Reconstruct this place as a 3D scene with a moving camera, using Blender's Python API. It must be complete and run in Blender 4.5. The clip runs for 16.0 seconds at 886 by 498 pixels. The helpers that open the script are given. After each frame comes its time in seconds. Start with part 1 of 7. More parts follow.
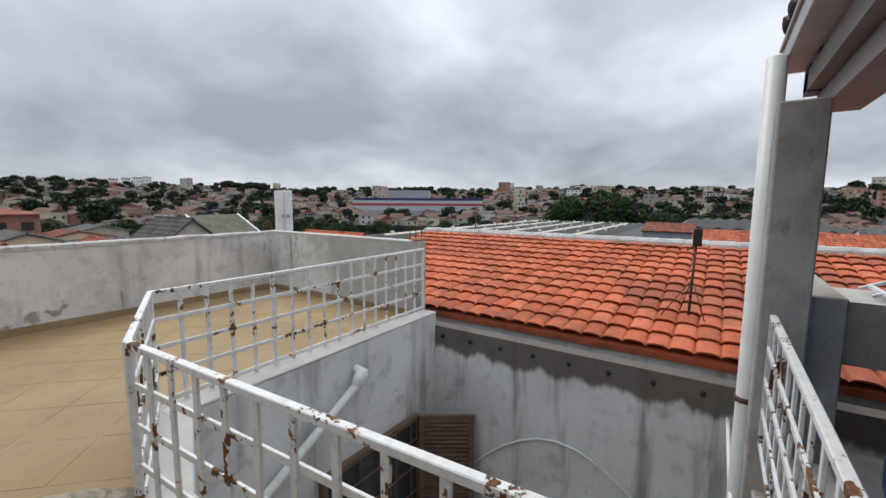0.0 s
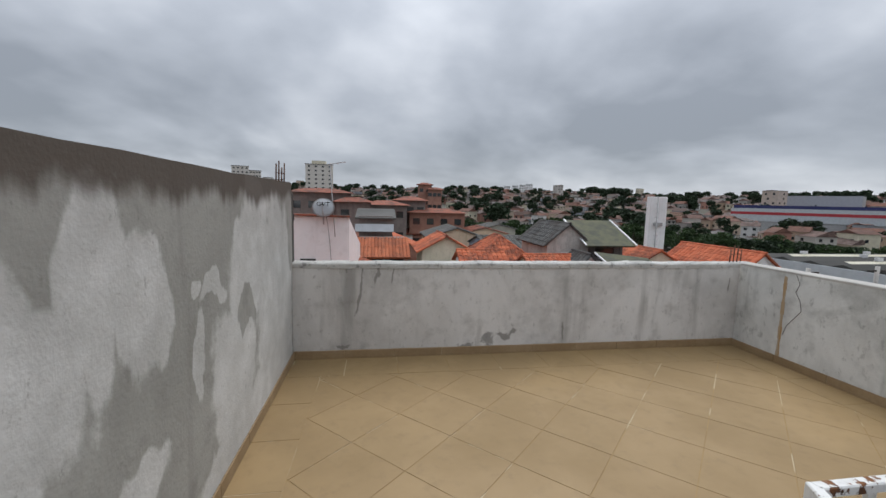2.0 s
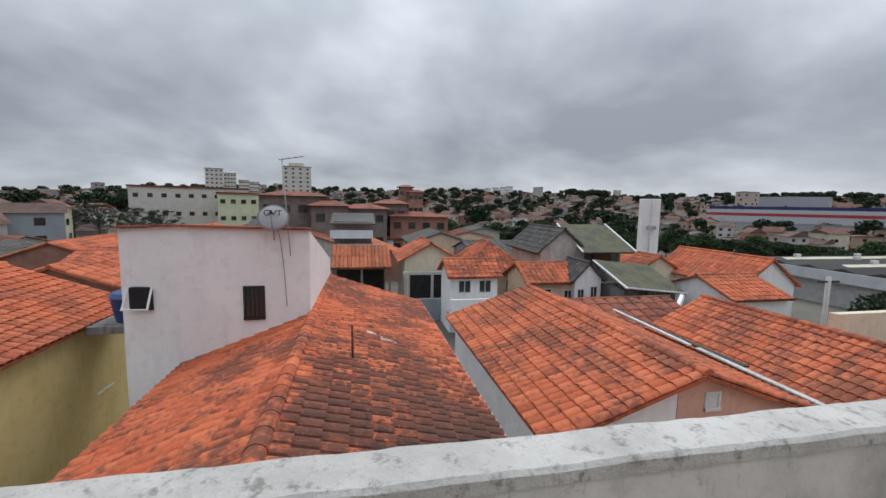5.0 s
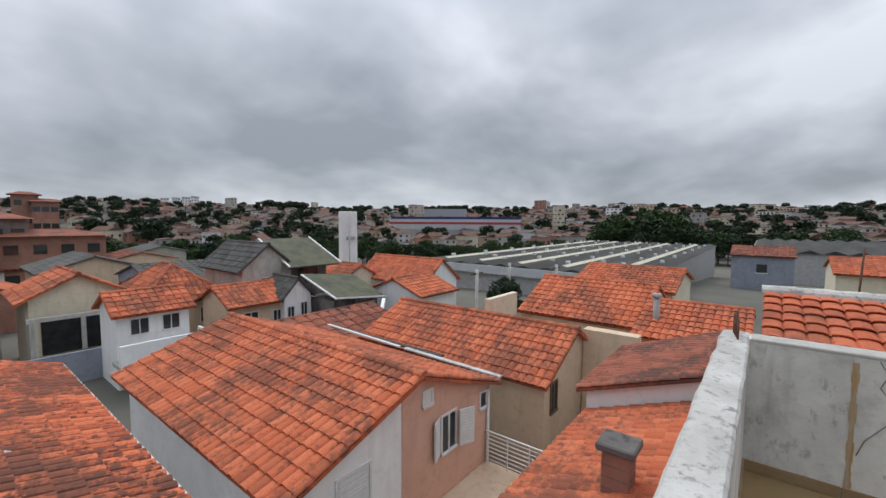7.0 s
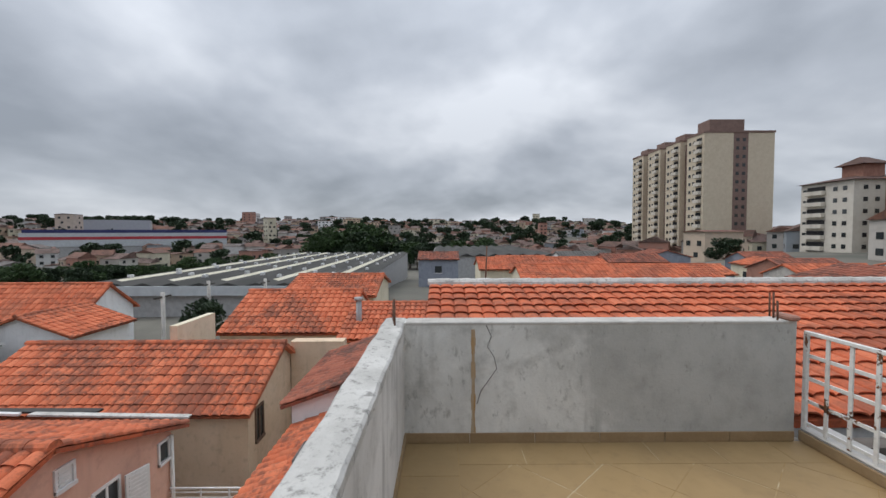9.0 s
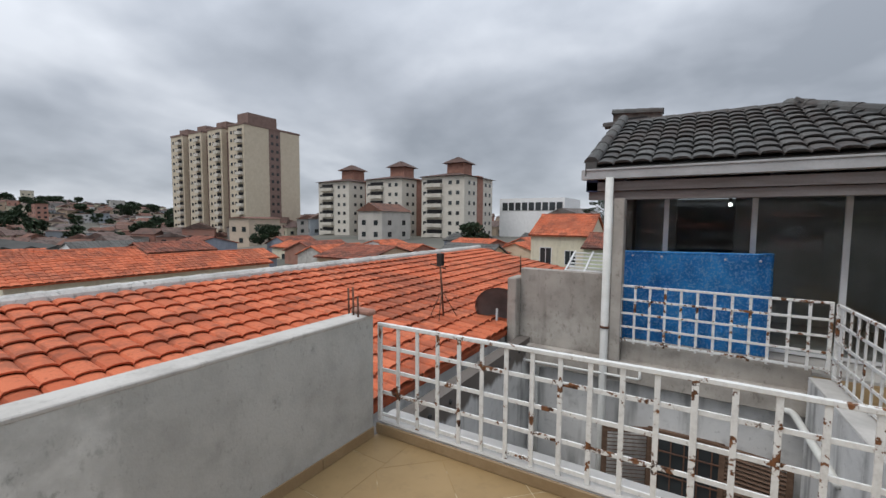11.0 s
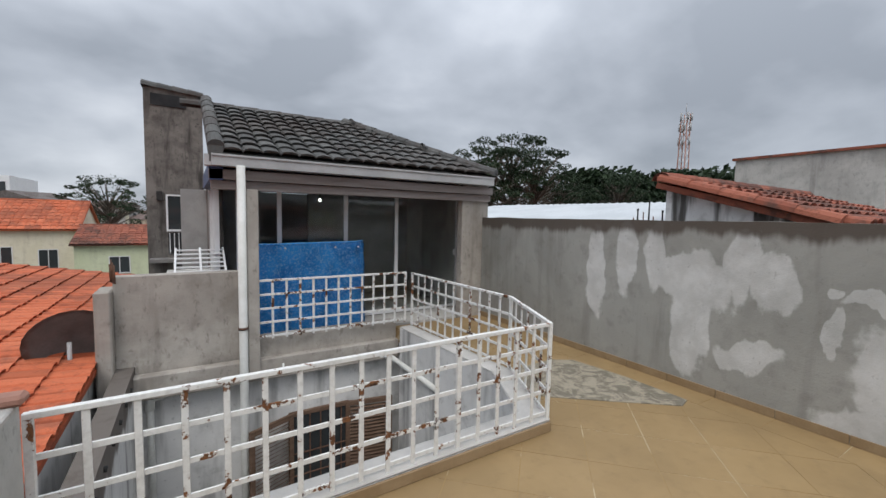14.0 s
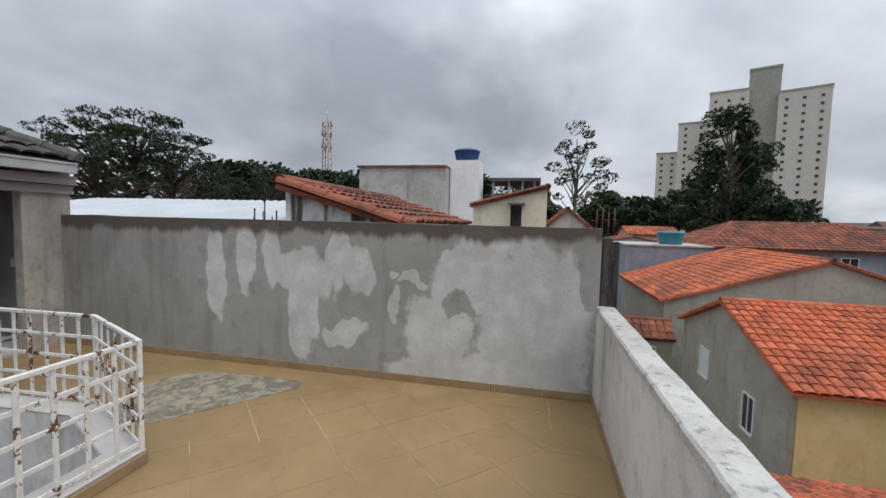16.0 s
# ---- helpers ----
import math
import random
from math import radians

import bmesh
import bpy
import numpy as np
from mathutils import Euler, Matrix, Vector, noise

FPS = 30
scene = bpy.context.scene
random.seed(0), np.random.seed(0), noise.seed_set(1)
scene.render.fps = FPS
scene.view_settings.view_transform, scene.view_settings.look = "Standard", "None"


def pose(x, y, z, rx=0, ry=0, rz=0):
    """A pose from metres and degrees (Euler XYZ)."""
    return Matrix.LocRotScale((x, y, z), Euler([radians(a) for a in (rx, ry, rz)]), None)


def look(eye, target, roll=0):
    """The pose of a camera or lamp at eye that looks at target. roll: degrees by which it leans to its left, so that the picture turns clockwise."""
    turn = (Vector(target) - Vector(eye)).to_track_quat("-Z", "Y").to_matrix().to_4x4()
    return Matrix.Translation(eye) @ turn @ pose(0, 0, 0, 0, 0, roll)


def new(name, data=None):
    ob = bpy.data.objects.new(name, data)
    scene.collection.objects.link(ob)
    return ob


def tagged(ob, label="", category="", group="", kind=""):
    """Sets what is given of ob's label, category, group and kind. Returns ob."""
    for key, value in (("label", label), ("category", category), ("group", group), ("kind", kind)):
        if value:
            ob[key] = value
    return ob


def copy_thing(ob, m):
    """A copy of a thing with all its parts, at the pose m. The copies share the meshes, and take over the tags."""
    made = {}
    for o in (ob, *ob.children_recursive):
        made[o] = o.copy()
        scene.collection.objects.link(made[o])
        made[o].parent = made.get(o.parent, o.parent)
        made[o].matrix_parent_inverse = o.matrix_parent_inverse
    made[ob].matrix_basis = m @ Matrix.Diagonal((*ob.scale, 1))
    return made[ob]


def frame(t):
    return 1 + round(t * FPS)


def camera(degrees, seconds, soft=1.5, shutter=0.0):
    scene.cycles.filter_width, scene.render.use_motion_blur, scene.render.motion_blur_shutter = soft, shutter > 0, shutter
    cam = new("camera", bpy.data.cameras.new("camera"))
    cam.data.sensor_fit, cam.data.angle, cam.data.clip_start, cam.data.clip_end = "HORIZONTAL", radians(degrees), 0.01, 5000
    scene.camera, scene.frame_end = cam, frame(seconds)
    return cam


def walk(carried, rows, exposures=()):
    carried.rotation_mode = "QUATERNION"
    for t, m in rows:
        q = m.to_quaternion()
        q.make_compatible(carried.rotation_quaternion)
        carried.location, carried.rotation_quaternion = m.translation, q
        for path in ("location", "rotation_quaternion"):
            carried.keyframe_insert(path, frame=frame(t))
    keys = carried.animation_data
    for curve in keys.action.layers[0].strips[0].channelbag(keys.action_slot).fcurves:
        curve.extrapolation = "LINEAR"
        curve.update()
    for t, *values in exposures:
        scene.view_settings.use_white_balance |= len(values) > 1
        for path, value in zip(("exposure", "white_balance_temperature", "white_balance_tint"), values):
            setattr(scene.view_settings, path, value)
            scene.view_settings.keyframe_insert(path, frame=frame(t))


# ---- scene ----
cam = camera(94.5, 16.0, soft=1.5)
PATH = [
    (0, (0.796, -5.956, 1.4), (2.444, -4.846, 1.171), 0.3),
    (0.5, (0.723, -5.458, 1.42), (1.839, -3.814, 1.191), 1.0),
    (1, (0.721, -4.996, 1.484), (1.295, -3.094, 1.252), 1.3),
    (1.5, (0.712, -4.435, 1.52), (1.042, -2.476, 1.288), 1.5),
    (2, (0.782, -3.868, 1.508), (1.092, -1.906, 1.279), 1.4),
    (2.5, (0.797, -3.279, 1.506), (1.115, -1.318, 1.278), 1.4),
    (3, (0.812, -2.736, 1.528), (1.137, -0.775, 1.306), 1.3),
    (3.2, (0.816, -2.505, 1.534), (1.166, -0.548, 1.313), 1.3),
    (5.3, (1.061, -0.75, 1.608), (1.486, 1.193, 1.395), 1.0),
    (5.5, (1.105, -0.636, 1.601), (1.622, 1.287, 1.409), 0.9),
    (6, (1.187, -0.392, 1.615), (2.054, 1.403, 1.452), 0.7),
    (6.5, (1.244, -0.169, 1.659), (2.496, 1.382, 1.497), 0.7),
    (7, (1.238, -0.058, 1.716), (2.804, 1.178, 1.574), 0.3),
    (7.5, (1.249, -0.04, 1.727), (3.037, 0.852, 1.621), 0.0),
    (8, (1.249, -0.043, 1.692), (3.164, 0.531, 1.613), 0.1),
    (8.5, (1.382, -0.112, 1.641), (3.36, 0.171, 1.564), 0.0),
    (9, (1.619, -0.284, 1.599), (3.617, -0.292, 1.52), -0.2),
    (9.5, (1.899, -0.436, 1.568), (3.864, -0.797, 1.483), -0.3),
    (10, (2.19, -0.51, 1.585), (3.973, -1.407, 1.478), -0.5),
    (10.2, (2.26, -0.52, 1.59), (3.903, -1.655, 1.483), -0.1),
    (12.3, (3.565, -1.226, 1.653), (3.706, -3.213, 1.49), 0.4),
    (12.5, (3.664, -1.26, 1.641), (3.624, -3.253, 1.482), 0.4),
    (13, (3.866, -1.2, 1.622), (3.317, -3.118, 1.468), 1.0),
    (13.5, (3.994, -1.009, 1.617), (3.138, -2.811, 1.466), 1.1),
    (14, (4.138, -0.944, 1.62), (3.088, -2.639, 1.468), 1.2),
    (14.5, (4.213, -0.91, 1.62), (2.963, -2.465, 1.471), 1.2),
    (15, (4.149, -0.73, 1.646), (2.681, -2.082, 1.506), 1.1),
    (15.5, (4.073, -0.588, 1.659), (2.346, -1.589, 1.52), 1.2),
    (16, (3.979, -0.582, 1.676), (2.031, -1.018, 1.539), 1.4),
]
walk(cam, [(t, look(eye, to, roll)) for t, eye, to, roll in PATH],
     exposures=((0, 0.2), (0.6, 0.1), (1.5, 0.0), (10.2, 0.0), (12.3, 0.13), (14.5, 0.12), (16, 0.06)))

# ---- world, sun ----
world = bpy.data.worlds.new("overcast_sky")
scene.world = world
world.use_nodes = True


def build_sky(w):
    nt = w.node_tree
    N, L = nt.nodes, nt.links
    bg = N["Background"]
    sky = N.new("ShaderNodeTexSky")
    sky.sky_type = "NISHITA"
    sky.sun_disc = False
    sky.sun_elevation = radians(58)
    sky.sun_rotation = radians(30)
    tc = N.new("ShaderNodeTexCoord")
    sep = N.new("ShaderNodeSeparateXYZ")
    L.new(tc.outputs["Generated"], sep.inputs[0])

    def m(op, a, b=None, c=None):
        n = N.new("ShaderNodeMath")
        n.operation = op
        for i, v in enumerate((a, b, c)):
            if v is None:
                continue
            if isinstance(v, (int, float)):
                n.inputs[i].default_value = v
            else:
                L.new(v, n.inputs[i])
        return n.outputs[0]
    z = m("MAXIMUM", sep.outputs[2], 0.0)
    zz = m("ADD", z, 0.36)
    comb = N.new("ShaderNodeCombineXYZ")
    L.new(m("DIVIDE", sep.outputs[0], zz), comb.inputs[0])
    L.new(m("DIVIDE", sep.outputs[1], zz), comb.inputs[1])
    big = N.new("ShaderNodeTexNoise")
    big.inputs["Scale"].default_value = 1.0
    big.inputs["Detail"].default_value = 4
    big.inputs["Roughness"].default_value = 0.5
    big.inputs["Distortion"].default_value = 0.35
    L.new(comb.outputs[0], big.inputs["Vector"])
    small = N.new("ShaderNodeTexNoise")
    small.inputs["Scale"].default_value = 3.4
    small.inputs["Detail"].default_value = 6
    small.inputs["Roughness"].default_value = 0.55
    L.new(comb.outputs[0], small.inputs["Vector"])
    f = m("ADD", m("MULTIPLY", big.outputs[0], 0.84), m("MULTIPLY", small.outputs[0], 0.16))
    ramp = N.new("ShaderNodeValToRGB")
    cr = ramp.color_ramp
    cr.elements[0].position, cr.elements[0].color = 0.385, (0.25, 0.275, 0.315, 1)
    cr.elements[1].position, cr.elements[1].color = 0.645, (0.58, 0.61, 0.66, 1)
    e = cr.elements.new(0.5)
    e.color = (0.37, 0.4, 0.45, 1)
    L.new(f, ramp.inputs[0])
    # thinner, brighter cloud low over the horizon, and the bright zenith of an overcast sky
    low = m("MULTIPLY", m("POWER", m("SUBTRACT", 1.0, z), 9.0), 0.35)
    zen = m("MULTIPLY", m("POWER", z, 1.5), 2.3)
    gain = m("ADD", m("ADD", 1.0, low), zen)
    mul = N.new("ShaderNodeMixRGB")
    mul.blend_type = "MULTIPLY"
    mul.inputs[0].default_value = 1
    L.new(ramp.outputs[0], mul.inputs[1])
    L.new(gain, mul.inputs[2])
    blue = N.new("ShaderNodeMixRGB")
    blue.blend_type = "MULTIPLY"
    blue.inputs[0].default_value = 1
    blue.inputs[2].default_value = (0.1, 0.1, 0.1, 1)
    L.new(sky.outputs[0], blue.inputs[1])
    mix = N.new("ShaderNodeMixRGB")
    mix.inputs[0].default_value = 0.93
    L.new(blue.outputs[0], mix.inputs[1])
    L.new(mul.outputs[0], mix.inputs[2])
    L.new(mix.outputs[0], bg.inputs[0])
    bg.inputs[1].default_value = 1.0


build_sky(world)
sun = new("sun", bpy.data.lights.new("sun", "SUN"))
sun.data.energy, sun.data.angle, sun.data.color = 1.45, radians(35), (1, 0.97, 0.93)
sun.rotation_euler = (radians(32), 0, radians(150))


# ---- helpers ----
def mat(name, build):
    """A material whose node tree is filled by build(kit); kit has short cuts for nodes."""
    mt = bpy.data.materials.new(name)
    mt.use_nodes = True
    nt = mt.node_tree
    kit = Kit(nt)
    build(kit)
    return mt


class Kit:
    def __init__(self, nt):
        self.nt, self.N, self.L = nt, nt.nodes, nt.links
        self.b = nt.nodes["Principled BSDF"]
        self.pos = self.N.new("ShaderNodeNewGeometry")

    def put(self, sock, v):
        if isinstance(v, (int, float)):
            sock.default_value = v
        elif isinstance(v, (tuple, list)):
            sock.default_value = (*v, 1) if len(v) == 3 and len(sock.default_value) == 4 else v
        else:
            self.L.new(v, sock)

    def math(self, op, a, b=0.0, clamp=False):
        n = self.N.new("ShaderNodeMath")
        n.operation, n.use_clamp = op, clamp
        self.put(n.inputs[0], a)
        self.put(n.inputs[1], b)
        return n.outputs[0]

    def vec(self, op, a, b):
        n = self.N.new("ShaderNodeVectorMath")
        n.operation = op
        self.put(n.inputs[0], a)
        self.put(n.inputs[1], b)
        return n.outputs["Value"] if op in ("LENGTH", "DOT_PRODUCT") else n.outputs[0]

    def noise(self, scale, detail=4, rough=0.55, stretch=(1, 1, 1), warp=0.0, shift=0.0):
        v = self.vec("MULTIPLY", self.pos.outputs["Position"], stretch)
        if shift:
            v = self.vec("ADD", v, (shift, shift * 0.7, shift * 1.3))
        n = self.N.new("ShaderNodeTexNoise")
        n.inputs["Scale"].default_value, n.inputs["Detail"].default_value = scale, detail
        n.inputs["Roughness"].default_value, n.inputs["Distortion"].default_value = rough, warp
        self.L.new(v, n.inputs["Vector"])
        return n.outputs[0]

    def ramp(self, fac, lo, hi, a=0.0, b=1.0):
        n = self.N.new("ShaderNodeMapRange")
        n.interpolation_type = "SMOOTHSTEP"
        for i, v in enumerate((fac, lo, hi, a, b)):
            self.put(n.inputs[i], v)
        return n.outputs[0]

    def mix(self, fac, a, b, mode="MIX"):
        n = self.N.new("ShaderNodeMixRGB")
        n.blend_type = mode
        self.put(n.inputs[0], fac)
        self.put(n.inputs[1], a)
        self.put(n.inputs[2], b)
        return n.outputs[0]

    def piece(self):
        """A number from 0 to 1 of the piece's own, be it an object or an island of a joined mesh."""
        o = self.N.new("ShaderNodeObjectInfo")
        return self.math("FRACT", self.math("ADD", o.outputs["Random"], self.pos.outputs["Random Per Island"]))

    def finish(self, colour, rough=0.8, bump=None, strength=0.3, dist=0.01, metal=0.0, spec=0.35):
        self.put(self.b.inputs["Base Color"], colour)
        self.put(self.b.inputs["Roughness"], rough)
        self.put(self.b.inputs["Metallic"], metal)
        self.put(self.b.inputs["Specular IOR Level"], spec)
        if bump is not None:
            n = self.N.new("ShaderNodeBump")
            n.inputs["Strength"].default_value, n.inputs["Distance"].default_value = strength, dist
            self.L.new(bump, n.inputs["Height"])
            self.L.new(n.outputs[0], self.b.inputs["Normal"])


def plain(name, c1, c2, scale=3.0, rough=0.75, bump=0.25, metal=0.0, fine=40.0, stretch=(1, 1, 1)):
    """A surface of two near tones with fine grain and relief."""
    def build(k):
        a = k.noise(scale, 5, 0.6, stretch)
        g = k.noise(fine, 3, 0.6)
        col = k.mix(k.ramp(a, 0.35, 0.65), c1, c2)
        col = k.mix(k.ramp(g, 0.3, 0.8, 0.0, 0.22), col, [c * 0.6 for c in c1])
        k.finish(col, rough, g, bump, 0.008, metal)
    return mat(name, build)


def plaster(name, base, light, dark, streak=0.5, blobs=(), holes=(), axis="y", top=None, blotch=0.0, damp=None, stains=()):
    """Cement plaster: blotches, run-off streaks from the top, scratches; blobs are painted or filled patches (centre, height, half sizes)."""
    def build(k):
        n1 = k.noise(0.9, 6, 0.62, warp=0.6)
        n2 = k.noise(5.0, 5, 0.6)
        n3 = k.noise(55.0, 3, 0.6)
        st = k.noise(3.2, 4, 0.6, (1, 1, 0.13))
        col = k.mix(k.ramp(n1, 0.34, 0.66), base, light)
        col = k.mix(k.ramp(n2, 0.5, 0.75, 0.0, 0.4), col, dark)
        col = k.mix(k.ramp(st, 0.44 if streak >= 1 else 0.52, 0.56 if streak >= 1 else 0.72, 0.0, streak), col, dark)
        if blotch:
            col = k.mix(k.ramp(k.noise(1.5, 6, 0.66, shift=7.0), 0.5, 0.72, 0.0, blotch), col, [(a_ + b_) / 2 for a_, b_ in zip(base, dark)])
            col = k.mix(k.ramp(k.noise(13.0, 5, 0.7, (1, 1, 0.5)), 0.56, 0.7, 0.0, blotch * 0.7), col, dark)
        if damp is not None:
            sep = k.N.new("ShaderNodeSeparateXYZ")
            k.L.new(k.pos.outputs["Position"], sep.inputs[0])
            g = k.math("ADD", k.math("ADD", sep.outputs[1], k.math("MULTIPLY", sep.outputs[2], -0.55)), k.math("MULTIPLY", k.math("SUBTRACT", n1, 0.5), 2.6))
            col = k.mix(k.ramp(g, damp - 0.5, damp + 0.35, 0.78, 0.0), col, k.mix(n2, dark, base))
        if blobs or stains:
            wv = k.N.new("ShaderNodeTexNoise")
            wv.inputs["Scale"].default_value, wv.inputs["Detail"].default_value = 3.2, 5
            k.L.new(k.vec("MULTIPLY", k.pos.outputs["Position"], (1, 1, 0.45)), wv.inputs["Vector"])
            p = k.vec("ADD", k.pos.outputs["Position"], k.vec("MULTIPLY", k.vec("SUBTRACT", wv.outputs["Color"], (0.5, 0.5, 0.5)), (0.34, 0.34, 0.62)))

            def field(items):
                best = None
                for c, h, rc, rh in items:
                    centre = (0, c, h) if axis == "y" else (c, 0, h)
                    inv = (0, 1 / rc, 1 / rh) if axis == "y" else (1 / rc, 0, 1 / rh)
                    d = k.vec("LENGTH", k.vec("MULTIPLY", k.vec("SUBTRACT", p, centre), inv), (0, 0, 0))
                    best = d if best is None else k.math("MINIMUM", best, d)
                return best
            if stains:
                g = k.ramp(k.math("ADD", field(stains), k.math("MULTIPLY", k.math("SUBTRACT", k.noise(19.0, 4, 0.7), 0.5), 1.6)), 0.7, 1.1, 0.75, 0.0)
                col = k.mix(g, col, dark)
        if blobs:
            f = k.ramp(k.math("ADD", field(blobs), k.math("MULTIPLY", k.math("SUBTRACT", n2, 0.5), 0.5)), 0.88, 1.06, 1.0, 0.0)
            if holes:
                f = k.math("MULTIPLY", f, k.ramp(field(holes), 0.9, 1.0, 0.0, 1.0))
            f = k.math("MULTIPLY", f, k.ramp(n2, 0.3, 0.6, 1.0, 0.68))
            col = k.mix(f, col, k.mix(k.ramp(n1, 0.35, 0.65), (0.5, 0.5, 0.485), (0.63, 0.63, 0.615)))
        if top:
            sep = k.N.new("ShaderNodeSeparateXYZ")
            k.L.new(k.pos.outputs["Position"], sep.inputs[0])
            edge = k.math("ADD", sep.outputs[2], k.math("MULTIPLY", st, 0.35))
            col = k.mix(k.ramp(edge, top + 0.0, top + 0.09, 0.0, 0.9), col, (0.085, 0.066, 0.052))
        col = k.mix(k.ramp(n3, 0.62, 0.8, 0.0, 0.35), col, dark)
        pit = k.noise(17.0, 5, 0.72, (1, 1, 0.7), shift=2.0)
        col = k.mix(k.ramp(pit, 0.6, 0.7, 0.0, 0.42), col, dark)
        k.finish(col, 0.88, k.math("ADD", k.math("MULTIPLY", n3, 0.6), n2), 0.28, 0.012)
    return mat(name, build)


def clay(name, tone=(0.47, 0.125, 0.055), pale=(0.58, 0.2, 0.1), dirt=0.35, lichen=None):
    """Fired clay: each tile its own tone, dark growth in patches; lichen (y limit, x limit) marks an old, blackened stretch."""
    def build(k):
        r = k.piece()
        n1 = k.noise(0.55, 5, 0.65, warp=0.5)
        n2 = k.noise(7.0, 4, 0.65)
        n3 = k.noise(60.0, 3, 0.6)
        col = k.mix(r, tone, pale)
        col = k.mix(k.ramp(k.math("FRACT", k.math("MULTIPLY", r, 7.31)), 0.7, 1.0, 0.0, 0.5), col, [c * 0.42 for c in tone])
        grow = k.math("ADD", k.math("MULTIPLY", n1, 0.6), k.math("MULTIPLY", n2, 0.4))
        col = k.mix(k.ramp(grow, 0.46, 0.57, 0.0, min(1.0, dirt * 1.25)), col, (0.06, 0.042, 0.035))
        if lichen:
            sep = k.N.new("ShaderNodeSeparateXYZ")
            k.L.new(k.pos.outputs["Position"], sep.inputs[0])
            a = k.math("ADD", sep.outputs[1], k.math("MULTIPLY", k.math("SUBTRACT", n1, 0.5), 3.0))
            b = k.math("ADD", sep.outputs[0], k.math("MULTIPLY", k.math("SUBTRACT", n2, 0.5), 1.0))
            f = k.math("MULTIPLY", k.ramp(a, lichen[0] - 1.2, lichen[0] + 0.6, 1.0, 0.0), k.ramp(b, lichen[1] - 0.2, lichen[1] + 0.2))
            f = k.math("MULTIPLY", f, k.ramp(k.math("ADD", n2, k.math("MULTIPLY", r, 0.25)), 0.38, 0.62, 1.0, 0.12))
            thin = k.math("SUBTRACT", k.ramp(a, 3.5, 13.0, 0.62, 0.36), k.math("ADD", k.math("MULTIPLY", r, 0.12), k.math("MULTIPLY", n2, 0.88)))
            thin = k.math("MULTIPLY", k.ramp(thin, 0.0, 0.09, 0.0, 0.85), k.ramp(b, lichen[1] - 0.2, lichen[1] + 0.2))
            col = k.mix(thin, col, (0.075, 0.04, 0.03))
            col = k.mix(f, col, (0.04, 0.027, 0.023))
        n4 = k.noise(24.0, 4, 0.7)
        col = k.mix(k.ramp(n4, 0.54, 0.68, 0.0, 0.5), col, [c * 0.4 for c in tone])
        col = k.mix(k.ramp(n3, 0.5, 0.8, 0.0, 0.35), col, [c * 0.55 for c in tone])
        k.finish(col, 0.86, n3, 0.45, 0.008)
    return mat(name, build)


def mesh_ob(name, verts, faces, material, parent=None, smooth=False):
    me = bpy.data.meshes.new(name)
    me.from_pydata(verts, [], faces)
    me.materials.append(material)
    if smooth:
        me.shade_smooth()
    ob = new(name, me)
    return under(ob, parent)


def under(ob, parent):
    if parent is not None:
        ob.parent = parent
        m = Matrix()
        p = parent
        while p is not None:
            m = p.matrix_basis @ m if p.parent is None else m
            p = p.parent
        ob.matrix_parent_inverse = m.inverted() if parent.parent is None else Matrix()
    return ob


def part(name, bm, material, parent=None, label="", smooth=False):
    me = bpy.data.meshes.new(name)
    bmesh.ops.recalc_face_normals(bm, faces=bm.faces)
    bm.to_mesh(me)
    bm.free()
    me.materials.append(material)
    if smooth:
        me.shade_smooth()
    ob = under(new(name, me), parent)
    return tagged(ob, label)


def thing(name, x, y, z, label, category, group=""):
    ob = new(name)
    ob.matrix_basis = Matrix.Translation((x, y, z))
    ob.empty_display_size = 0.2
    return tagged(ob, label, category, group)


def add_box(bm, x0, x1, y0, y1, z0, z1, bevel=0.0, m=None):
    r = bmesh.ops.create_cube(bm, size=1, matrix=Matrix.Translation(((x0 + x1) / 2, (y0 + y1) / 2, (z0 + z1) / 2)) @ Matrix.Diagonal((abs(x1 - x0), abs(y1 - y0), abs(z1 - z0), 1)))
    vs = r["verts"]
    if bevel:
        es = list({e for v in vs for e in v.link_edges})
        out = bmesh.ops.bevel(bm, geom=es, offset=bevel, segments=1, affect="EDGES", profile=0.5)
        vs = list({v for f in out["faces"] for v in f.verts} | {v for v in vs if v.is_valid})
    if m is not None:
        bmesh.ops.transform(bm, matrix=m, verts=[v for v in vs if v.is_valid])
    return bm


def box(name, x0, x1, y0, y1, z0, z1, material, parent=None, label="", bevel=0.0):
    bm = bmesh.new()
    add_box(bm, x0, x1, y0, y1, z0, z1, bevel)
    return part(name, bm, material, parent, label)


def setting(ob, label=""):
    return tagged(ob, label, kind="structure")


def bar(name, p, q, w, d, material, parent=None, label="", up=(0, 0, 1)):
    """A flat bar from p to q: w across, d deep."""
    p, q = Vector(p), Vector(q)
    ax = (q - p).normalized()
    side = ax.cross(Vector(up))
    if side.length < 1e-4:
        side = Vector((1, 0, 0))
    side.normalize()
    nor = side.cross(ax)
    m = Matrix((side, nor, ax)).transposed().to_4x4()
    m.translation = (p + q) / 2
    bm = bmesh.new()
    add_box(bm, -w / 2, w / 2, -d / 2, d / 2, -(q - p).length / 2, (q - p).length / 2, min(w, d) * 0.12, m)
    return part(name, bm, material, parent, label)


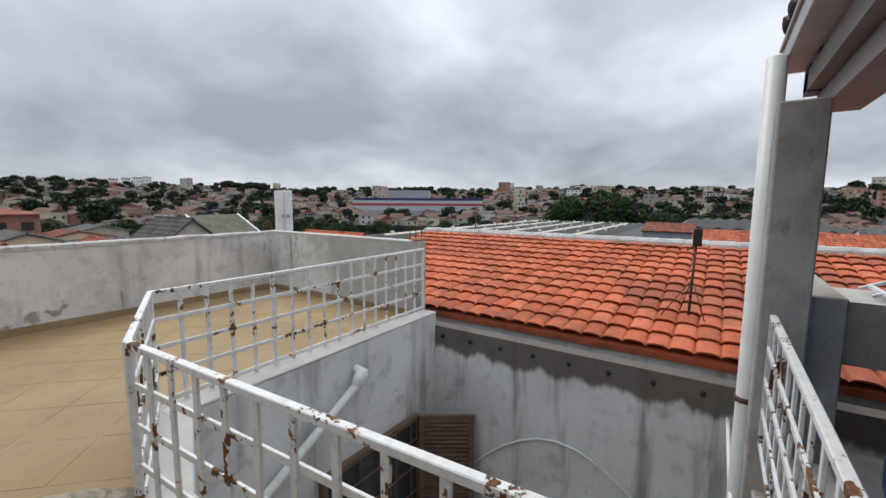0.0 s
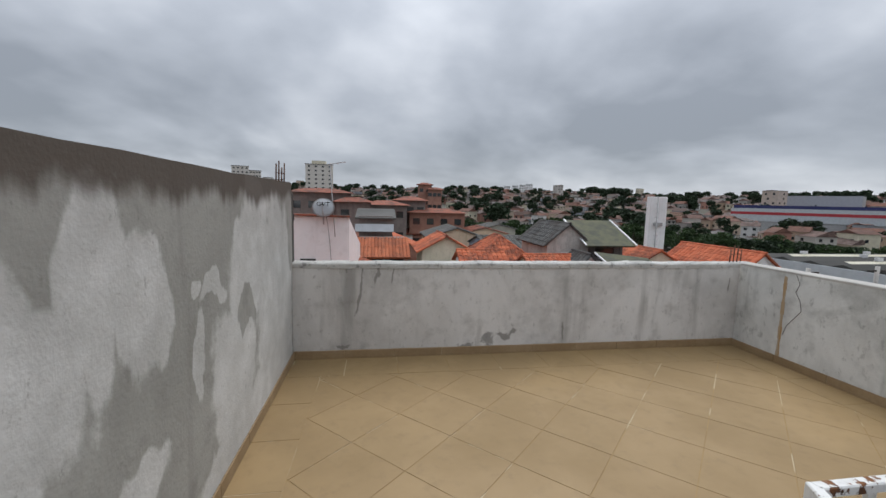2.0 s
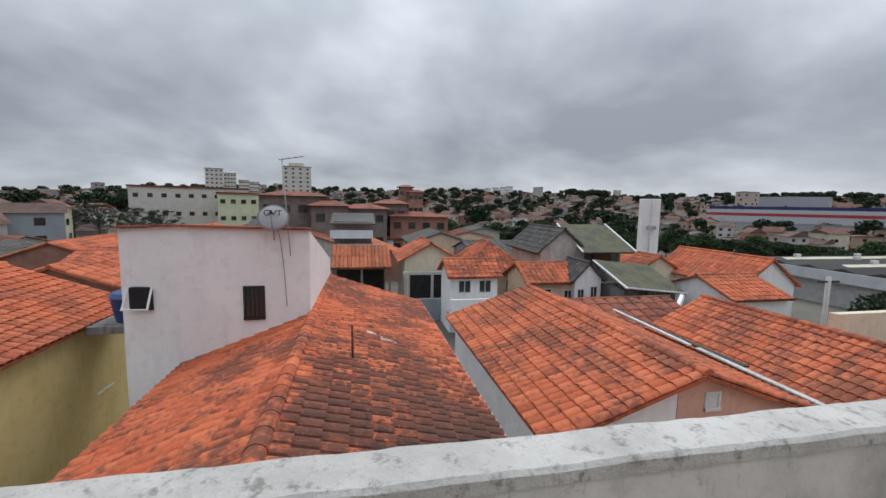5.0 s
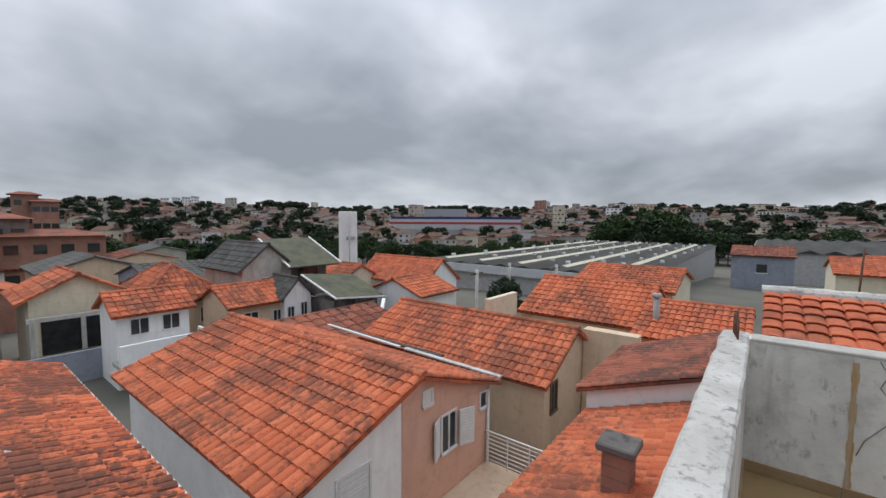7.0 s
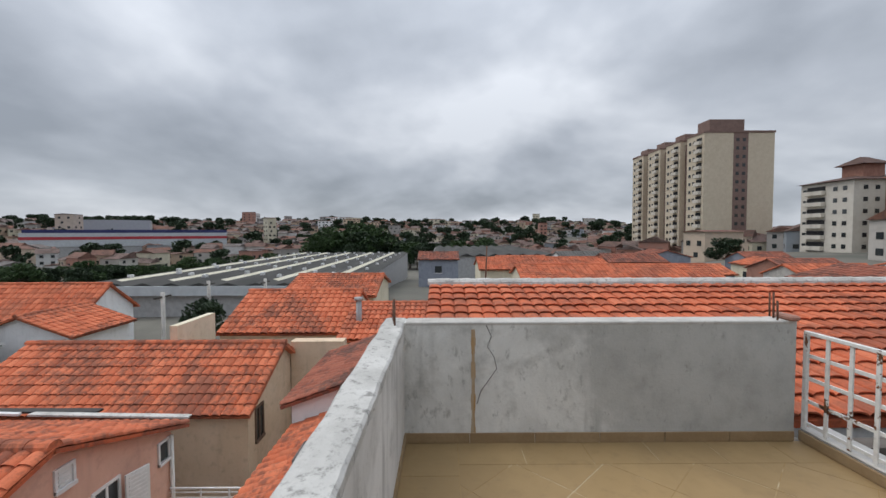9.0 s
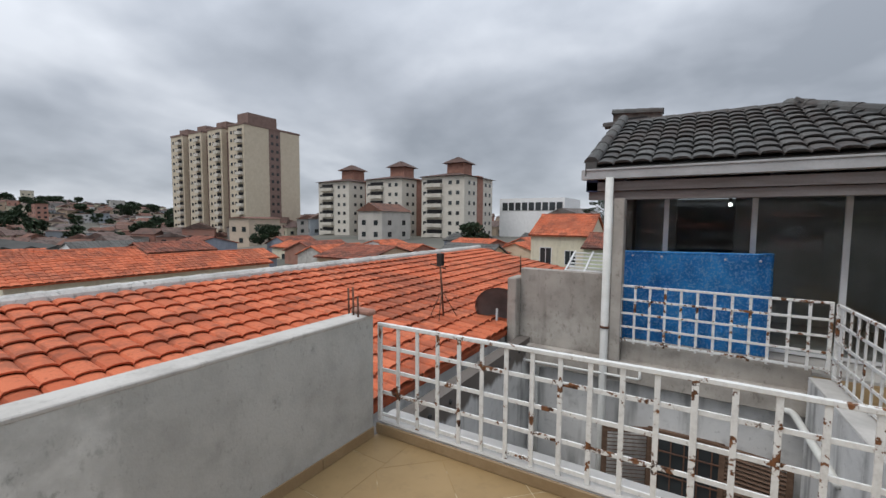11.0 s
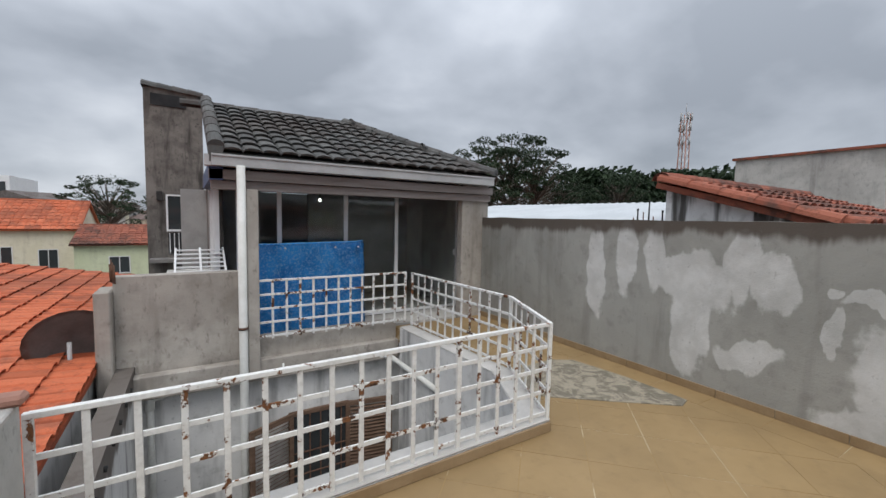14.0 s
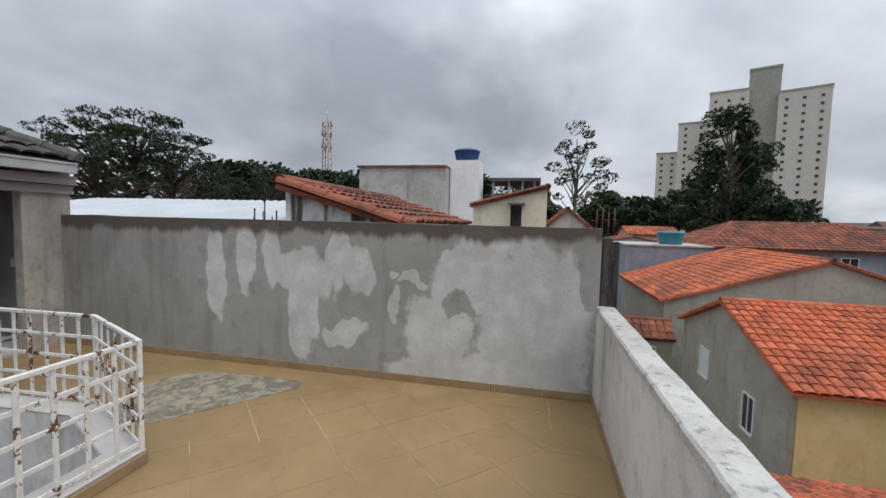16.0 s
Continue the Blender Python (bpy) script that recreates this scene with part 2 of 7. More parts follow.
def tube(name, pts, r, material, parent=None, label="", sides=10):
    """A pipe or cable along pts with rounded bends."""
    pts = [Vector(p) for p in pts]
    bm = bmesh.new()
    rings = []
    nrm = None
    for i, p in enumerate(pts):
        t = (pts[min(i + 1, len(pts) - 1)] - pts[max(i - 1, 0)]).normalized()
        if nrm is None:
            nrm = t.orthogonal().normalized()
        nrm = (nrm - t * nrm.dot(t)).normalized()
        bi = t.cross(nrm)
        rings.append([bm.verts.new(p + (nrm * math.cos(a) + bi * math.sin(a)) * r) for a in [2 * math.pi * j / sides for j in range(sides)]])
    for a, b in zip(rings, rings[1:]):
        for j in range(sides):
            bm.faces.new((a[j], a[(j + 1) % sides], b[(j + 1) % sides], b[j]))
    bm.faces.new(rings[0][::-1])
    bm.faces.new(rings[-1])
    return part(name, bm, material, parent, label, True)


def bend(pts, r, n=5):
    """Rounds the corners of a polyline."""
    out = [Vector(pts[0])]
    for a, b, c in zip(pts, pts[1:], pts[2:]):
        a, b, c = Vector(a), Vector(b), Vector(c)
        s, e = b + (a - b).normalized() * r, b + (c - b).normalized() * r
        out += [s.lerp(b, i / n).lerp(b.lerp(e, i / n), i / n) for i in range(n + 1)]
    return out + [Vector(pts[-1])]


# ---- materials ----
CLAY = clay("clay_tiles", (0.49, 0.118, 0.05), (0.62, 0.18, 0.085), 0.5)
CLAY_OLD = clay("old_clay_tiles", (0.52, 0.115, 0.048), (0.64, 0.175, 0.078), 0.6, (5.4, 0.2))
CLAY_DULL = clay("dull_clay_tiles", (0.25, 0.075, 0.045), (0.34, 0.115, 0.07), 0.6)
CLAY_EAST = clay("bright_clay_tiles", (0.49, 0.115, 0.048), (0.6, 0.172, 0.082), 0.34)
SLATE = clay("grey_concrete_tiles", (0.072, 0.072, 0.07), (0.115, 0.115, 0.11), 0.45)
MOSS = plain("mossy_sheet", (0.06, 0.065, 0.045), (0.11, 0.11, 0.06), 1.2)
W_BLOBS = [(-4.13, 1.02, 0.13, 0.55), (-3.72, 1.22, 0.13, 0.4), (-3.4, 1.25, 0.12, 0.42), (-3.05, 1.05, 0.42, 0.26), (-2.6, 1.25, 0.16, 0.36), (-2.35, 1.12, 0.16, 0.28), (-3.02, 0.6, 0.19, 0.48),
           (-2.5, 0.48, 0.28, 0.15), (-2.0, 1.08, 0.05, 0.06), (-1.8, 1.0, 0.16, 0.08), (-1.96, 0.76, 0.055, 0.18), (-1.05, 1.25, 0.26, 0.4), (-1.32, 1.05, 0.3, 0.3), (-1.5, 0.5, 0.36, 0.42), (-1.6, 0.1, 0.48, 0.22),
           (-0.55, 0.8, 0.62, 0.8), (-0.8, 0.1, 0.75, 0.3)]
PL_WEST = plaster("patched_plaster", (0.275, 0.272, 0.25), (0.35, 0.347, 0.322), (0.15, 0.145, 0.13), 0.45, W_BLOBS, [(-1.31, 0.83, 0.17, 0.14), (-0.05, 1.3, 0.1, 0.5)], "y", 1.64)
N_STAINS = [(1.62, 0.13, 0.09, 0.05), (1.86, 0.14, 0.05, 0.09), (2.02, 0.21, 0.1, 0.035), (0.62, 0.66, 0.014, 0.26), (0.45, 0.84, 0.013, 0.1), (0.74, 0.8, 0.012, 0.14), (0.9, 0.78, 0.012, 0.12), (2.72, 0.24, 0.014, 0.11), (0.5, 0.1, 0.09, 0.025), (4.55, 0.7, 0.012, 0.1), (2.44, 0.83, 0.03, 0.014)]
PL_NORTH = plaster("weathered_plaster", (0.5, 0.485, 0.46), (0.67, 0.655, 0.63), (0.2, 0.188, 0.17), 0.55, axis="x", blotch=0.5, stains=N_STAINS)
PL_EAST = plaster("grey_plaster", (0.54, 0.54, 0.515), (0.72, 0.72, 0.69), (0.18, 0.178, 0.16), 0.6, blotch=0.7, damp=-1.55)
CONCRETE = plaster("bare_cement_render", (0.42, 0.4, 0.372), (0.53, 0.51, 0.475), (0.2, 0.187, 0.17), 0.5, blotch=0.5)
RAW = plaster("raw_brown_grey_render", (0.33, 0.3, 0.265), (0.46, 0.425, 0.38), (0.15, 0.132, 0.112), 0.5, blotch=0.8)
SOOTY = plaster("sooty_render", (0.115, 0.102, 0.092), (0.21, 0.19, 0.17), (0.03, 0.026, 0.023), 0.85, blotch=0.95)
CONC_DARK = plaster("blackened_render", (0.13, 0.12, 0.115), (0.25, 0.235, 0.22), (0.04, 0.036, 0.033), 0.9)
WELL = plaster("stained_well_plaster", (0.58, 0.575, 0.56), (0.7, 0.695, 0.68), (0.17, 0.168, 0.16), 0.7)


def build_coping(k):
    n1, n2, n3 = k.noise(2.2, 5, 0.65), k.noise(14.0, 6, 0.72), k.noise(70.0, 3, 0.6)
    col = k.mix(k.ramp(n1, 0.35, 0.65), (0.43, 0.42, 0.395), (0.58, 0.57, 0.54))
    col = k.mix(k.ramp(n2, 0.52, 0.66, 0.0, 0.75), col, (0.17, 0.163, 0.15))
    col = k.mix(k.ramp(n3, 0.55, 0.75, 0.0, 0.4), col, (0.25, 0.24, 0.22))
    k.finish(col, 0.92, k.math("ADD", n2, k.math("MULTIPLY", n3, 0.4)), 0.6, 0.02)


COPING = mat("worn_coping", build_coping)
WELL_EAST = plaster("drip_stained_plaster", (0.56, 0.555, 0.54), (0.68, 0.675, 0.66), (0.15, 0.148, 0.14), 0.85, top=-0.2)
# Plaster darkened to carry the shade of unlit rooms.
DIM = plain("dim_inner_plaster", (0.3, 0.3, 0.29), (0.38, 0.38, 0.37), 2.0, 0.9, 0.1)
WHITE_WALL = plaster("white_painted_plaster", (0.8, 0.8, 0.795), (0.86, 0.86, 0.855), (0.62, 0.61, 0.59), 0.3)
PINK = plaster("pink_painted_plaster", (0.62, 0.37, 0.28), (0.68, 0.42, 0.33), (0.42, 0.26, 0.2), 0.25)
BEIGE = plaster("beige_painted_plaster", (0.61, 0.46, 0.32), (0.67, 0.52, 0.38), (0.34, 0.26, 0.18), 0.3)
CREAM = plaster("cream_painted_plaster", (0.66, 0.6, 0.45), (0.72, 0.66, 0.52), (0.4, 0.35, 0.26), 0.3)
YELLOW = plaster("yellow_painted_plaster", (0.62, 0.47, 0.2), (0.68, 0.54, 0.26), (0.42, 0.32, 0.15), 0.25)
GREENISH = plaster("grey_green_plaster", (0.33, 0.32, 0.27), (0.4, 0.39, 0.33), (0.2, 0.19, 0.16), 0.35)
BLUEGREY = plaster("blue_grey_plaster", (0.24, 0.26, 0.31), (0.3, 0.325, 0.38), (0.14, 0.15, 0.17), 0.35)
BRICK = plaster("brick_red_render", (0.3, 0.15, 0.11), (0.38, 0.2, 0.15), (0.16, 0.1, 0.08), 0.4)
PALE_GREEN = plaster("pale_green_plaster", (0.55, 0.58, 0.38), (0.62, 0.65, 0.45), (0.36, 0.36, 0.25), 0.25)
STAINED_WHITE = plaster("black_streaked_white_plaster", (0.55, 0.54, 0.53), (0.66, 0.65, 0.64), (0.07, 0.065, 0.06), 1.0)
METAL = plain("grey_painted_metal", (0.36, 0.36, 0.36), (0.44, 0.44, 0.44), 2.0, 0.5, 0.1)
BEAM = plain("rust_grey_beam", (0.2, 0.165, 0.15), (0.28, 0.25, 0.24), 3.0, 0.6, 0.15, stretch=(0.3, 1, 4))
BLUE_METAL = plain("blue_painted_metal", (0.03, 0.05, 0.12), (0.05, 0.08, 0.18), 2.0, 0.5, 0.1)
PVC = plain("white_plastic_pipe", (0.7, 0.7, 0.67), (0.62, 0.62, 0.58), 4.0, 0.4, 0.05)
FRAME = plain("white_aluminium", (0.68, 0.68, 0.68), (0.76, 0.76, 0.76), 5.0, 0.4, 0.05)
# Near-black tone that paints the shade inside openings and under the porch roof.
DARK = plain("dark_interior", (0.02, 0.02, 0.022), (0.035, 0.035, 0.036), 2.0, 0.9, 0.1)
STEEL = plain("rusty_rebar", (0.09, 0.05, 0.035), (0.16, 0.08, 0.05), 30.0, 0.85, 0.3)
BLACK = plain("black_plastic", (0.02, 0.02, 0.02), (0.035, 0.033, 0.03), 8.0, 0.6, 0.1)
WOOD = plain("brown_louvre_wood", (0.11, 0.065, 0.042), (0.17, 0.105, 0.07), 6.0, 0.7, 0.3, stretch=(1, 1, 6))
WOOD_OLD = plain("charred_timber", (0.035, 0.032, 0.03), (0.09, 0.08, 0.07), 6.0, 0.85, 0.4, stretch=(4, 4, 0.6))
TANK = plain("blue_polyethylene", (0.016, 0.05, 0.15), (0.022, 0.07, 0.2), 2.0, 0.45, 0.05)
SHEET = plain("white_metal_sheet", (0.47, 0.5, 0.52), (0.54, 0.57, 0.59), 1.0, 0.45, 0.05)
FIBRE = plain("grey_fibre_cement", (0.085, 0.083, 0.078), (0.13, 0.128, 0.12), 0.4, 0.9, 0.2)
SHUTTER = plain("white_shutter_paint", (0.66, 0.67, 0.66), (0.74, 0.74, 0.73), 4.0, 0.5, 0.1)
DISH = plain("grey_dish_paint", (0.2, 0.185, 0.18), (0.26, 0.24, 0.23), 4.0, 0.6, 0.1)


def build_tile(k):
    r = k.piece()
    n1, n2, n3 = k.noise(0.8, 5, 0.6), k.noise(9.0, 4, 0.65), k.noise(70.0, 3, 0.6)
    col = k.mix(r, (0.31, 0.208, 0.096), (0.335, 0.228, 0.108))
    col = k.mix(k.ramp(n1, 0.36, 0.64, 0.0, 0.75), col, (0.245, 0.166, 0.078))
    col = k.mix(k.ramp(n2, 0.5, 0.72, 0.0, 0.38), col, (0.21, 0.142, 0.068))
    k.finish(col, k.ramp(n1, 0.3, 0.7, 0.42, 0.7), n2, 0.06, 0.004, spec=0.4)


TILE = mat("ochre_ceramic", build_tile)


def build_grout(k):
    n1, n2, n3 = k.noise(1.3, 3, 0.6, shift=3.0), k.noise(6.0, 4, 0.6), k.noise(40.0, 3, 0.6)
    col = k.mix(k.ramp(n2, 0.4, 0.65), (0.32, 0.217, 0.102), (0.275, 0.186, 0.088))
    col = k.mix(k.ramp(k.math("ADD", k.math("MULTIPLY", n1, 0.7), k.math("MULTIPLY", n2, 0.3)), 0.5, 0.57), col, (0.5, 0.42, 0.29))
    k.finish(col, 0.9, n3, 0.3, 0.003)


GROUT = mat("patchy_pale_grout", build_grout)
LEDGE = plain("pale_trowelled_cement", (0.43, 0.415, 0.39), (0.54, 0.52, 0.49), 2.5, 0.9, 0.2)

SKIRT = plain("brown_ceramic_skirting", (0.27, 0.185, 0.1), (0.33, 0.235, 0.135), 4.0, 0.55, 0.1)


def build_rust(k):
    n1, n2 = k.noise(4.2, 5, 0.7), k.noise(26.0, 4, 0.65)
    f = k.ramp(k.math("ADD", k.math("MULTIPLY", n1, 0.7), k.math("MULTIPLY", n2, 0.3)), 0.548, 0.568)
    col = k.mix(k.ramp(n2, 0.4, 0.7), (0.72, 0.715, 0.69), (0.6, 0.59, 0.565))
    rust = k.mix(k.ramp(n2, 0.4, 0.65), (0.035, 0.02, 0.014), (0.2, 0.085, 0.035))
    k.finish(k.mix(f, col, rust), k.ramp(f, 0.0, 1.0, 0.45, 0.9), k.math("SUBTRACT", n2, f), 0.25, 0.004)


RAIL = mat("flaking_white_paint", build_rust)


def build_tarp(k):
    n1, n2 = k.noise(3.0, 4, 0.6), k.noise(38.0, 4, 0.7)
    col = k.mix(k.ramp(n1, 0.35, 0.65), (0.03, 0.22, 0.6), (0.045, 0.34, 0.78))
    col = k.mix(k.ramp(n2, 0.5, 0.6, 0.0, 0.8), col, (0.25, 0.5, 0.78))
    k.finish(col, 0.45, n2, 0.5, 0.01)


TARP = mat("blue_tarpaulin", build_tarp)


def build_patch(k):
    n1, n2 = k.noise(6.0, 6, 0.7, warp=0.8), k.noise(40.0, 4, 0.6)
    col = k.mix(k.ramp(n1, 0.42, 0.58), (0.17, 0.15, 0.115), (0.33, 0.29, 0.22))
    k.finish(k.mix(k.ramp(n2, 0.5, 0.8, 0.0, 0.4), col, (0.08, 0.075, 0.07)), 0.95, n2, 0.6, 0.01)


PATCH = mat("rough_bare_cement", build_patch)


def build_glass(k):
    k.finish((0.035, 0.04, 0.042), 0.04, spec=0.6)


GLASS = mat("dark_window_glass", build_glass)


def build_clear(k):
    n = k.noise(1.5, 3, 0.5)
    k.finish((0.75, 0.8, 0.8), k.ramp(n, 0.3, 0.7, 0.01, 0.06), spec=0.5)
    k.b.inputs["Transmission Weight"].default_value = 1.0
    k.b.inputs["IOR"].default_value = 1.45


CLEAR = mat("clear_glass", build_clear)


def build_bulb(k):
    k.b.inputs["Emission Color"].default_value = (1, 0.97, 0.9, 1)
    k.b.inputs["Emission Strength"].default_value = 4


BULB = mat("lit_bulb", build_bulb)

# ---- terrace: walls, floor, kerb ----
PAR = 0.92          # parapet height
WTOP = 1.64         # tall wall height
XE, YE = 4.68, -2.97  # inner face of the east wall and its southern end
YH = -6.4           # front of the house


def wall(name, x0, x1, y0, y1, z0, z1, material, label, rough=0.0, seg=0.25):
    """A plastered wall whose top edge is a little uneven."""
    bm = bmesh.new()
    nx, ny = max(1, round((x1 - x0) / seg)), max(1, round((y1 - y0) / seg))
    grid = {}
    for i in range(nx + 1):
        for j in range(ny + 1):
            x, y = x0 + (x1 - x0) * i / nx, y0 + (y1 - y0) * j / ny
            dz = rough * noise.noise((x * 2.3, y * 2.3, z1 * 3))
            grid[i, j] = (bm.verts.new((x, y, z0)), bm.verts.new((x, y, z1 + dz)))
    for i in range(nx):
        for j in range(ny):
            bm.faces.new([grid[a][1] for a in ((i, j), (i + 1, j), (i + 1, j + 1), (i, j + 1))])
            bm.faces.new([grid[a][0] for a in ((i, j), (i, j + 1), (i + 1, j + 1), (i + 1, j))])
    ring = [(i, 0) for i in range(nx)] + [(nx, j) for j in range(ny)] + [(i, ny) for i in range(nx, 0, -1)] + [(0, j) for j in range(ny, 0, -1)]
    for a, b in zip(ring, ring[1:] + ring[:1]):
        bm.faces.new((grid[a][0], grid[b][0], grid[b][1], grid[a][1]))
    return setting(part(name, bm, material), label)


wall("wall_west", -0.15, 0.0, YH, 0.02, -6.2, WTOP, PL_WEST, "tall cement-plastered boundary wall with patches of white filler", 0.012)
wall("wall_north", 0.0, XE + 0.16, 0.0, 0.16, -6.2, PAR - 0.03, PL_NORTH, "weathered off-white plastered parapet with dark run-off streaks", 0.004)
wall("wall_east", XE, XE + 0.16, YE, 0.0, -6.2, PAR, PL_EAST, "grey plastered parapet with a rust streak and a crack", 0.006)


def coping():
    """A rough hand-trowelled cap along the parapet."""
    bm = bmesh.new()
    n, rows = 110, []
    for i in range(n + 1):
        x = (XE + 0.165) * i / n
        w0 = -0.006 + 0.009 * noise.noise((x * 4, 1, 0)) + 0.004 * noise.noise((x * 17, 1, 0))
        w1 = 0.166 + 0.009 * noise.noise((x * 4, 5, 0)) + 0.004 * noise.noise((x * 17, 5, 0))
        z = PAR + 0.008 * noise.noise((x * 3, 9, 0))
        d = 0.006 * noise.noise((x * 11, 3, 0))
        rows.append([bm.verts.new(p) for p in ((x, w0, PAR - 0.05 + d * 2), (x, w0, z - 0.012), (x, w0 + 0.012, z + d), (x, w0 + 0.08, z + 0.004 - d), (x, w1 - 0.012, z + d), (x, w1, z - 0.012), (x, w1, PAR - 0.05))])
    for a, b in zip(rows, rows[1:]):
        for k in range(6):
            bm.faces.new((a[k], a[k + 1], b[k + 1], b[k]))
    bm.faces.new(rows[0])
    bm.faces.new(rows[-1][::-1])
    setting(part("trim", bm, COPING), "rough worn cement coping on the parapet")


coping()
# Added cap: its darker colour offsets the extra sky light on the wall top.
setting(box("trim", XE - 0.003, XE + 0.163, YE - 0.003, -0.01, PAR - 0.02, PAR + 0.006, CONCRETE, bevel=0.006), "thin added cap that darkens the top of the parapet")
# the blackened timber post at the end of the tall wall
post = thing("timber_post", -0.12, 0.12, 0.6, "charred old timber post at the end of the wall", "post")
bar("plank", (-0.05, 0.07, -0.5), (-0.05, 0.07, 1.56), 0.1, 0.09, WOOD_OLD, post)
bar("plank", (-0.14, 0.16, -0.5), (-0.14, 0.16, 1.52), 0.09, 0.07, WOOD_OLD, post)
box("batten", -0.19, 0.0, 0.115, 0.14, 1.3, 1.36, WOOD_OLD, post)
# rust streak and crack of the east wall
RUSTY = plain("rust_stain", (0.4, 0.24, 0.1), (0.42, 0.36, 0.27), 5.0, 0.9, 0.1, stretch=(1, 4, 0.4))
bm = bmesh.new()
for i in range(14):
    w = 0.016 + 0.004 * math.sin(i * 1.7)
    add_box(bm, XE - 0.003, XE, -0.52 - w, -0.52 + w * 0.8, PAR - 0.05 - (i + 1) * 0.062, PAR - 0.05 - i * 0.062)
setting(part("trim", bm, RUSTY), "rusty water stain down the plaster")
crack = [(XE - 0.002, -0.62, 0.9), (XE - 0.002, -0.66, 0.82), (XE - 0.002, -0.63, 0.74), (XE - 0.002, -0.68, 0.66), (XE - 0.002, -0.7, 0.57), (XE - 0.002, -0.63, 0.47), (XE - 0.002, -0.58, 0.4), (XE - 0.002, -0.55, 0.3)]
setting(tube("trim", crack, 0.003, CONC_DARK, sides=5), "hairline crack in the plaster")

FLOOR_ZONES = [[(0, -3.11), (XE, -3.11), (XE, 0), (0, 0)], [(0, YH), (1.6, YH), (1.43, -4.05), (0, -4.05)], [(0, -4.05), (1.43, -4.05), (1.86, -3.11), (0, -3.11)]]
floor = new("floor", bpy.data.meshes.new("floor"))
bm = bmesh.new()
for zone in FLOOR_ZONES:
    low, up = [bm.verts.new((x, y, -0.2)) for x, y in zone], [bm.verts.new((x, y, -0.002)) for x, y in zone]
    bm.faces.new(up)
    bm.faces.new(low[::-1])
    for i in range(len(zone)):
        j = (i + 1) % len(zone)
        bm.faces.new((low[i], low[j], up[j], up[i]))
bm.to_mesh(floor.data)
bm.free()
floor.data.materials.append(GROUT)
setting(floor, "ochre ceramic tiles laid diagonally with pale joints")


def clip(poly, zone):
    for i in range(len(zone)):
        (ax, ay), (bx, by) = zone[i], zone[(i + 1) % len(zone)]
        out = []
        for k in range(len(poly)):
            p, q = poly[k], poly[(k + 1) % len(poly)]
            dp = (bx - ax) * (p[1] - ay) - (by - ay) * (p[0] - ax)
            dq = (bx - ax) * (q[1] - ay) - (by - ay) * (q[0] - ax)
            if dp >= 0:
                out.append(p)
            if dp * dq < 0:
                t = dp / (dp - dq)
                out.append((p[0] + (q[0] - p[0]) * t, p[1] + (q[1] - p[1]) * t))
        poly = out
        if len(poly) < 3:
            return []
    return poly


# the kerb of the light well, with brown skirting
RAIL_LINE = [(XE, -3.05), (2.66, -3.1), (1.83, -3.1), (1.4, -4.04), (1.5, -6.0)]


def kerb_piece(p, q, z0, z1, w, material, name="trim", label="", parent=None, off=0.0):
    p, q = Vector((*p, 0)), Vector((*q, 0))
    ax = (q - p).normalized()
    n = Vector((-ax.y, ax.x, 0))
    m = Matrix((ax, n, Vector((0, 0, 1)))).transposed().to_4x4()
    m.translation = p
    bm = bmesh.new()
    add_box(bm, -0.02, (q - p).length + 0.02, off - w / 2, off + w / 2, z0, z1, 0.008, m)
    return part(name, bm, material, parent, label)


KERB_LINE = [RAIL_LINE[0]] + RAIL_LINE[2:]
for i, (p, q) in enumerate(zip(KERB_LINE, KERB_LINE[1:])):
    setting(kerb_piece(p, q, -3.0 + 0.01 * i, 0.082 - 0.003 * i, 0.2 - 0.004 * i, WELL, off=0.085), "pale plastered kerb and lining of the light well")
    setting(kerb_piece(p, q, 0.083 - 0.003 * i, 0.103 - 0.003 * i, 0.21 - 0.004 * i, LEDGE, off=0.085), "pale cement ledge round the light well")
    setting(kerb_piece(p, q, -0.002, 0.082 - 0.003 * i, 0.012, SKIRT, off=-0.024), "brown ceramic skirting on the kerb")

# ---- walls of the light well ----
ZW = -3.0
wall("wall_well_north", 1.55, XE, -3.12, -2.95, ZW, -0.36, WELL, "grey stained plaster wall of the light well")
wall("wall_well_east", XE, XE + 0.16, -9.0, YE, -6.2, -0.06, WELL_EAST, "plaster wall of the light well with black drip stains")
wall("wall_well_west", 1.4, 1.56, -6.2, -3.1, ZW, -0.36, WELL, "plaster wall of the light well")
wall("wall_well_south", 1.4, XE, -6.5, -6.35, ZW, -0.36, WELL, "plaster wall of the light well below the porch")
setting(box("floor_well", 1.4, XE + 0.1, -6.5, -3.0, ZW - 0.2, ZW, CONCRETE), "grey cement floor of the light well")


def shutter(x, y, z, w, h, turn, label, parent=None):
    """A wooden louvred shutter leaf hinged at x, y."""
    t = thing("shutter", x, y, z, label, "shutter", "louvred shutters") if parent is None else parent
    m = pose(x, y, z, 0, 0, turn)

    def piece(name, a):
        bm = bmesh.new()
        add_box(bm, *a, 0.004, m)
        part(name, bm, WOOD, t)
    piece("stile", (0, 0.06, -0.02, 0.02, 0, h))
    piece("stile", (w - 0.06, w, -0.02, 0.02, 0, h))
    piece("rail", (0.06, w - 0.06, -0.02, 0.02, 0, 0.07))
    piece("rail", (0.06, w - 0.06, -0.02, 0.02, h - 0.07, h))
    n = int((h - 0.14) / 0.05)
    for i in range(n):
        bm = bmesh.new()
        add_box(bm, 0.06, w - 0.06, -0.022, 0.022, -0.004, 0.004, 0, m @ pose(0, 0, 0.09 + i * 0.05, 35, 0, 0))
        part("slat", bm, WOOD, t)
    return t


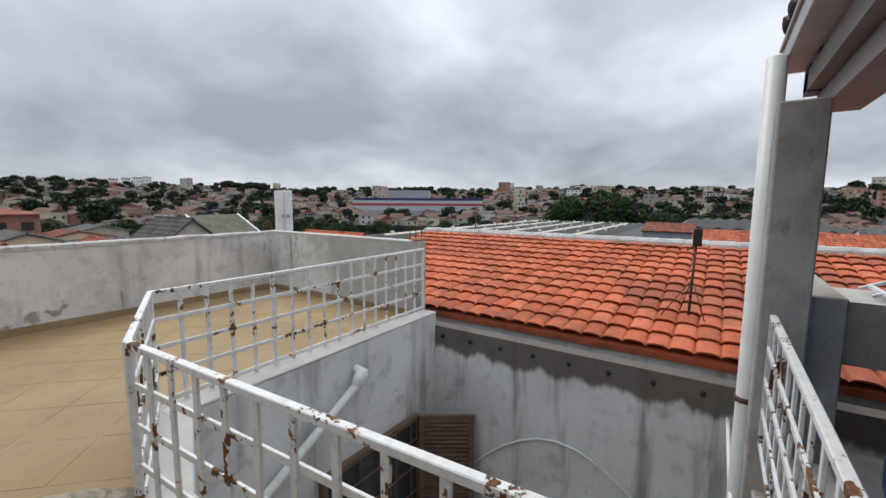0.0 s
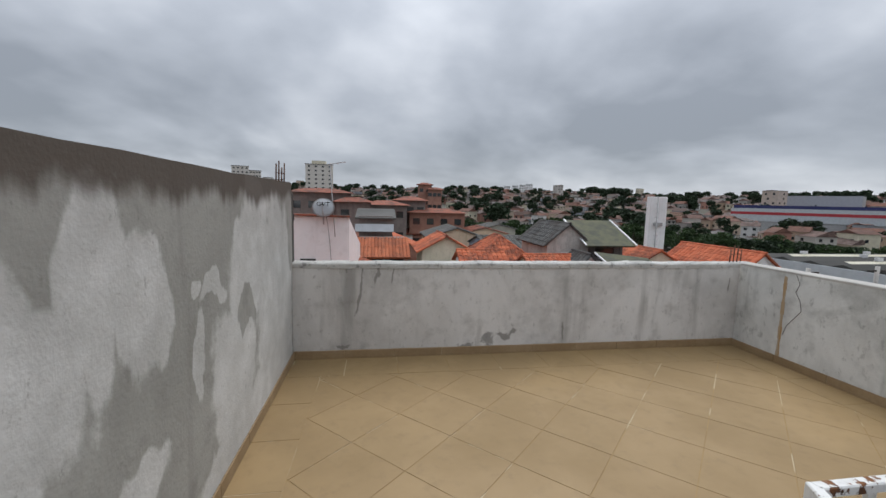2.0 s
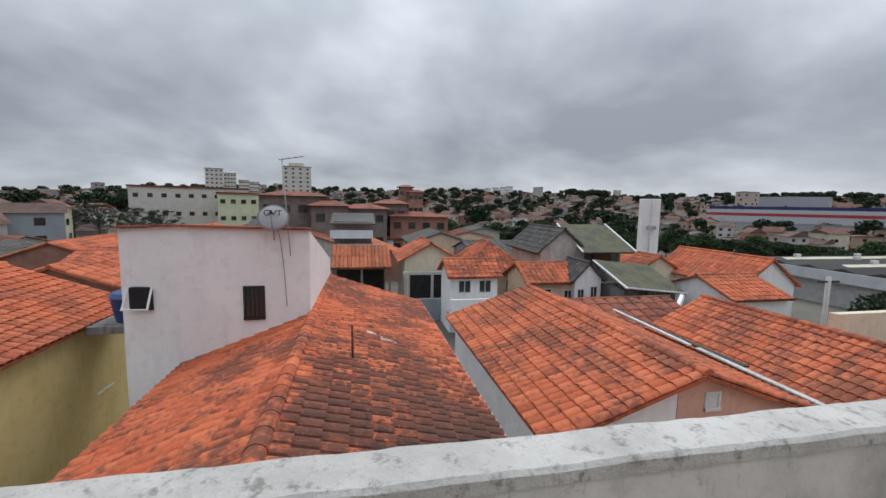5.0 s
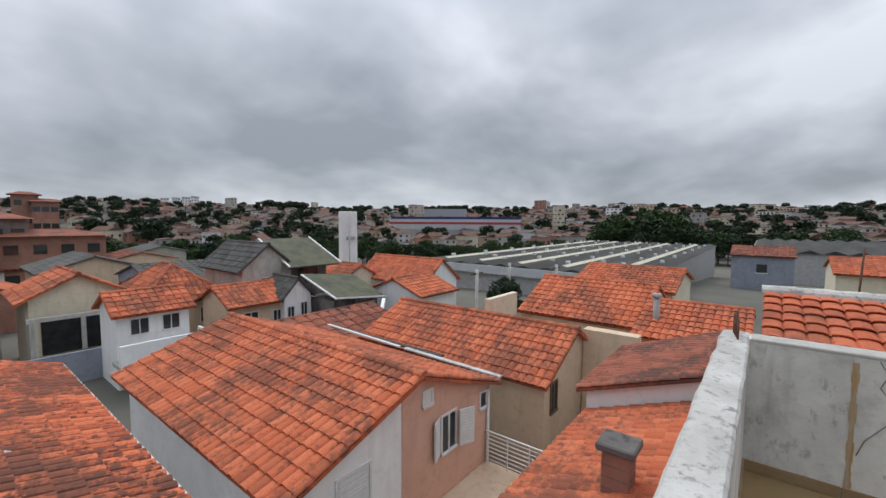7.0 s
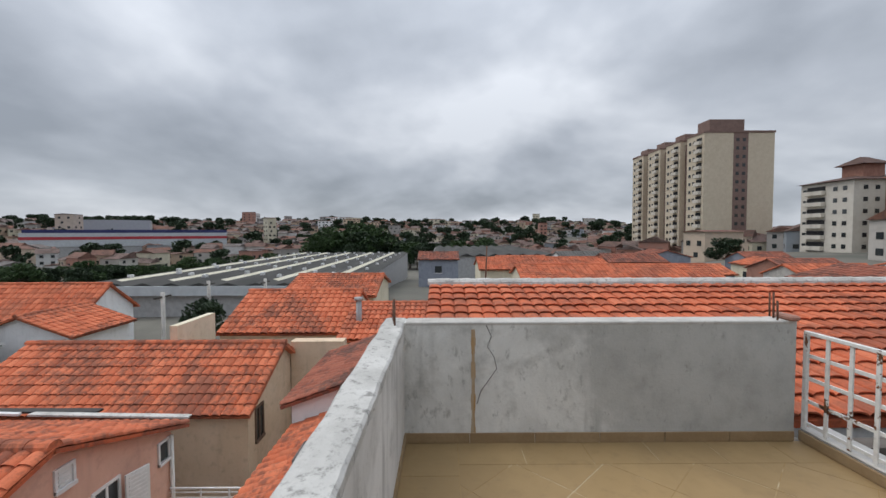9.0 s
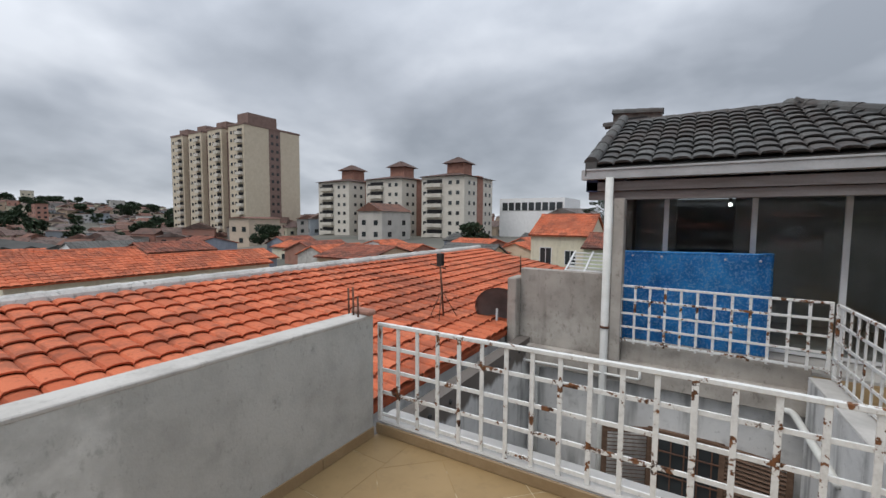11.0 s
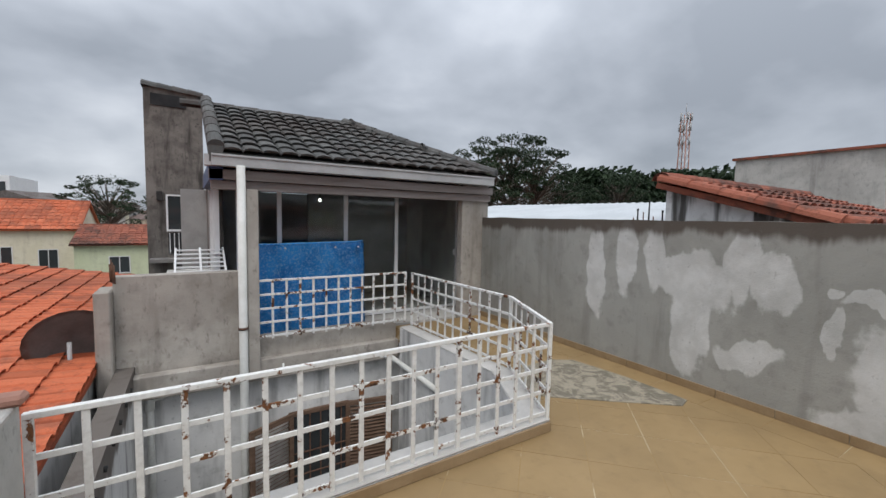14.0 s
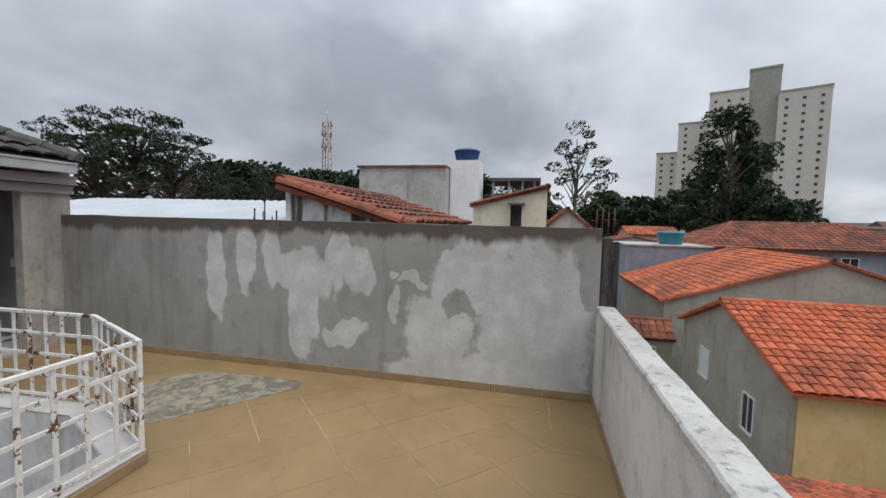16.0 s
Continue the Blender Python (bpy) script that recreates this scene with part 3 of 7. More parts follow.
def well_window(name, x0, x1, y, side):
    w = setting(new(name), "dark window opening with an iron grille")
    w.matrix_basis = Matrix.Translation((x0, y, -2.2))
    box("pane", x0, x1, y - 0.012, y + 0.012, -2.2, -1.0, GLASS, w)
    for a in (x0 - 0.05, x1):
        box("window_frame", a, a + 0.05, y - 0.03, y + 0.03, -2.25, -0.95, WOOD, w)
    box("window_frame", x0, x1, y - 0.03, y + 0.03, -1.0, -0.95, WOOD, w)
    for i in range(5):
        bar("grille", (x0 + (x1 - x0) * (i + 0.5) / 5, y + side * 0.04, -2.2), (x0 + (x1 - x0) * (i + 0.5) / 5, y + side * 0.04, -1.0), 0.015, 0.015, STEEL, w)
    for i in range(4):
        bar("grille", (x0, y + side * 0.045, -2.1 + i * 0.3), (x1, y + side * 0.045, -2.1 + i * 0.3), 0.015, 0.015, STEEL, w)


well_window("window_1", 2.95, 4.2, -3.3, -1)
shutter(4.22, -3.34, -2.25, 0.62, 1.3, -55, "brown louvred wooden shutter swung open in the well")
well_window("window_2", 2.35, 3.05, -6.33, 1)
shutter(2.35, -6.31, -2.25, 0.66, 1.3, 170, "brown louvred wooden shutter standing open in the well")
shutter(3.05, -6.31, -2.25, 0.6, 1.3, 25, "brown louvred wooden shutter standing ajar in the well")

# pipes in the well
pipe = thing("drain_pipe", 3.4, -3.25, -0.5, "white plastic drain pipe crossing the light well", "pipe")
tube("pipe", bend([(3.36, -3.2, -0.14), (3.36, -3.32, -0.14), (3.4, -3.36, -0.17), (2.35, -3.36, -0.74), (2.05, -3.36, -1.0), (2.05, -3.36, -3.0)], 0.06), 0.038, PVC, pipe)
tube("elbow", bend([(3.36, -3.26, -0.14), (3.36, -3.34, -0.14), (3.25, -3.36, -0.23)], 0.05), 0.046, PVC, pipe)
pipe = thing("drain_pipe", 4.6, -6.25, -0.4, "white plastic drain pipe running under the porch edge", "pipe")
tube("pipe", bend([(4.55, -6.3, -3.0), (4.55, -6.3, -0.42), (4.4, -6.28, -0.4), (1.9, -6.24, -0.36), (1.75, -6.2, -0.36), (1.65, -5.0, -0.45)], 0.08), 0.035, PVC, pipe)
tube("elbow", bend([(4.55, -6.3, -0.55), (4.55, -6.3, -0.41), (4.42, -6.28, -0.4)], 0.05), 0.044, PVC, pipe)
tube("pipe", bend([(4.83, -6.15, -0.4), (4.83, -6.12, -0.33), (3.2, -6.12, -0.3), (3.2, -6.12, -0.2)], 0.03), 0.015, PVC, pipe)
cable = thing("cable", 4.6, -4.0, -1.2, "white plastic cable arching over the well", "cable")
tube("sheath", [(4.66, -3.55 - 0.2 * i, -1.85 + 0.85 * math.sin(math.pi * min(1, i / 11) * 0.9)) for i in range(13)], 0.012, PVC, cable, sides=6)


for i in range(8):
    vh = thing("vent_stub", XE, -3.35 - i * 0.37, -0.16, "small dark vent stub under the eave", "vent")
    tube("stub", [(XE + 0.02, -3.35 - i * 0.37, -0.16), (XE - 0.02, -3.35 - i * 0.37, -0.165)], 0.022, BLACK, vh, sides=10)


# ---- railings ----
def railing(p, q, z0, z1, step, rows, label, first=True):
    """A welded lattice of flat bars between two points."""
    p, q = Vector((*p, 0)), Vector((*q, 0))
    t = thing("railing", p.x, p.y, z0, label, "railing", "white lattice railings")
    ln = (q - p).length
    n = max(1, round(ln / step))
    ax = (q - p).normalized()
    side = Vector((-ax.y, ax.x, 0)) * 0.009
    for i in range(n + 1):
        if i == n and not first:
            continue
        a = p.lerp(q, i / n)
        end = i in (0, n)
        bar("upright", a + Vector((0, 0, z0)), a + Vector((0, 0, z1 + (0.012 if end else 0))), 0.028 if end else 0.012, 0.032 if end else 0.028, RAIL, t, up=ax)
    for j in range(rows + 1):
        z = z0 + 0.04 + (z1 - z0 - 0.04) * j / rows
        s = Vector((0, 0, 0)) if j == rows else side
        bar("crossbar", p + s + Vector((0, 0, z)), q + s + Vector((0, 0, z)), 0.03 if j == rows else 0.012, 0.027, RAIL, t)
    return t


for i, (p, q) in enumerate(zip(RAIL_LINE, RAIL_LINE[1:])):
    railing(p, q, 0.1, 0.835, 0.168, 4, "white steel lattice railing with flaking paint and rust", i == 3)
railing((1.5, -6.22), (3.46, -6.22), 0.1, 0.82, 0.16, 4, "white steel lattice railing across the porch front")


def rebar(x, y, z, n, dx, dy, h, label="rusty reinforcement bars sticking out of the wall end"):
    t = thing("reinforcement_bars", x, y, z, label, "rebar")
    for i in range(n):
        tube("bar", [(x + dx * i, y + dy * i, z - 0.05), (x + dx * i + 0.006, y + dy * i, z + h * (0.85 + 0.15 * math.sin(i * 2.3 + x)))], 0.007, STEEL, t, sides=6)
    if n > 3:
        bar("stirrup", (x, y, z + h * 0.45), (x + dx * (n - 1), y + dy * (n - 1), z + h * 0.45), 0.006, 0.006, STEEL, t)


rebar(4.7, -2.84, PAR, 3, 0.075, -0.03, 0.22)
chunk = thing("brick_fragment", 4.74, -2.93, PAR, "broken red brick bedded on the wall end", "brick")
box("brick", XE - 0.03, XE + 0.16, -2.98, -2.9, PAR + 0.005, PAR + 0.045, BRICK, chunk, "", 0.012)
rebar(4.6, 0.06, PAR, 4, 0.055, 0.01, 0.2)
rebar(-0.12, -0.02, WTOP, 4, 0.012, 0.05, 0.2)
rebar(4.86, -6.42, 0.92, 4, -0.02, 0.06, 0.2)
for yy, hh in ((-3.68, 0.12), (-3.55, 0.21), (-3.4, 0.1)):
    stub = thing("capped_pipe", -0.08, yy, WTOP, "black upright capped stub on the tall wall", "pipe")
    tube("pipe", [(-0.08, yy, WTOP - 0.03), (-0.08, yy, WTOP + hh)], 0.008, BLACK, stub)
    tube("cap", [(-0.08, yy, WTOP + hh - 0.015), (-0.08, yy, WTOP + hh + 0.006)], 0.011, BLACK, stub)


# ---- roofs ----
TILE_MESH = {}


def tile_shape(w, l, h, lip=0.034):
    """One curved roof tile: lower end raised on the tile below it."""
    xs = [-w / 2, -w * 0.42, -w * 0.22, 0.0, w * 0.24, w * 0.4, w / 2]
    zs = [-0.012, h * 0.5, h * 0.93, h, h * 0.78, h * 0.3, -0.012]
    n = len(xs)
    v = [(x, 0, z + lip) for x, z in zip(xs, zs)] + [(x, l * 1.06, z + 0.002) for x, z in zip(xs, zs)]
    v += [(x, 0.004, z + lip - 0.017) for x, z in zip(xs, zs)] + [(x, 0.06, min(z + lip - 0.02, 0.008)) for x, z in zip(xs, zs)]
    f = [(i, i + 1, n + i + 1, n + i) for i in range(n - 1)] + [(2 * n + i, 2 * n + i + 1, i + 1, i) for i in range(n - 1)] + [(3 * n + i, 3 * n + i + 1, 2 * n + i + 1, 2 * n + i) for i in range(n - 1)]
    f += [(0, n, 2 * n), (n - 1, 3 * n - 1, 2 * n - 1)]
    return v, f


def roof_slope(parent, poly, material, w=0.22, l=0.3, h=0.05, near=None, limit=300, name="roof_tile", base=True):
    """Tiles a sloping polygon whose first edge is the eave. near: a place; the pieces closest to it are objects of their own."""
    poly = [Vector(p) for p in poly]
    u = (poly[1] - poly[0]).normalized()
    nrm = u.cross(poly[-1] - poly[0]).normalized()
    if nrm.z < 0:
        nrm = -nrm
    v = nrm.cross(u).normalized()
    if v.z < 0:
        v = -v
    uu = v.cross(nrm)
    pts = [((p - poly[0]).dot(uu), (p - poly[0]).dot(v)) for p in poly]
    u0, u1 = min(p[0] for p in pts), max(p[0] for p in pts)
    v1 = max(p[1] for p in pts)

    def inside(a, b):
        c = False
        for i in range(len(pts)):
            (x0, y0), (x1, y1) = pts[i - 1], pts[i]
            if (y0 > b) != (y1 > b) and a < (x1 - x0) * (b - y0) / (y1 - y0) + x0:
                c = not c
        return c
    rows, cols = max(1, round(v1 / l)), max(1, round((u1 - u0) / w))
    l, w = v1 / rows, (u1 - u0) / cols
    rng = random.Random(int(abs(poly[0].x * 100) + abs(poly[0].y * 37)))
    spots = []
    for j in range(rows):
        for i in range(cols):
            a, b = u0 + (i + 0.5) * w, (j + 0.5) * l
            if inside(a, b):
                jit = Matrix.Rotation(rng.uniform(-0.012, 0.012), 4, "Z") @ Matrix.Rotation(rng.uniform(-0.012, 0.012), 4, "X")
                m = Matrix((uu, v, nrm)).transposed().to_4x4()
                m.translation = poly[0] + uu * (a + rng.uniform(-0.004, 0.004)) + v * (j * l + rng.uniform(-0.008, 0.008)) + nrm * (0.02 + rng.uniform(0, 0.006))
                spots.append(m @ jit)
    key = (round(w, 4), round(l, 4), h)
    tv, tf = tile_shape(w, l, h)
    if near is not None:
        near = Vector(near)
        spots.sort(key=lambda m: (m.translation - near).length)
        if key + (material.name,) not in TILE_MESH:
            me = bpy.data.meshes.new(name)
            me.from_pydata(tv, [], tf)
            me.materials.append(material)
            TILE_MESH[key + (material.name,)] = me
        me = TILE_MESH[key + (material.name,)]
        for m in spots[:limit]:
            ob = new(name, me)
            under(ob, parent)
            ob.matrix_basis = m
        spots = spots[limit:]
    if spots:
        arr = np.array(tv)
        allv = np.concatenate([arr @ np.array(m.to_3x3()).T + np.array(m.translation) for m in spots])
        n = len(tv)
        allf = [tuple(k + n * s for k in f) for s in range(len(spots)) for f in tf]
        tagged(mesh_ob(name + "s", allv.tolist(), allf, material, parent), kind="stuff")
    if base:
        bm = bmesh.new()
        top = [bm.verts.new(p) for p in poly]
        low = [bm.verts.new(p - nrm * 0.07) for p in poly]
        bm.faces.new(top)
        bm.faces.new(low[::-1])
        for i in range(len(poly)):
            j = (i + 1) % len(poly)
            bm.faces.new((low[i], low[j], top[j], top[i]))
        part("roof_deck", bm, material, parent)


def ridge_caps(parent, p, q, material, r=0.1, step=0.36):
    """Half-round ridge tiles laid end to end."""
    p, q = Vector(p), Vector(q)
    n = max(1, round((q - p).length / step))
    ax = (q - p).normalized()
    side = ax.cross(Vector((0, 0, 1))).normalized()
    up = side.cross(ax)
    vs, fs = [], []
    for i in range(n):
        a, b = p.lerp(q, i / n), p.lerp(q, (i + 1.08) / n)
        k0 = len(vs)
        for c, rr in ((a, r * 1.12), (b, r)):
            for s in range(7):
                an = math.pi * s / 6
                vs.append(c + side * math.cos(an) * rr * 1.15 + up * (math.sin(an) * rr - 0.01))
        fs += [(k0 + s, k0 + s + 1, k0 + 8 + s, k0 + 7 + s) for s in range(6)]
        fs.append(tuple(k0 + s for s in range(7)))
    mesh_ob("ridge_tiles", [tuple(v) for v in vs], fs, material, parent)


def window(parent, face, c, z, w, h, at, frame_mat=FRAME, kind="pane", name="window"):
    """A window on an axis-aligned wall. face: 'x-','x+','y-','y+' (outward); c: place along the wall; at: the wall's plane."""
    ax, sg = face[0], -1 if face[1] == "-" else 1

    def bx(nm, a0, a1, z0, z1, d0, d1, material, par, lab=""):
        lo, hi = sorted((at + sg * d0, at + sg * d1))
        if ax == "x":
            return box(nm, lo, hi, a0, a1, z0, z1, material, par, lab)
        return box(nm, a0, a1, lo, hi, z0, z1, material, par, lab)
    if kind == "far":
        win = bx(name, c - w / 2, c + w / 2, z - h / 2, z + h / 2, -0.01, 0.02, GLASS, parent)
        bx("sill", c - w / 2 - 0.1, c + w / 2 + 0.1, z - h / 2 - 0.1, z - h / 2, -0.01, 0.1, frame_mat, win)
        return win
    win = bx(name, c - w / 2, c + w / 2, z - h / 2, z + h / 2, -0.01, 0.006, GLASS if kind != "shutter" else SHUTTER, parent)
    t = 0.045
    for a in ((c - w / 2 - t, c - w / 2), (c + w / 2, c + w / 2 + t)):
        bx("frame", a[0], a[1], z - h / 2 - t, z + h / 2 + t, -0.01, 0.035, frame_mat, win)
    bx("frame", c - w / 2, c + w / 2, z + h / 2, z + h / 2 + t, -0.01, 0.035, frame_mat, win)
    bx("sill", c - w / 2 - t, c + w / 2 + t, z - h / 2 - t * 1.3, z - h / 2, -0.01, 0.06, frame_mat, win)
    if kind == "shutter":
        for i in range(int(h / 0.07)):
            bx("slat", c - w / 2 + 0.03, c + w / 2 - 0.03, z - h / 2 + 0.02 + i * 0.07, z - h / 2 + 0.06 + i * 0.07, 0.006, 0.02, SHUTTER, win)
    elif kind == "bars":
        for i in range(3):
            bx("bar", c - w / 2 + w * (i + 1) / 4 - 0.01, c - w / 2 + w * (i + 1) / 4 + 0.01, z - h / 2, z + h / 2, 0.006, 0.03, frame_mat, win)
    elif kind != "single":
        bx("mullion", c - 0.02, c + 0.02, z - h / 2, z + h / 2, 0.006, 0.028, frame_mat, win)
    return win


def house(label, x0, x1, y0, y1, zb, ze, zr, axis, wmat, rmat, over=0.3, windows=(), near=None, tile=(0.22, 0.3, 0.05), hip=(0, 0), ridge=None, name="house", limit=300, caps=None):
    """A house with plastered walls, gable or hipped roof. axis: the way the ridge runs; hip: how far each ridge end is drawn in."""
    t = thing(name, (x0 + x1) / 2, (y0 + y1) / 2, zb, label, "house")
    bm = bmesh.new()
    slope_at = zr - ze
    mid = ridge if ridge is not None else ((x0 + x1) / 2 if axis == "y" else (y0 + y1) / 2)
    a0, a1, b0, b1 = (x0, x1, y0, y1) if axis == "y" else (y0, y1, x0, x1)

    def P(a, b, z):
        return (a, b, z) if axis == "y" else (b, a, z)
    lo, hi = (mid - a0) + over, (a1 - mid) + over
    zl, zh = zr - slope_at * (mid - a0) / lo - 0.09, zr - slope_at * (a1 - mid) / hi - 0.09
    prof = [(a0, zb), (a1, zb), (a1, zh), (mid, zr - 0.09), (a0, zl)]
    ends = []
    for b, hp in ((b0, hip[0]), (b1, hip[1])):
        pr = prof if not hp else [(a0, zb), (a1, zb), (a1, zh), (mid, min(zl, zh)), (a0, zl)]
        ends.append([bm.verts.new(P(a, b, z)) for a, z in pr])
    bm.faces.new(ends[0])
    bm.faces.new(ends[1][::-1])
    for i in range(5):
        j = (i + 1) % 5
        if i in (2, 3) and (hip[0] or hip[1]):
            continue
        bm.faces.new((ends[0][i], ends[0][j], ends[1][j], ends[1][i]))
    part("wall", bm, wmat, t)
    e0, e1 = b0 - over * (1 if hip[0] else 0.6), b1 + over * (1 if hip[1] else 0.6)
    r0, r1 = (b0 + hip[0] if hip[0] else e0), (b1 - hip[1] if hip[1] else e1)
    A = [P(a0 - over, e0, ze), P(a0 - over, e1, ze), P(mid, r1, zr), P(mid, r0, zr)]
    B = [P(a1 + over, e1, ze), P(a1 + over, e0, ze), P(mid, r0, zr), P(mid, r1, zr)]
    for s in (A, B):
        roof_slope(t, s, rmat, *tile, near=near, limit=limit // 2)
    if hip[0]:
        roof_slope(t, [P(a1 + over, e0, ze), P(a0 - over, e0, ze), P(mid, r0, zr)], rmat, *tile)
        ridge_caps(t, P(a0 - over, e0, ze + 0.03), P(mid, r0, zr + 0.03), caps or rmat)
        ridge_caps(t, P(a1 + over, e0, ze + 0.03), P(mid, r0, zr + 0.03), caps or rmat)
    if hip[1]:
        roof_slope(t, [P(a0 - over, e1, ze), P(a1 + over, e1, ze), P(mid, r1, zr)], rmat, *tile)
        ridge_caps(t, P(a0 - over, e1, ze + 0.03), P(mid, r1, zr + 0.03), caps or rmat)
        ridge_caps(t, P(a1 + over, e1, ze + 0.03), P(mid, r1, zr + 0.03), caps or rmat)
    ridge_caps(t, P(mid, r0, zr + 0.03), P(mid, r1, zr + 0.03), caps or rmat)
    for face, c, z, w, h, *rest in windows:
        at = {"x-": x0, "x+": x1, "y-": y0, "y+": y1}[face]
        window(t, face, c, z, w, h, at, kind=rest[0] if rest else "pane")
    return t


# ---- the house at the end of the terrace ----
def own_house():
    t = thing("house", 2.3, -9.5, -3.0, "unfinished cement-rendered house with a glazed porch and dark tiled roof", "house")
    # porch posts, beam, floor, sides
    box("porch_floor", -0.15, 3.9, -12.0, -6.52, -0.2, 0.0, CONCRETE, t)
    box("column", 3.45, 3.578, -6.36, -6.16, -0.35, 1.9, RAW, t, "bare cement column", 0.008)
    box("pillar", -0.12, 0.4, -6.55, -6.41, -0.2, 2.22, RAW, t, "cement pillar against the boundary wall", 0.008)
    box("parapet", 1.6, 3.45, -6.5, -6.3, -0.36, 0.1, RAW, t, "low cement parapet under the railing", 0.008)
    box("ledge", 1.6, 4.7, -6.34, -6.2, -0.4, -0.14, RAW, t, "cement ledge over the well", 0.01)
    box("block_wall", 3.575, 4.84, -6.52, -6.36, -0.45, 0.93, RAW, t, "free-standing cement panel", 0.008)
    box("block_return", 4.84, 4.98, -6.6, -6.2, -1.2, 0.8, RAW, t, "rough cement end of the panel", 0.015)
    box("lintel", -0.12, 3.92, -6.54, -6.36, 1.9, 2.0, BEAM, t, "grey steel lintel")
    box("beam", -0.12, 3.94, -6.5, -6.3, 2.01, 2.12, BEAM, t, "rust-stained steel beam")
    box("purlin", 3.5, 3.62, -8.6, -6.3, 2.15, 2.25, BLUE_METAL, t, "dark blue steel purlin")
    box("purlin", 1.9, 2.02, -8.6, -6.3, 2.15, 2.25, BLUE_METAL, t, "dark blue steel purlin")
    box("side_beam", 3.8, 3.94, -8.7, -6.3, 2.0, 2.2, BLUE_METAL, t, "dark blue steel edge beam")
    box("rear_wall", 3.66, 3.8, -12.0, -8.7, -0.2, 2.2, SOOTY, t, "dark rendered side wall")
    # gutter: an open channel
    bm = bmesh.new()
    add_box(bm, -0.06, 3.92, -6.36, -6.2, 2.15, 2.165, 0.003)
    add_box(bm, -0.06, 3.92, -6.205, -6.19, 2.15, 2.28, 0.004)
    add_box(bm, -0.06, 3.92, -6.19, -6.175, 2.255, 2.28, 0.004)
    add_box(bm, -0.06, -0.045, -6.36, -6.2, 2.15, 2.27)
    add_box(bm, 3.985, 3.92, -6.36, -6.2, 2.15, 2.27)
    part("gutter", bm, METAL, t, "grey sheet-metal gutter")
    dp = tube("downpipe", bend([(3.63, -6.15, 2.16), (3.63, -6.15, -0.5), (3.63, -6.16, -0.9), (3.63, -6.16, -2.9)], 0.12), 0.048, PVC, t, "white plastic downpipe")
    tube("clip", [(3.63, -6.15, 0.27), (3.63, -6.15, 0.3)], 0.056, STEEL, dp)
    # roof
    zr, yr, xr = 3.32, -8.62, 3.8
    ze, ye = 2.29, -6.2
    front = [(-0.1, ye, ze), (xr, ye, ze), (xr, yr, zr), (1.6, yr, zr)]
    roof_slope(t, front, SLATE, 0.2, 0.26, 0.028, near=(3, ye, ze), limit=300)
    west = [(-0.1, -11.6, ze), (-0.1, ye, ze), (1.6, yr, zr), (1.6, -9.2, zr)]
    roof_slope(t, west, SLATE, 0.3, 0.36, 0.06)
    back = [(xr, -11.6, ze), (-0.1, -11.6, ze), (1.6, -9.2, zr), (xr, -9.2, zr)]
    roof_slope(t, back, SLATE, 0.3, 0.36, 0.06)
    ridge_caps(t, (1.6, yr - 0.2, zr + 0.02), (xr + 0.4, yr - 0.2, zr + 0.02), SLATE, 0.1)
    ridge_caps(t, (-0.08, ye, ze + 0.03), (1.6, yr, zr + 0.03), SLATE)
    box("barge_board", xr - 0.02, xr + 0.04, yr, ye, 2.19, 2.25, METAL, t)
    # verge: cement edge that rises with the roof
    bm = bmesh.new()
    vs = [bm.verts.new(p) for p in ((xr, ye, ze - 0.1), (xr, yr, zr - 0.1), (xr, yr, zr + 0.1), (xr, ye, ze + 0.08))]
    v2 = [bm.verts.new(v.co + Vector((0.14, 0, 0))) for v in vs]
    bm.faces.new(vs)
    bm.faces.new(v2[::-1])
    for i in range(4):
        j = (i + 1) % 4
        bm.faces.new((vs[i], vs[j], v2[j], v2[i]))
    part("verge", bm, SLATE, t, "dark tiled verge of the roof")
    ridge_caps(t, (xr + 0.07, ye, ze + 0.08), (xr + 0.07, yr, zr + 0.1), SLATE, 0.07)
    # tall blackened wall of the rear block, with a window
    yb = -15.2
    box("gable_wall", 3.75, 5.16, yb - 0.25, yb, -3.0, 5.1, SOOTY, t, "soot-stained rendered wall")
    box("gable_side", 4.9, 5.16, -20.0, yb - 0.25, -3.0, 4.9, CONC_DARK, t)
    # No hole here: a near-black panel paints the shade of the opening.
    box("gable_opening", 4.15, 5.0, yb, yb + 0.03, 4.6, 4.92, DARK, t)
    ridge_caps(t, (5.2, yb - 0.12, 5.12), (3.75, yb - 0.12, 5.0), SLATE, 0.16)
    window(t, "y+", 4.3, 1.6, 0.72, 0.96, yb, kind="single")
    # Near-black backing paints the shade behind the grille bars.
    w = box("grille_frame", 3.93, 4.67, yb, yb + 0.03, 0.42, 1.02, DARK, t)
    for i in range(7):
        bar("grille_bar", (3.97 + i * 0.11, yb + 0.04, 0.42), (3.97 + i * 0.11, yb + 0.04, 1.02), 0.02, 0.015, FRAME, w)
    box("sill_slab", 3.78, 5.1, yb, yb + 0.5, 0.2, 0.3, CONC_DARK, t)
    for lx in (3.8, 4.85):
        box("wall_lamp", lx - 0.07, lx + 0.07, yb, yb + 0.12, 1.95, 2.2, BLACK, t)
    # rooms behind the glass; the shade of the unlit rooms is in the DIM wall colour
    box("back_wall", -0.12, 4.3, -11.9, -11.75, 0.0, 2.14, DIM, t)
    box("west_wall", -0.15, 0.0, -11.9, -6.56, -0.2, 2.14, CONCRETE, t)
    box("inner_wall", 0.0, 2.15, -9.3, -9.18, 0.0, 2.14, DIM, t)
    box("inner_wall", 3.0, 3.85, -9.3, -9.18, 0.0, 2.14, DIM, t)
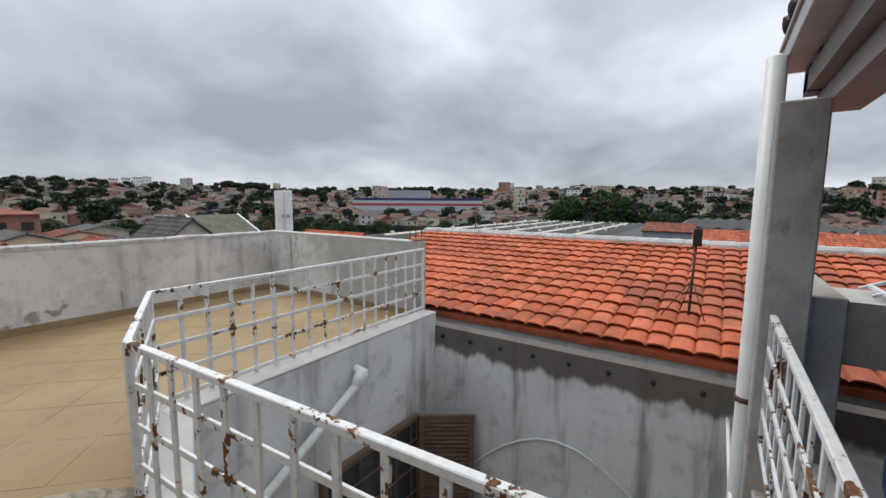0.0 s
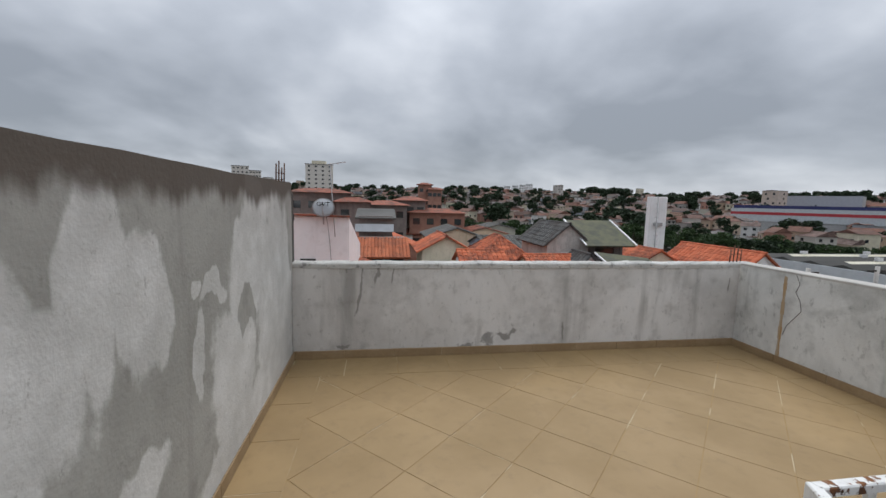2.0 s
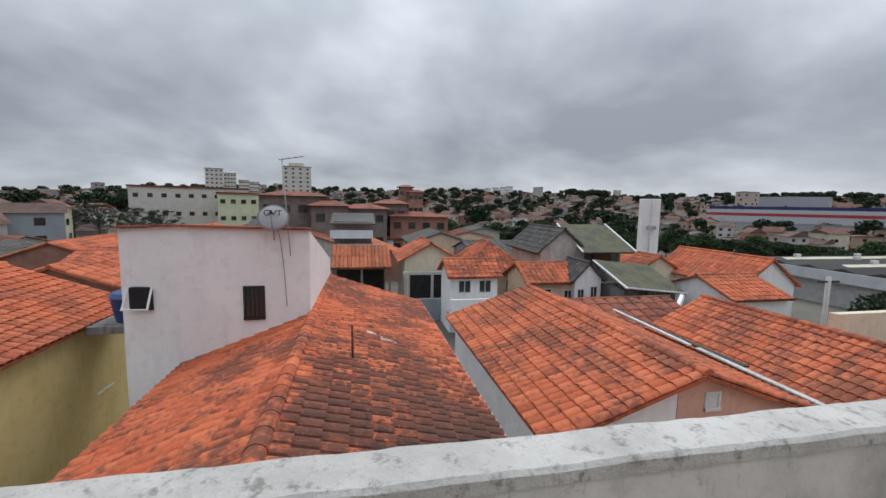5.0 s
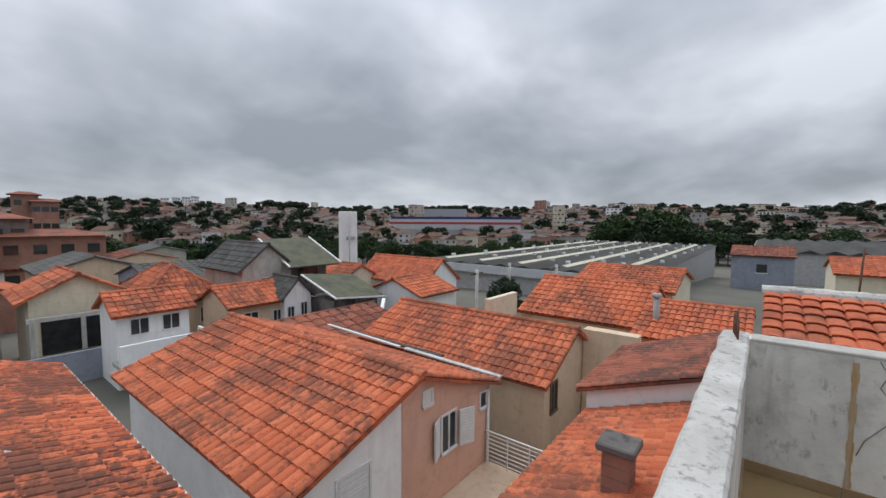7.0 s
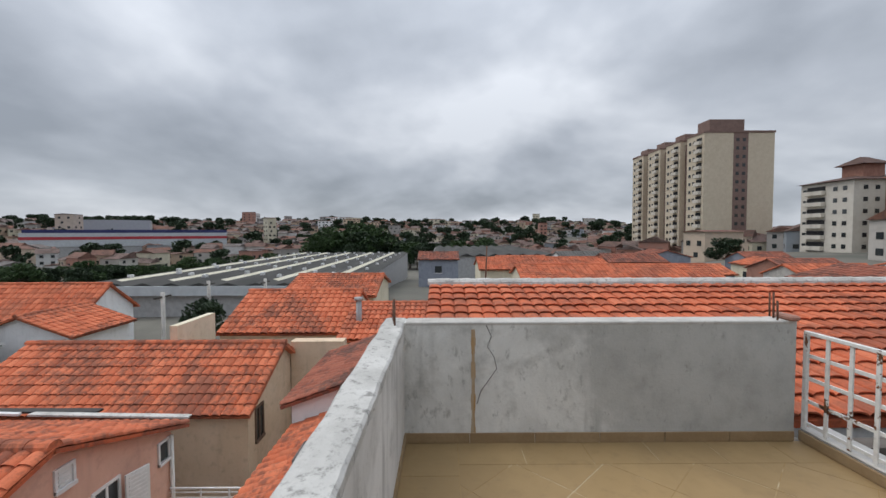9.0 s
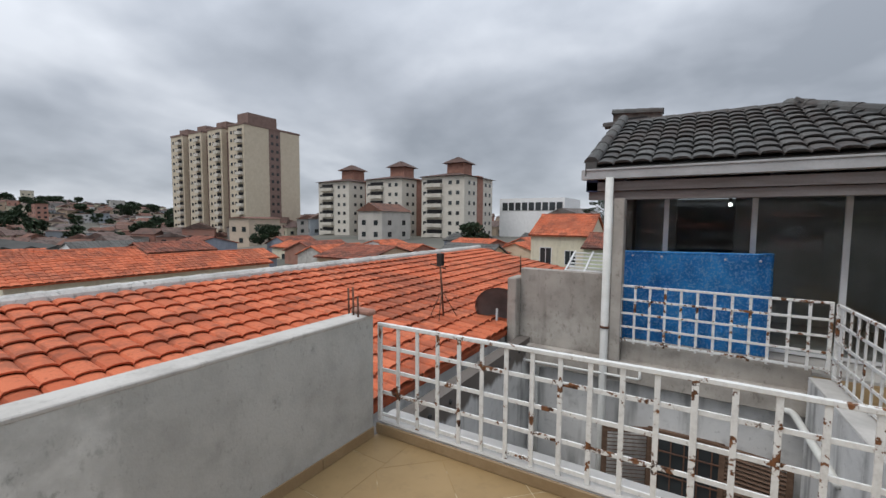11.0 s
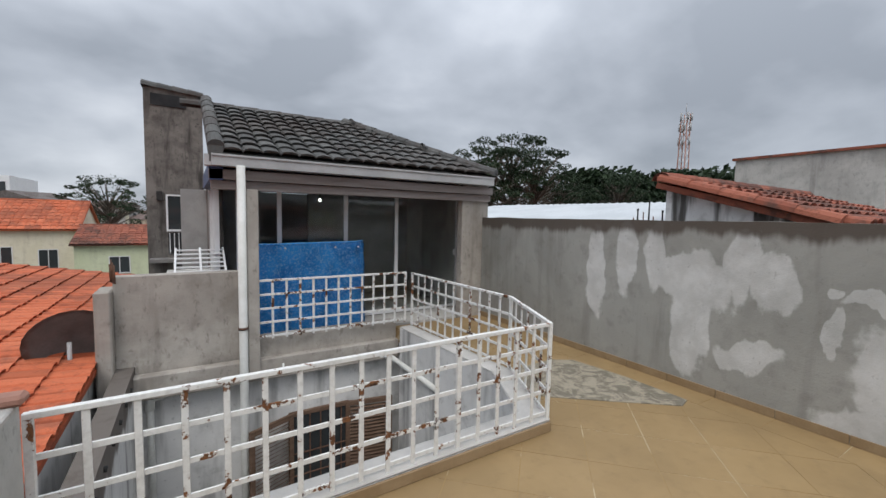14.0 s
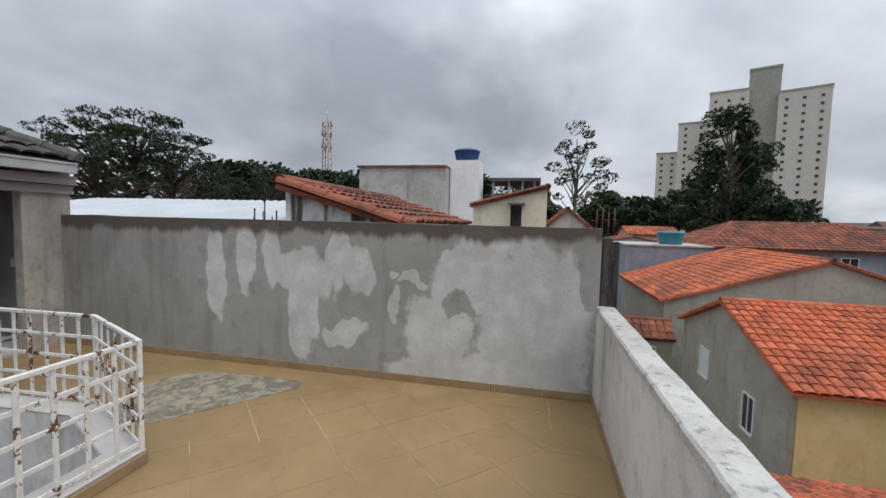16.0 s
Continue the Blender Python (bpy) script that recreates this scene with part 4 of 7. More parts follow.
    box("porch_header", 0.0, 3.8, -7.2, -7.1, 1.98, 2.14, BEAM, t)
    # Ceiling coloured near black for the shade under the roof.
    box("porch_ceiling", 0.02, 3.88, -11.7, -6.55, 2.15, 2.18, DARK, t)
    # glazed side towards the yard
    for y in (-7.2, -7.62, -8.1, -8.55):
        box("side_post", 3.8, 3.86, y - 0.03, y + 0.03, 0.0, 1.98, FRAME, t)
    for y in (-7.385, -7.86, -8.325):
        ob = box("side_pane", 3.826, 3.834, y - 0.2, y + 0.2, 0.05, 1.95, CLEAR, t)
        ob.visible_shadow = False
    return t


own_house()
# front glazing
def glass_panel(x0, x1, label):
    g = thing("glass_panel", x0, -7.15, 0.0, label, "glass door", "porch glazing")
    ob = box("pane", x0 + 0.03, x1 - 0.03, -7.152, -7.144, 0.06, 1.95, CLEAR, g)
    ob.visible_shadow = False
    for a in (x0, x1 - 0.03):
        box("stile", a, a + 0.03, -7.17, -7.13, 0.02, 1.98, FRAME, g)
    box("rail", x0 + 0.03, x1 - 0.03, -7.17, -7.13, 0.02, 0.06, FRAME, g)
    box("rail", x0 + 0.03, x1 - 0.03, -7.17, -7.13, 1.95, 1.98, METAL, g)
    return g


glass_panel(3.05, 3.6, "fixed glass panel in a white aluminium frame")
glass_panel(2.08, 3.05, "sliding glass panel in a white aluminium frame")
glass_panel(1.22, 2.08, "sliding glass panel in a white aluminium frame")
g = glass_panel(0.01, 1.22, "tall glass door with a small lock")
box("lock", 0.04, 0.1, -7.13, -7.11, 0.95, 1.06, FRAME, g, "small white lock")
lamp = thing("ceiling_lamp", 2.3, -7.8, 2.1, "lit bulb hanging from the porch ceiling", "lamp")
tube("socket", [(2.3, -7.8, 2.16), (2.3, -7.8, 1.92)], 0.02, BLACK, lamp)
bm = bmesh.new()
bmesh.ops.create_uvsphere(bm, u_segments=12, v_segments=8, radius=0.026, matrix=Matrix.Translation((2.3, -7.8, 1.87)))
part("bulb", bm, BULB, lamp, smooth=True)

# tarpaulin hung over furniture behind the porch railing
bm = bmesh.new()
nx, nz = 40, 28
rows_t = []
for j in range(nz + 1):
    row = []
    for i in range(nx + 1):
        u, v = i / nx, j / nz
        x = 3.54 - 1.64 * u
        z = 0.02 + 1.2 * v + 0.03 * u * v + 0.012 * noise.noise((u * 6, v * 3, 2))
        y = -6.72 + 0.05 * noise.noise((u * 9, v * 2.0, 5)) + 0.025 * noise.noise((u * 22, v * 8, 1))
        if v > 0.98:
            y -= (v - 0.98) * 1.5
        if u > 0.9:
            y -= (u - 0.9) * 1.6 * (0.3 + 0.7 * v)
        row.append(bm.verts.new((x, y + 0.015, z)))
    rows_t.append(row)
for a, b in zip(rows_t, rows_t[1:]):
    for i in range(nx):
        bm.faces.new((a[i], a[i + 1], b[i + 1], b[i]))
bmesh.ops.solidify(bm, geom=bm.faces[:], thickness=0.006)
tarp = thing("tarpaulin", 2.7, -6.75, 0.0, "creased blue tarpaulin hung behind the porch railing", "tarpaulin")
part("sheet", bm, TARP, tarp, smooth=True)
tube("hem", [(3.54 - 1.64 * i / 20, -6.735 + 0.05 * noise.noise((i / 20 * 9, 2.0, 5)) - (0.16 * (i - 18) / 2 if i > 18 else 0), 1.215 + 0.0015 * i) for i in range(21)], 0.014, TARP, tarp, "rolled hem of the sheet", 8)
for i in range(5):
    tube("eyelet", [(3.4 - i * 0.34, -6.70, 1.17), (3.4 - i * 0.34, -6.685, 1.17)], 0.014, FRAME, tarp, "metal eyelet", 8)
# folded white grille lying on the parapet
gr = thing("metal_grille", 4.3, -6.9, 0.9, "white slatted metal grille leaning on the parapet", "grille")
for i in range(6):
    bar("slat", (3.76, -6.75 - i * 0.1, 0.9 + i * 0.045), (4.3, -6.75 - i * 0.1, 0.9 + i * 0.045), 0.025, 0.02, FRAME, gr)
for x in (3.76, 4.03, 4.3):
    bar("stile", (x, -6.7, 0.88), (x, -7.3, 1.15), 0.025, 0.02, FRAME, gr)
box("prop", 3.9, 4.4, -7.4, -6.55, 0.5, 0.86, CONCRETE, gr)

# ---- ground: one sheet to the horizon, falling to a valley and rising to far hills ----
CX, CY = 2.5, -1.0


def smooth(a, b, x):
    t = min(1.0, max(0.0, (x - a) / (b - a)))
    return t * t * (3 - 2 * t)


def ground_z(x, y):
    dx, dy = x - CX, y - CY
    r = math.hypot(dx, dy)
    az = math.degrees(math.atan2(dx, dy))
    valley = smooth(-60, -10, az) * (1 - smooth(100, 135, az))
    low = -6.2 - 9.5 * smooth(35, 190, r) * valley
    hill = (27 + 6 * noise.noise((x * 0.004, y * 0.004, 3.1))) * smooth(190, 640, r) * valley
    rise = (2.5 * smooth(25, 120, r) - 8 * smooth(120, 500, r)) * (1 - valley)
    far = -14 * smooth(700, 1500, r)
    return low + hill + rise + far


GROUND = plain("worn_ground", (0.1, 0.1, 0.085), (0.16, 0.15, 0.125), 0.05, 0.95, 0.2, fine=0.6)
vs, fs = [(CX, CY, -6.2)], []
RAD = [6, 12, 20, 30, 42, 56, 72, 90, 110, 135, 160, 190, 220, 255, 295, 340, 390, 445, 505, 570, 640, 720, 820, 950, 1150, 1500, 2200, 3400]
NA = 96
for r in RAD:
    for i in range(NA):
        a = 2 * math.pi * i / NA
        x, y = CX + r * math.sin(a), CY + r * math.cos(a)
        vs.append((x, y, ground_z(x, y)))
for i in range(NA):
    fs.append((0, 1 + (i + 1) % NA, 1 + i))
for k in range(len(RAD) - 1):
    for i in range(NA):
        a, b = 1 + k * NA + i, 1 + k * NA + (i + 1) % NA
        fs.append((a, b, b + NA, a + NA))
setting(mesh_ob("ground", vs, fs, GROUND), "paved and bare ground of a hilly city district")

# ---- neighbours close by ----
house("neighbour's single-storey house with a broad orange clay-tile roof", 5.02, 13.0, -13.0, -0.1, -6.2, 0.02, 0.66, "y", WELL, CLAY_EAST, 0.05, ridge=8.9,
      near=(5.0, -3.5, 0.1), limit=400, caps=COPING, tile=(0.2, 0.3, 0.022))
house("old house with a lichen-blackened orange clay-tile roof", -2.6, 3.0, 0.6, 13.9, -6.2, -2.05, -1.0, "y", WHITE_WALL, CLAY_OLD, 0.22, near=(1.5, 3.5, -1.5), ridge=-0.05, tile=(0.22, 0.32, 0.042))
pink = house("two-storey house with white and pink walls and orange clay tiles", 4.53, 10.2, 5.51, 13.6, -6.2, -2.6, -1.5, "y", WHITE_WALL, CLAY, 0.35,
             [("y-", 5.75, -3.24, 0.72, 0.95, "shutter")], near=(6, 5.5, -2), ridge=7.43, tile=(0.22, 0.34, 0.042))
bm = bmesh.new()
a = [bm.verts.new((x, 5.51, z)) for x, z in ((6.98, -6.2), (10.2, -6.2), (10.2, -2.6), (7.43, -1.62), (6.98, -1.78))]
b = [bm.verts.new(v.co - Vector((0, 0.02, 0))) for v in a]
bm.faces.new(b)
bm.faces.new(a[::-1])
for i in range(5):
    j = (i + 1) % 5
    bm.faces.new((a[i], a[j], b[j], b[i]))
part("facade", bm, PINK, pink, "pink painted half of the gable")
window(pink, "y-", 8.5, -3.15, 0.5, 0.84, 5.49)
for x0, tilt in ((7.88, 24), (8.78, -20)):
    bm = bmesh.new()
    add_box(bm, 0, 0.42, -0.02, 0.02, -0.44, 0.44, 0.004, pose(x0, 5.37, -3.15, 0, 0, tilt))
    leaf = part("shutter", bm, SHUTTER, pink, "open white louvred shutter")
    for i in range(11):
        bm = bmesh.new()
        add_box(bm, 0.05, 0.37, -0.03, 0.03, -0.4 + i * 0.075, -0.37 + i * 0.075, 0, pose(x0, 5.37, -3.15, 0, 0, tilt))
        part("slat", bm, SHUTTER, leaf)
window(pink, "y-", 7.75, -2.1, 0.26, 0.28, 5.49, kind="shutter")
window(pink, "y-", 9.95, -2.9, 0.26, 0.38, 5.49, kind="single")
tube("downpipe", [(10.14, 5.44, -2.65), (10.14, 5.44, -6.0)], 0.04, PVC, pink)
deck = thing("balcony", 9.4, 4.2, -6.2, "pink house's paved terrace with a white metal railing", "balcony")
box("slab", 7.4, 10.15, 3.5, 5.48, -4.8, -4.62, BEIGE, deck)
box("support", 7.4, 10.1, 3.55, 5.4, -6.2, -4.8, PINK, deck)
bar("handrail", (10.05, 5.45, -3.75), (10.05, 3.6, -3.75), 0.04, 0.03, FRAME, deck)
for i in range(7):
    bar("rail", (10.05, 5.45, -4.5 + i * 0.11), (10.05, 3.6, -4.5 + i * 0.11), 0.02, 0.02, FRAME, deck)
for i in range(4):
    bar("post", (10.05, 5.4 - i * 0.6, -4.62), (10.05, 5.4 - i * 0.6, -3.75), 0.03, 0.03, FRAME, deck)

beige = house("beige house with an orange clay-tile roof", 11.82, 15.6, 4.63, 12.1, -6.2, -2.9, -1.75, "y", BEIGE, CLAY, 0.3, [], tile=(0.24, 0.34, 0.034), ridge=14.0)
window(beige, "y-", 12.45, -3.45, 0.42, 0.85, 4.63, frame_mat=WOOD)
blk = thing("party_wall", 15.0, 3.7, -6.2, "tall beige plastered party wall", "wall")
box("wall", 14.75, 15.2, 2.9, 4.6, -6.2, -1.9, BEIGE, blk)
house("low house with an orange clay-tile roof and cream gable", 17.9, 23.6, 3.5, 8.6, -6.5, -2.4, -1.1, "y", CREAM, CLAY, 0.15, tile=(0.3, 0.36, 0.05))
house("house with a bright orange pan-tile roof", 15.7, 21.6, 0.2, 3.3, -6.5, -2.1, -1.35, "y", BEIGE, CLAY_EAST, 0.15, tile=(0.22, 0.4, 0.045))
house("long house with an orange clay-tile roof", 25.0, 31.5, 3.6, 8.8, -7.0, -2.0, -1.1, "y", CREAM, CLAY, 0.3, tile=(0.3, 0.36, 0.05))
cg = thing("gable_wall", 20.5, 11.5, -6.5, "cream plastered gable wall between two roofs", "wall")
box("wall", 15.3, 17.6, 8.6, 8.85, -6.2, -1.5, CREAM, cg)
chim = thing("flue_pipe", 19.0, 2.9, -2.2, "grey metal flue pipe with a cap", "flue")
tube("pipe", [(17.0, 2.84, -2.3), (17.0, 2.84, -0.93)], 0.11, METAL, chim)
tube("cap", [(17.0, 2.84, -0.93), (17.0, 2.84, -0.82)], 0.17, METAL, chim)

# lean-to roofs below the parapet
def pent(label, x0, x1, y0, y1, zb, z0, z1, wmat, rmat, tile, near=None):
    """An annexe under one slope that falls from y0 (height z0) to y1 (height z1)."""
    t = thing("annexe", (x0 + x1) / 2, (y0 + y1) / 2, zb, label, "annexe")
    bm = bmesh.new()
    a, b = ([bm.verts.new((x, *p)) for p in ((y0, zb), (y1, zb), (y1, z1 - 0.09), (y0, z0 - 0.09))] for x in (x0, x1))
    bm.faces.new(a)
    bm.faces.new(b[::-1])
    for i in range(4):
        j = (i + 1) % 4
        bm.faces.new((a[i], a[j], b[j], b[i]))
    part("wall", bm, wmat, t)
    g = (z0 - z1) / (y1 - y0)
    roof_slope(t, [(x0 - 0.14, y1 + 0.2, z1 - 0.2 * g), (x1, y1 + 0.2, z1 - 0.2 * g), (x1, y0, z0), (x0 - 0.14, y0, z0)], rmat, *tile, near=near, limit=150)
    return t


pent("annexe with a dull red tiled lean-to roof and white wall", 10.3, 14.1, 0.45, 2.95, -6.2, -1.12, -2.0, WHITE_WALL, CLAY_DULL, (0.22, 0.36, 0.03))
pent("annexe with an orange tiled lean-to roof", 5.2, 10.25, 0.45, 2.7, -6.2, -1.63, -2.46, BEIGE, CLAY, (0.22, 0.34, 0.036), (7.5, 1.5, -2.0))
bc = thing("brick_chimney", 6.93, 1.37, -2.4, "squat brick chimney with a dark slab cap", "chimney")
box("shaft", 6.75, 7.1, 1.19, 1.55, -2.4, -1.36, BRICK, bc, "", 0.01)
box("cap", 6.68, 7.17, 1.12, 1.62, -1.36, -1.25, CONC_DARK, bc, "", 0.02)
for k in range(5):
    box("course", 6.745, 7.105, 1.185, 1.555, -2.2 + k * 0.16, -2.19 + k * 0.16, CONC_DARK, bc)

# the white house rising behind the old roof, and its dish and antenna
wh = thing("house", -2.0, 10.5, -6.2, "white plastered two-storey house with a flat parapet", "house")
bm = bmesh.new()
pl = [(-4.1, 9.1), (-2.8, 8.72), (-0.1, 8.7), (0.0, 13.8), (-4.1, 13.8)]
tp = [0.95, 1.02, 0.96, -0.34, 0.2]
lo = [bm.verts.new((x, y, -6.2)) for x, y in pl]
hi = [bm.verts.new((x, y, z)) for (x, y), z in zip(pl, tp)]
bm.faces.new(lo[::-1])
bm.faces.new(hi)
for i in range(5):
    j = (i + 1) % 5
    bm.faces.new((lo[i], lo[j], hi[j], hi[i]))
part("wall", bm, WHITE_WALL, wh)
window(wh, "y-", -1.3, -0.65, 0.36, 0.66, 8.71, frame_mat=BLACK, kind="bars")
# Near-black box paints the shade inside the open window.
win = box("awning_window", -3.85, -3.4, 8.86, 8.98, -0.8, -0.3, DARK, wh, "half-open awning window")
bar("sash", (-3.88, 8.62, -0.72), (-3.86, 8.88, -0.28), 0.04, 0.03, FRAME, win)
bar("sash", (-3.38, 8.56, -0.72), (-3.38, 8.82, -0.28), 0.04, 0.03, FRAME, win)
bar("sash", (-3.9, 8.62, -0.72), (-3.36, 8.56, -0.72), 0.04, 0.03, FRAME, win)
bar("coping", (-4.15, 9.12, 0.99), (-2.78, 8.72, 1.06), 0.2, 0.05, CLAY_DULL, wh)
bar("coping", (-2.78, 8.72, 1.06), (-0.06, 8.7, 1.0), 0.2, 0.05, CLAY_DULL, wh)


def dish(x, y, z, r, aim, tilt, material, label, text="", mast=0.5):
    """A shallow satellite dish on a short mast."""
    t = thing("satellite_dish", x, y, z, label, "satellite dish")
    bm = bmesh.new()
    rings = []
    for k in range(6):
        q = k / 5
        rings.append([bm.verts.new((r * q * math.cos(a), -0.25 * r * (1 - q * q), r * q * math.sin(a))) for a in [2 * math.pi * i / 24 for i in range(24)]])
    for a, b in zip(rings, rings[1:]):
        for i in range(24):
            j = (i + 1) % 24
            if a is rings[0]:
                continue
            bm.faces.new((a[i], a[j], b[j], b[i]))
    bm.faces.new(rings[1])
    bmesh.ops.solidify(bm, geom=bm.faces[:], thickness=0.012)
    m = pose(x, y, z + mast, tilt, 0, aim)
    bmesh.ops.transform(bm, matrix=m, verts=bm.verts)
    d = part("reflector", bm, material, t, smooth=True)
    p = m @ Vector((0, 0.02, 0))
    tube("mast", [(x, y + 0.05, z), (p.x, p.y + 0.05, p.z)], 0.02, METAL, t)
    q = m @ Vector((0, -r * 1.1, -r * 0.3))
    tube("feed_arm", [m @ Vector((0, -0.1 * r, -r * 0.9)), q], 0.012, METAL, t)
    bm = bmesh.new()
    bmesh.ops.create_cone(bm, cap_ends=True, segments=10, radius1=0.03, radius2=0.02, depth=0.08, matrix=Matrix.Translation(q))
    part("receiver", bm, BLACK, t)
    if text:
        cu = bpy.data.curves.new("lettering", "FONT")
        cu.body, cu.size, cu.extrude, cu.align_x, cu.align_y = text, r * 0.6, 0.004, "CENTER", "CENTER"
        tmp = new("lettering", cu)
        me = bpy.data.meshes.new_from_object(tmp)
        bpy.data.objects.remove(tmp)
        me.transform(m @ pose(0, -0.36 * r, 0.1 * r, 90, 0, 0))
        me.materials.clear()
        me.materials.append(BLACK)
        under(new("lettering", me), t)
    return t


dish(-0.82, 8.5, 0.76, 0.33, 4, -34, SHEET, "white satellite dish with dark lettering fixed to the white wall", "GVT", 0.5)
ant = thing("tv_antenna", -0.25, 8.66, 0.5, "thin rooftop television antenna", "antenna")
tube("mast", [(-0.5, 8.62, 0.4), (-0.64, 8.62, 2.52)], 0.014, METAL, ant, sides=6)
tube("boom", [(-0.7, 8.62, 2.5), (-0.18, 8.62, 2.6)], 0.012, METAL, ant, sides=6)
for i in range(4):
    tube("element", [(-0.62 + i * 0.13, 8.5, 2.53 + i * 0.02), (-0.62 + i * 0.13, 8.75, 2.53 + i * 0.02)], 0.005, METAL, ant, sides=5)
tube("cable", [(-0.75, 8.55, 1.0), (-0.72, 8.66, 0.8), (-0.66, 8.67, 0.2), (-0.6, 8.67, -0.75)], 0.006, BLACK, ant, sides=5)
vent = thing("vent_pipe", 0.9, 6.5, -1.4, "thin rusty vent pipe standing on the old roof", "pipe")
tube("pipe", [(0.88, 6.5, -1.4), (0.87, 6.5, -0.6)], 0.02, STEEL, vent, sides=8)
bar("flashing", (0.78, 6.42, -1.22), (1.06, 6.42, -1.31), 0.16, 0.02, STEEL, vent)

# east neighbour's aerial, dish, and cables
ant = thing("tv_antenna", 6.3, -5.6, 0.45, "short aerial with a box on the orange roof", "antenna")
tube("mast", [(5.78, -5.75, 0.22), (5.86, -5.77, 1.0)], 0.014, STEEL, ant, sides=6)
tube("boom", [(5.72, -5.7, 0.92), (6.04, -5.8, 0.97)], 0.01, STEEL, ant, sides=6)
box("box", 5.82, 5.9, -5.82, -5.74, 0.95, 1.13, BLACK, ant)
for a in ((5.64, -5.9), (5.7, -5.5), (5.95, -5.65)):
    tube("stay", [(a[0], a[1], 0.2), (5.82, -5.76, 0.6)], 0.006, STEEL, ant, sides=5)
dish(5.2, -6.4, -0.25, 0.36, 20, -24, DISH, "grey-brown satellite dish facing away over the roof", "", 0.55)
mast = thing("aerial_mast", 11.5, -1.5, -0.5, "thin bare aerial mast among the roofs", "antenna")
tube("mast", [(9.3, -1.1, 0.3), (9.4, -1.15, 1.35)], 0.014, STEEL, mast, sides=6)

fl = thing("roof_flashing", 11.2, 8.5, -2.4, "broken white and black flashing between two roofs", "flashing")
bar("strip", (10.72, 5.4, -2.52), (10.75, 9.0, -2.46), 0.16, 0.05, COPING, fl)
bar("strip", (10.95, 7.6, -2.48), (10.9, 13.0, -2.43), 0.2, 0.05, BLACK, fl)
bar("strip", (10.7, 9.2, -2.44), (10.82, 13.2, -2.38), 0.1, 0.06, FRAME, fl)
mo = thing("mortar_patch", 1.7, 7.0, -1.5, "streak of white mortar on old roof tiles", "mortar")
bar("streak", (1.0, 8.5, -1.29), (1.8, 8.0, -1.55), 0.13, 0.05, COPING, mo)
ed = thing("eave_gutter", 3.25, 7.0, -2.1, "thin white metal edge along the old roof", "gutter")
bar("channel", (3.26, 0.5, -2.06), (3.26, 14.0, -2.06), 0.06, 0.07, FRAME, ed)
bar("channel", (-2.86, 0.5, -2.06), (-2.86, 14.0, -2.06), 0.05, 0.06, FRAME, ed)
for px, py in ((30.2, 16.0), (31.5, 12.6), (24.6, 15.4)):
    po = thing("utility_pole", px, py, -8, "grey concrete utility pole with a crossarm", "pole")
    tube("pole", [(px, py, -8), (px, py, -1.7)], 0.11, CONCRETE, po)
    bar("crossarm", (px - 0.7, py, -1.95), (px + 0.7, py, -1.95), 0.09, 0.09, WOOD_OLD, po)

# ---- west side ----
sh = thing("shed_roof", -2.2, -6.5, -6.2, "shed with a white corrugated metal roof", "shed")
box("wall", -4.0, -0.35, -11.0, -3.6, -6.2, 1.4, WHITE_WALL, sh)
nx = 76
vs, fs = [], []
for i in range(nx + 1):
    y = -11.0 + 7.4 * i / nx
    z = 0.02 * math.cos(i * math.pi)
    vs += [(-0.2, y, 1.46 + z), (-4.0, y, 2.02 + z), (-0.2, y, 1.44 + z), (-4.0, y, 2.0 + z)]
for i in range(nx):
    a, b = 4 * i, 4 * i + 4
    fs += [(a, b, b + 1, a + 1), (a + 2, a + 3, b + 3, b + 2), (a, a + 2, b + 2, b)]
mesh_ob("roof_sheet", vs, fs, SHEET, sh)
rebar(-0.5, -3.75, 1.5, 3, 0.01, -0.12, 0.24)


def monopitch(label, x0, x1, y0, y1, zb, z0, z1, wmat, rmat, tile):
    """A house under one slope that rises from y1 (height z1) to y0 (height z0), or the other way round."""
    t = thing("house", (x0 + x1) / 2, (y0 + y1) / 2, zb, label, "house")
    bm = bmesh.new()
    pr = [(y0, zb), (y1, zb), (y1, z1 - 0.08), (y0, z0 - 0.08)]
    a, b = [bm.verts.new((x0, *p)) for p in pr], [bm.verts.new((x1, *p)) for p in pr]
    bm.faces.new(a)
    bm.faces.new(b[::-1])
    for i in range(4):
        j = (i + 1) % 4
        bm.faces.new((a[i], a[j], b[j], b[i]))
    part("wall", bm, wmat, t)
    lo, hi, zl, zh = (y1, y0, z1, z0) if z0 > z1 else (y0, y1, z0, z1)
    sg = 1 if lo > hi else -1
    roof_slope(t, [(x0 - 0.1, lo + sg * 0.15, zl - 0.03), (x1 + 0.12, lo + sg * 0.15, zl - 0.03), (x1 + 0.12, hi - sg * 0.06, zh), (x0 - 0.1, hi - sg * 0.06, zh)], rmat, *tile)
    ridge_caps(t, (x0 - 0.1, hi, zh + 0.03), (x1 + 0.12, hi, zh + 0.03), rmat)
    ridge_caps(t, (x1 + 0.1, lo, zl + 0.03), (x1 + 0.1, hi, zh + 0.03), rmat, 0.08)
    return t


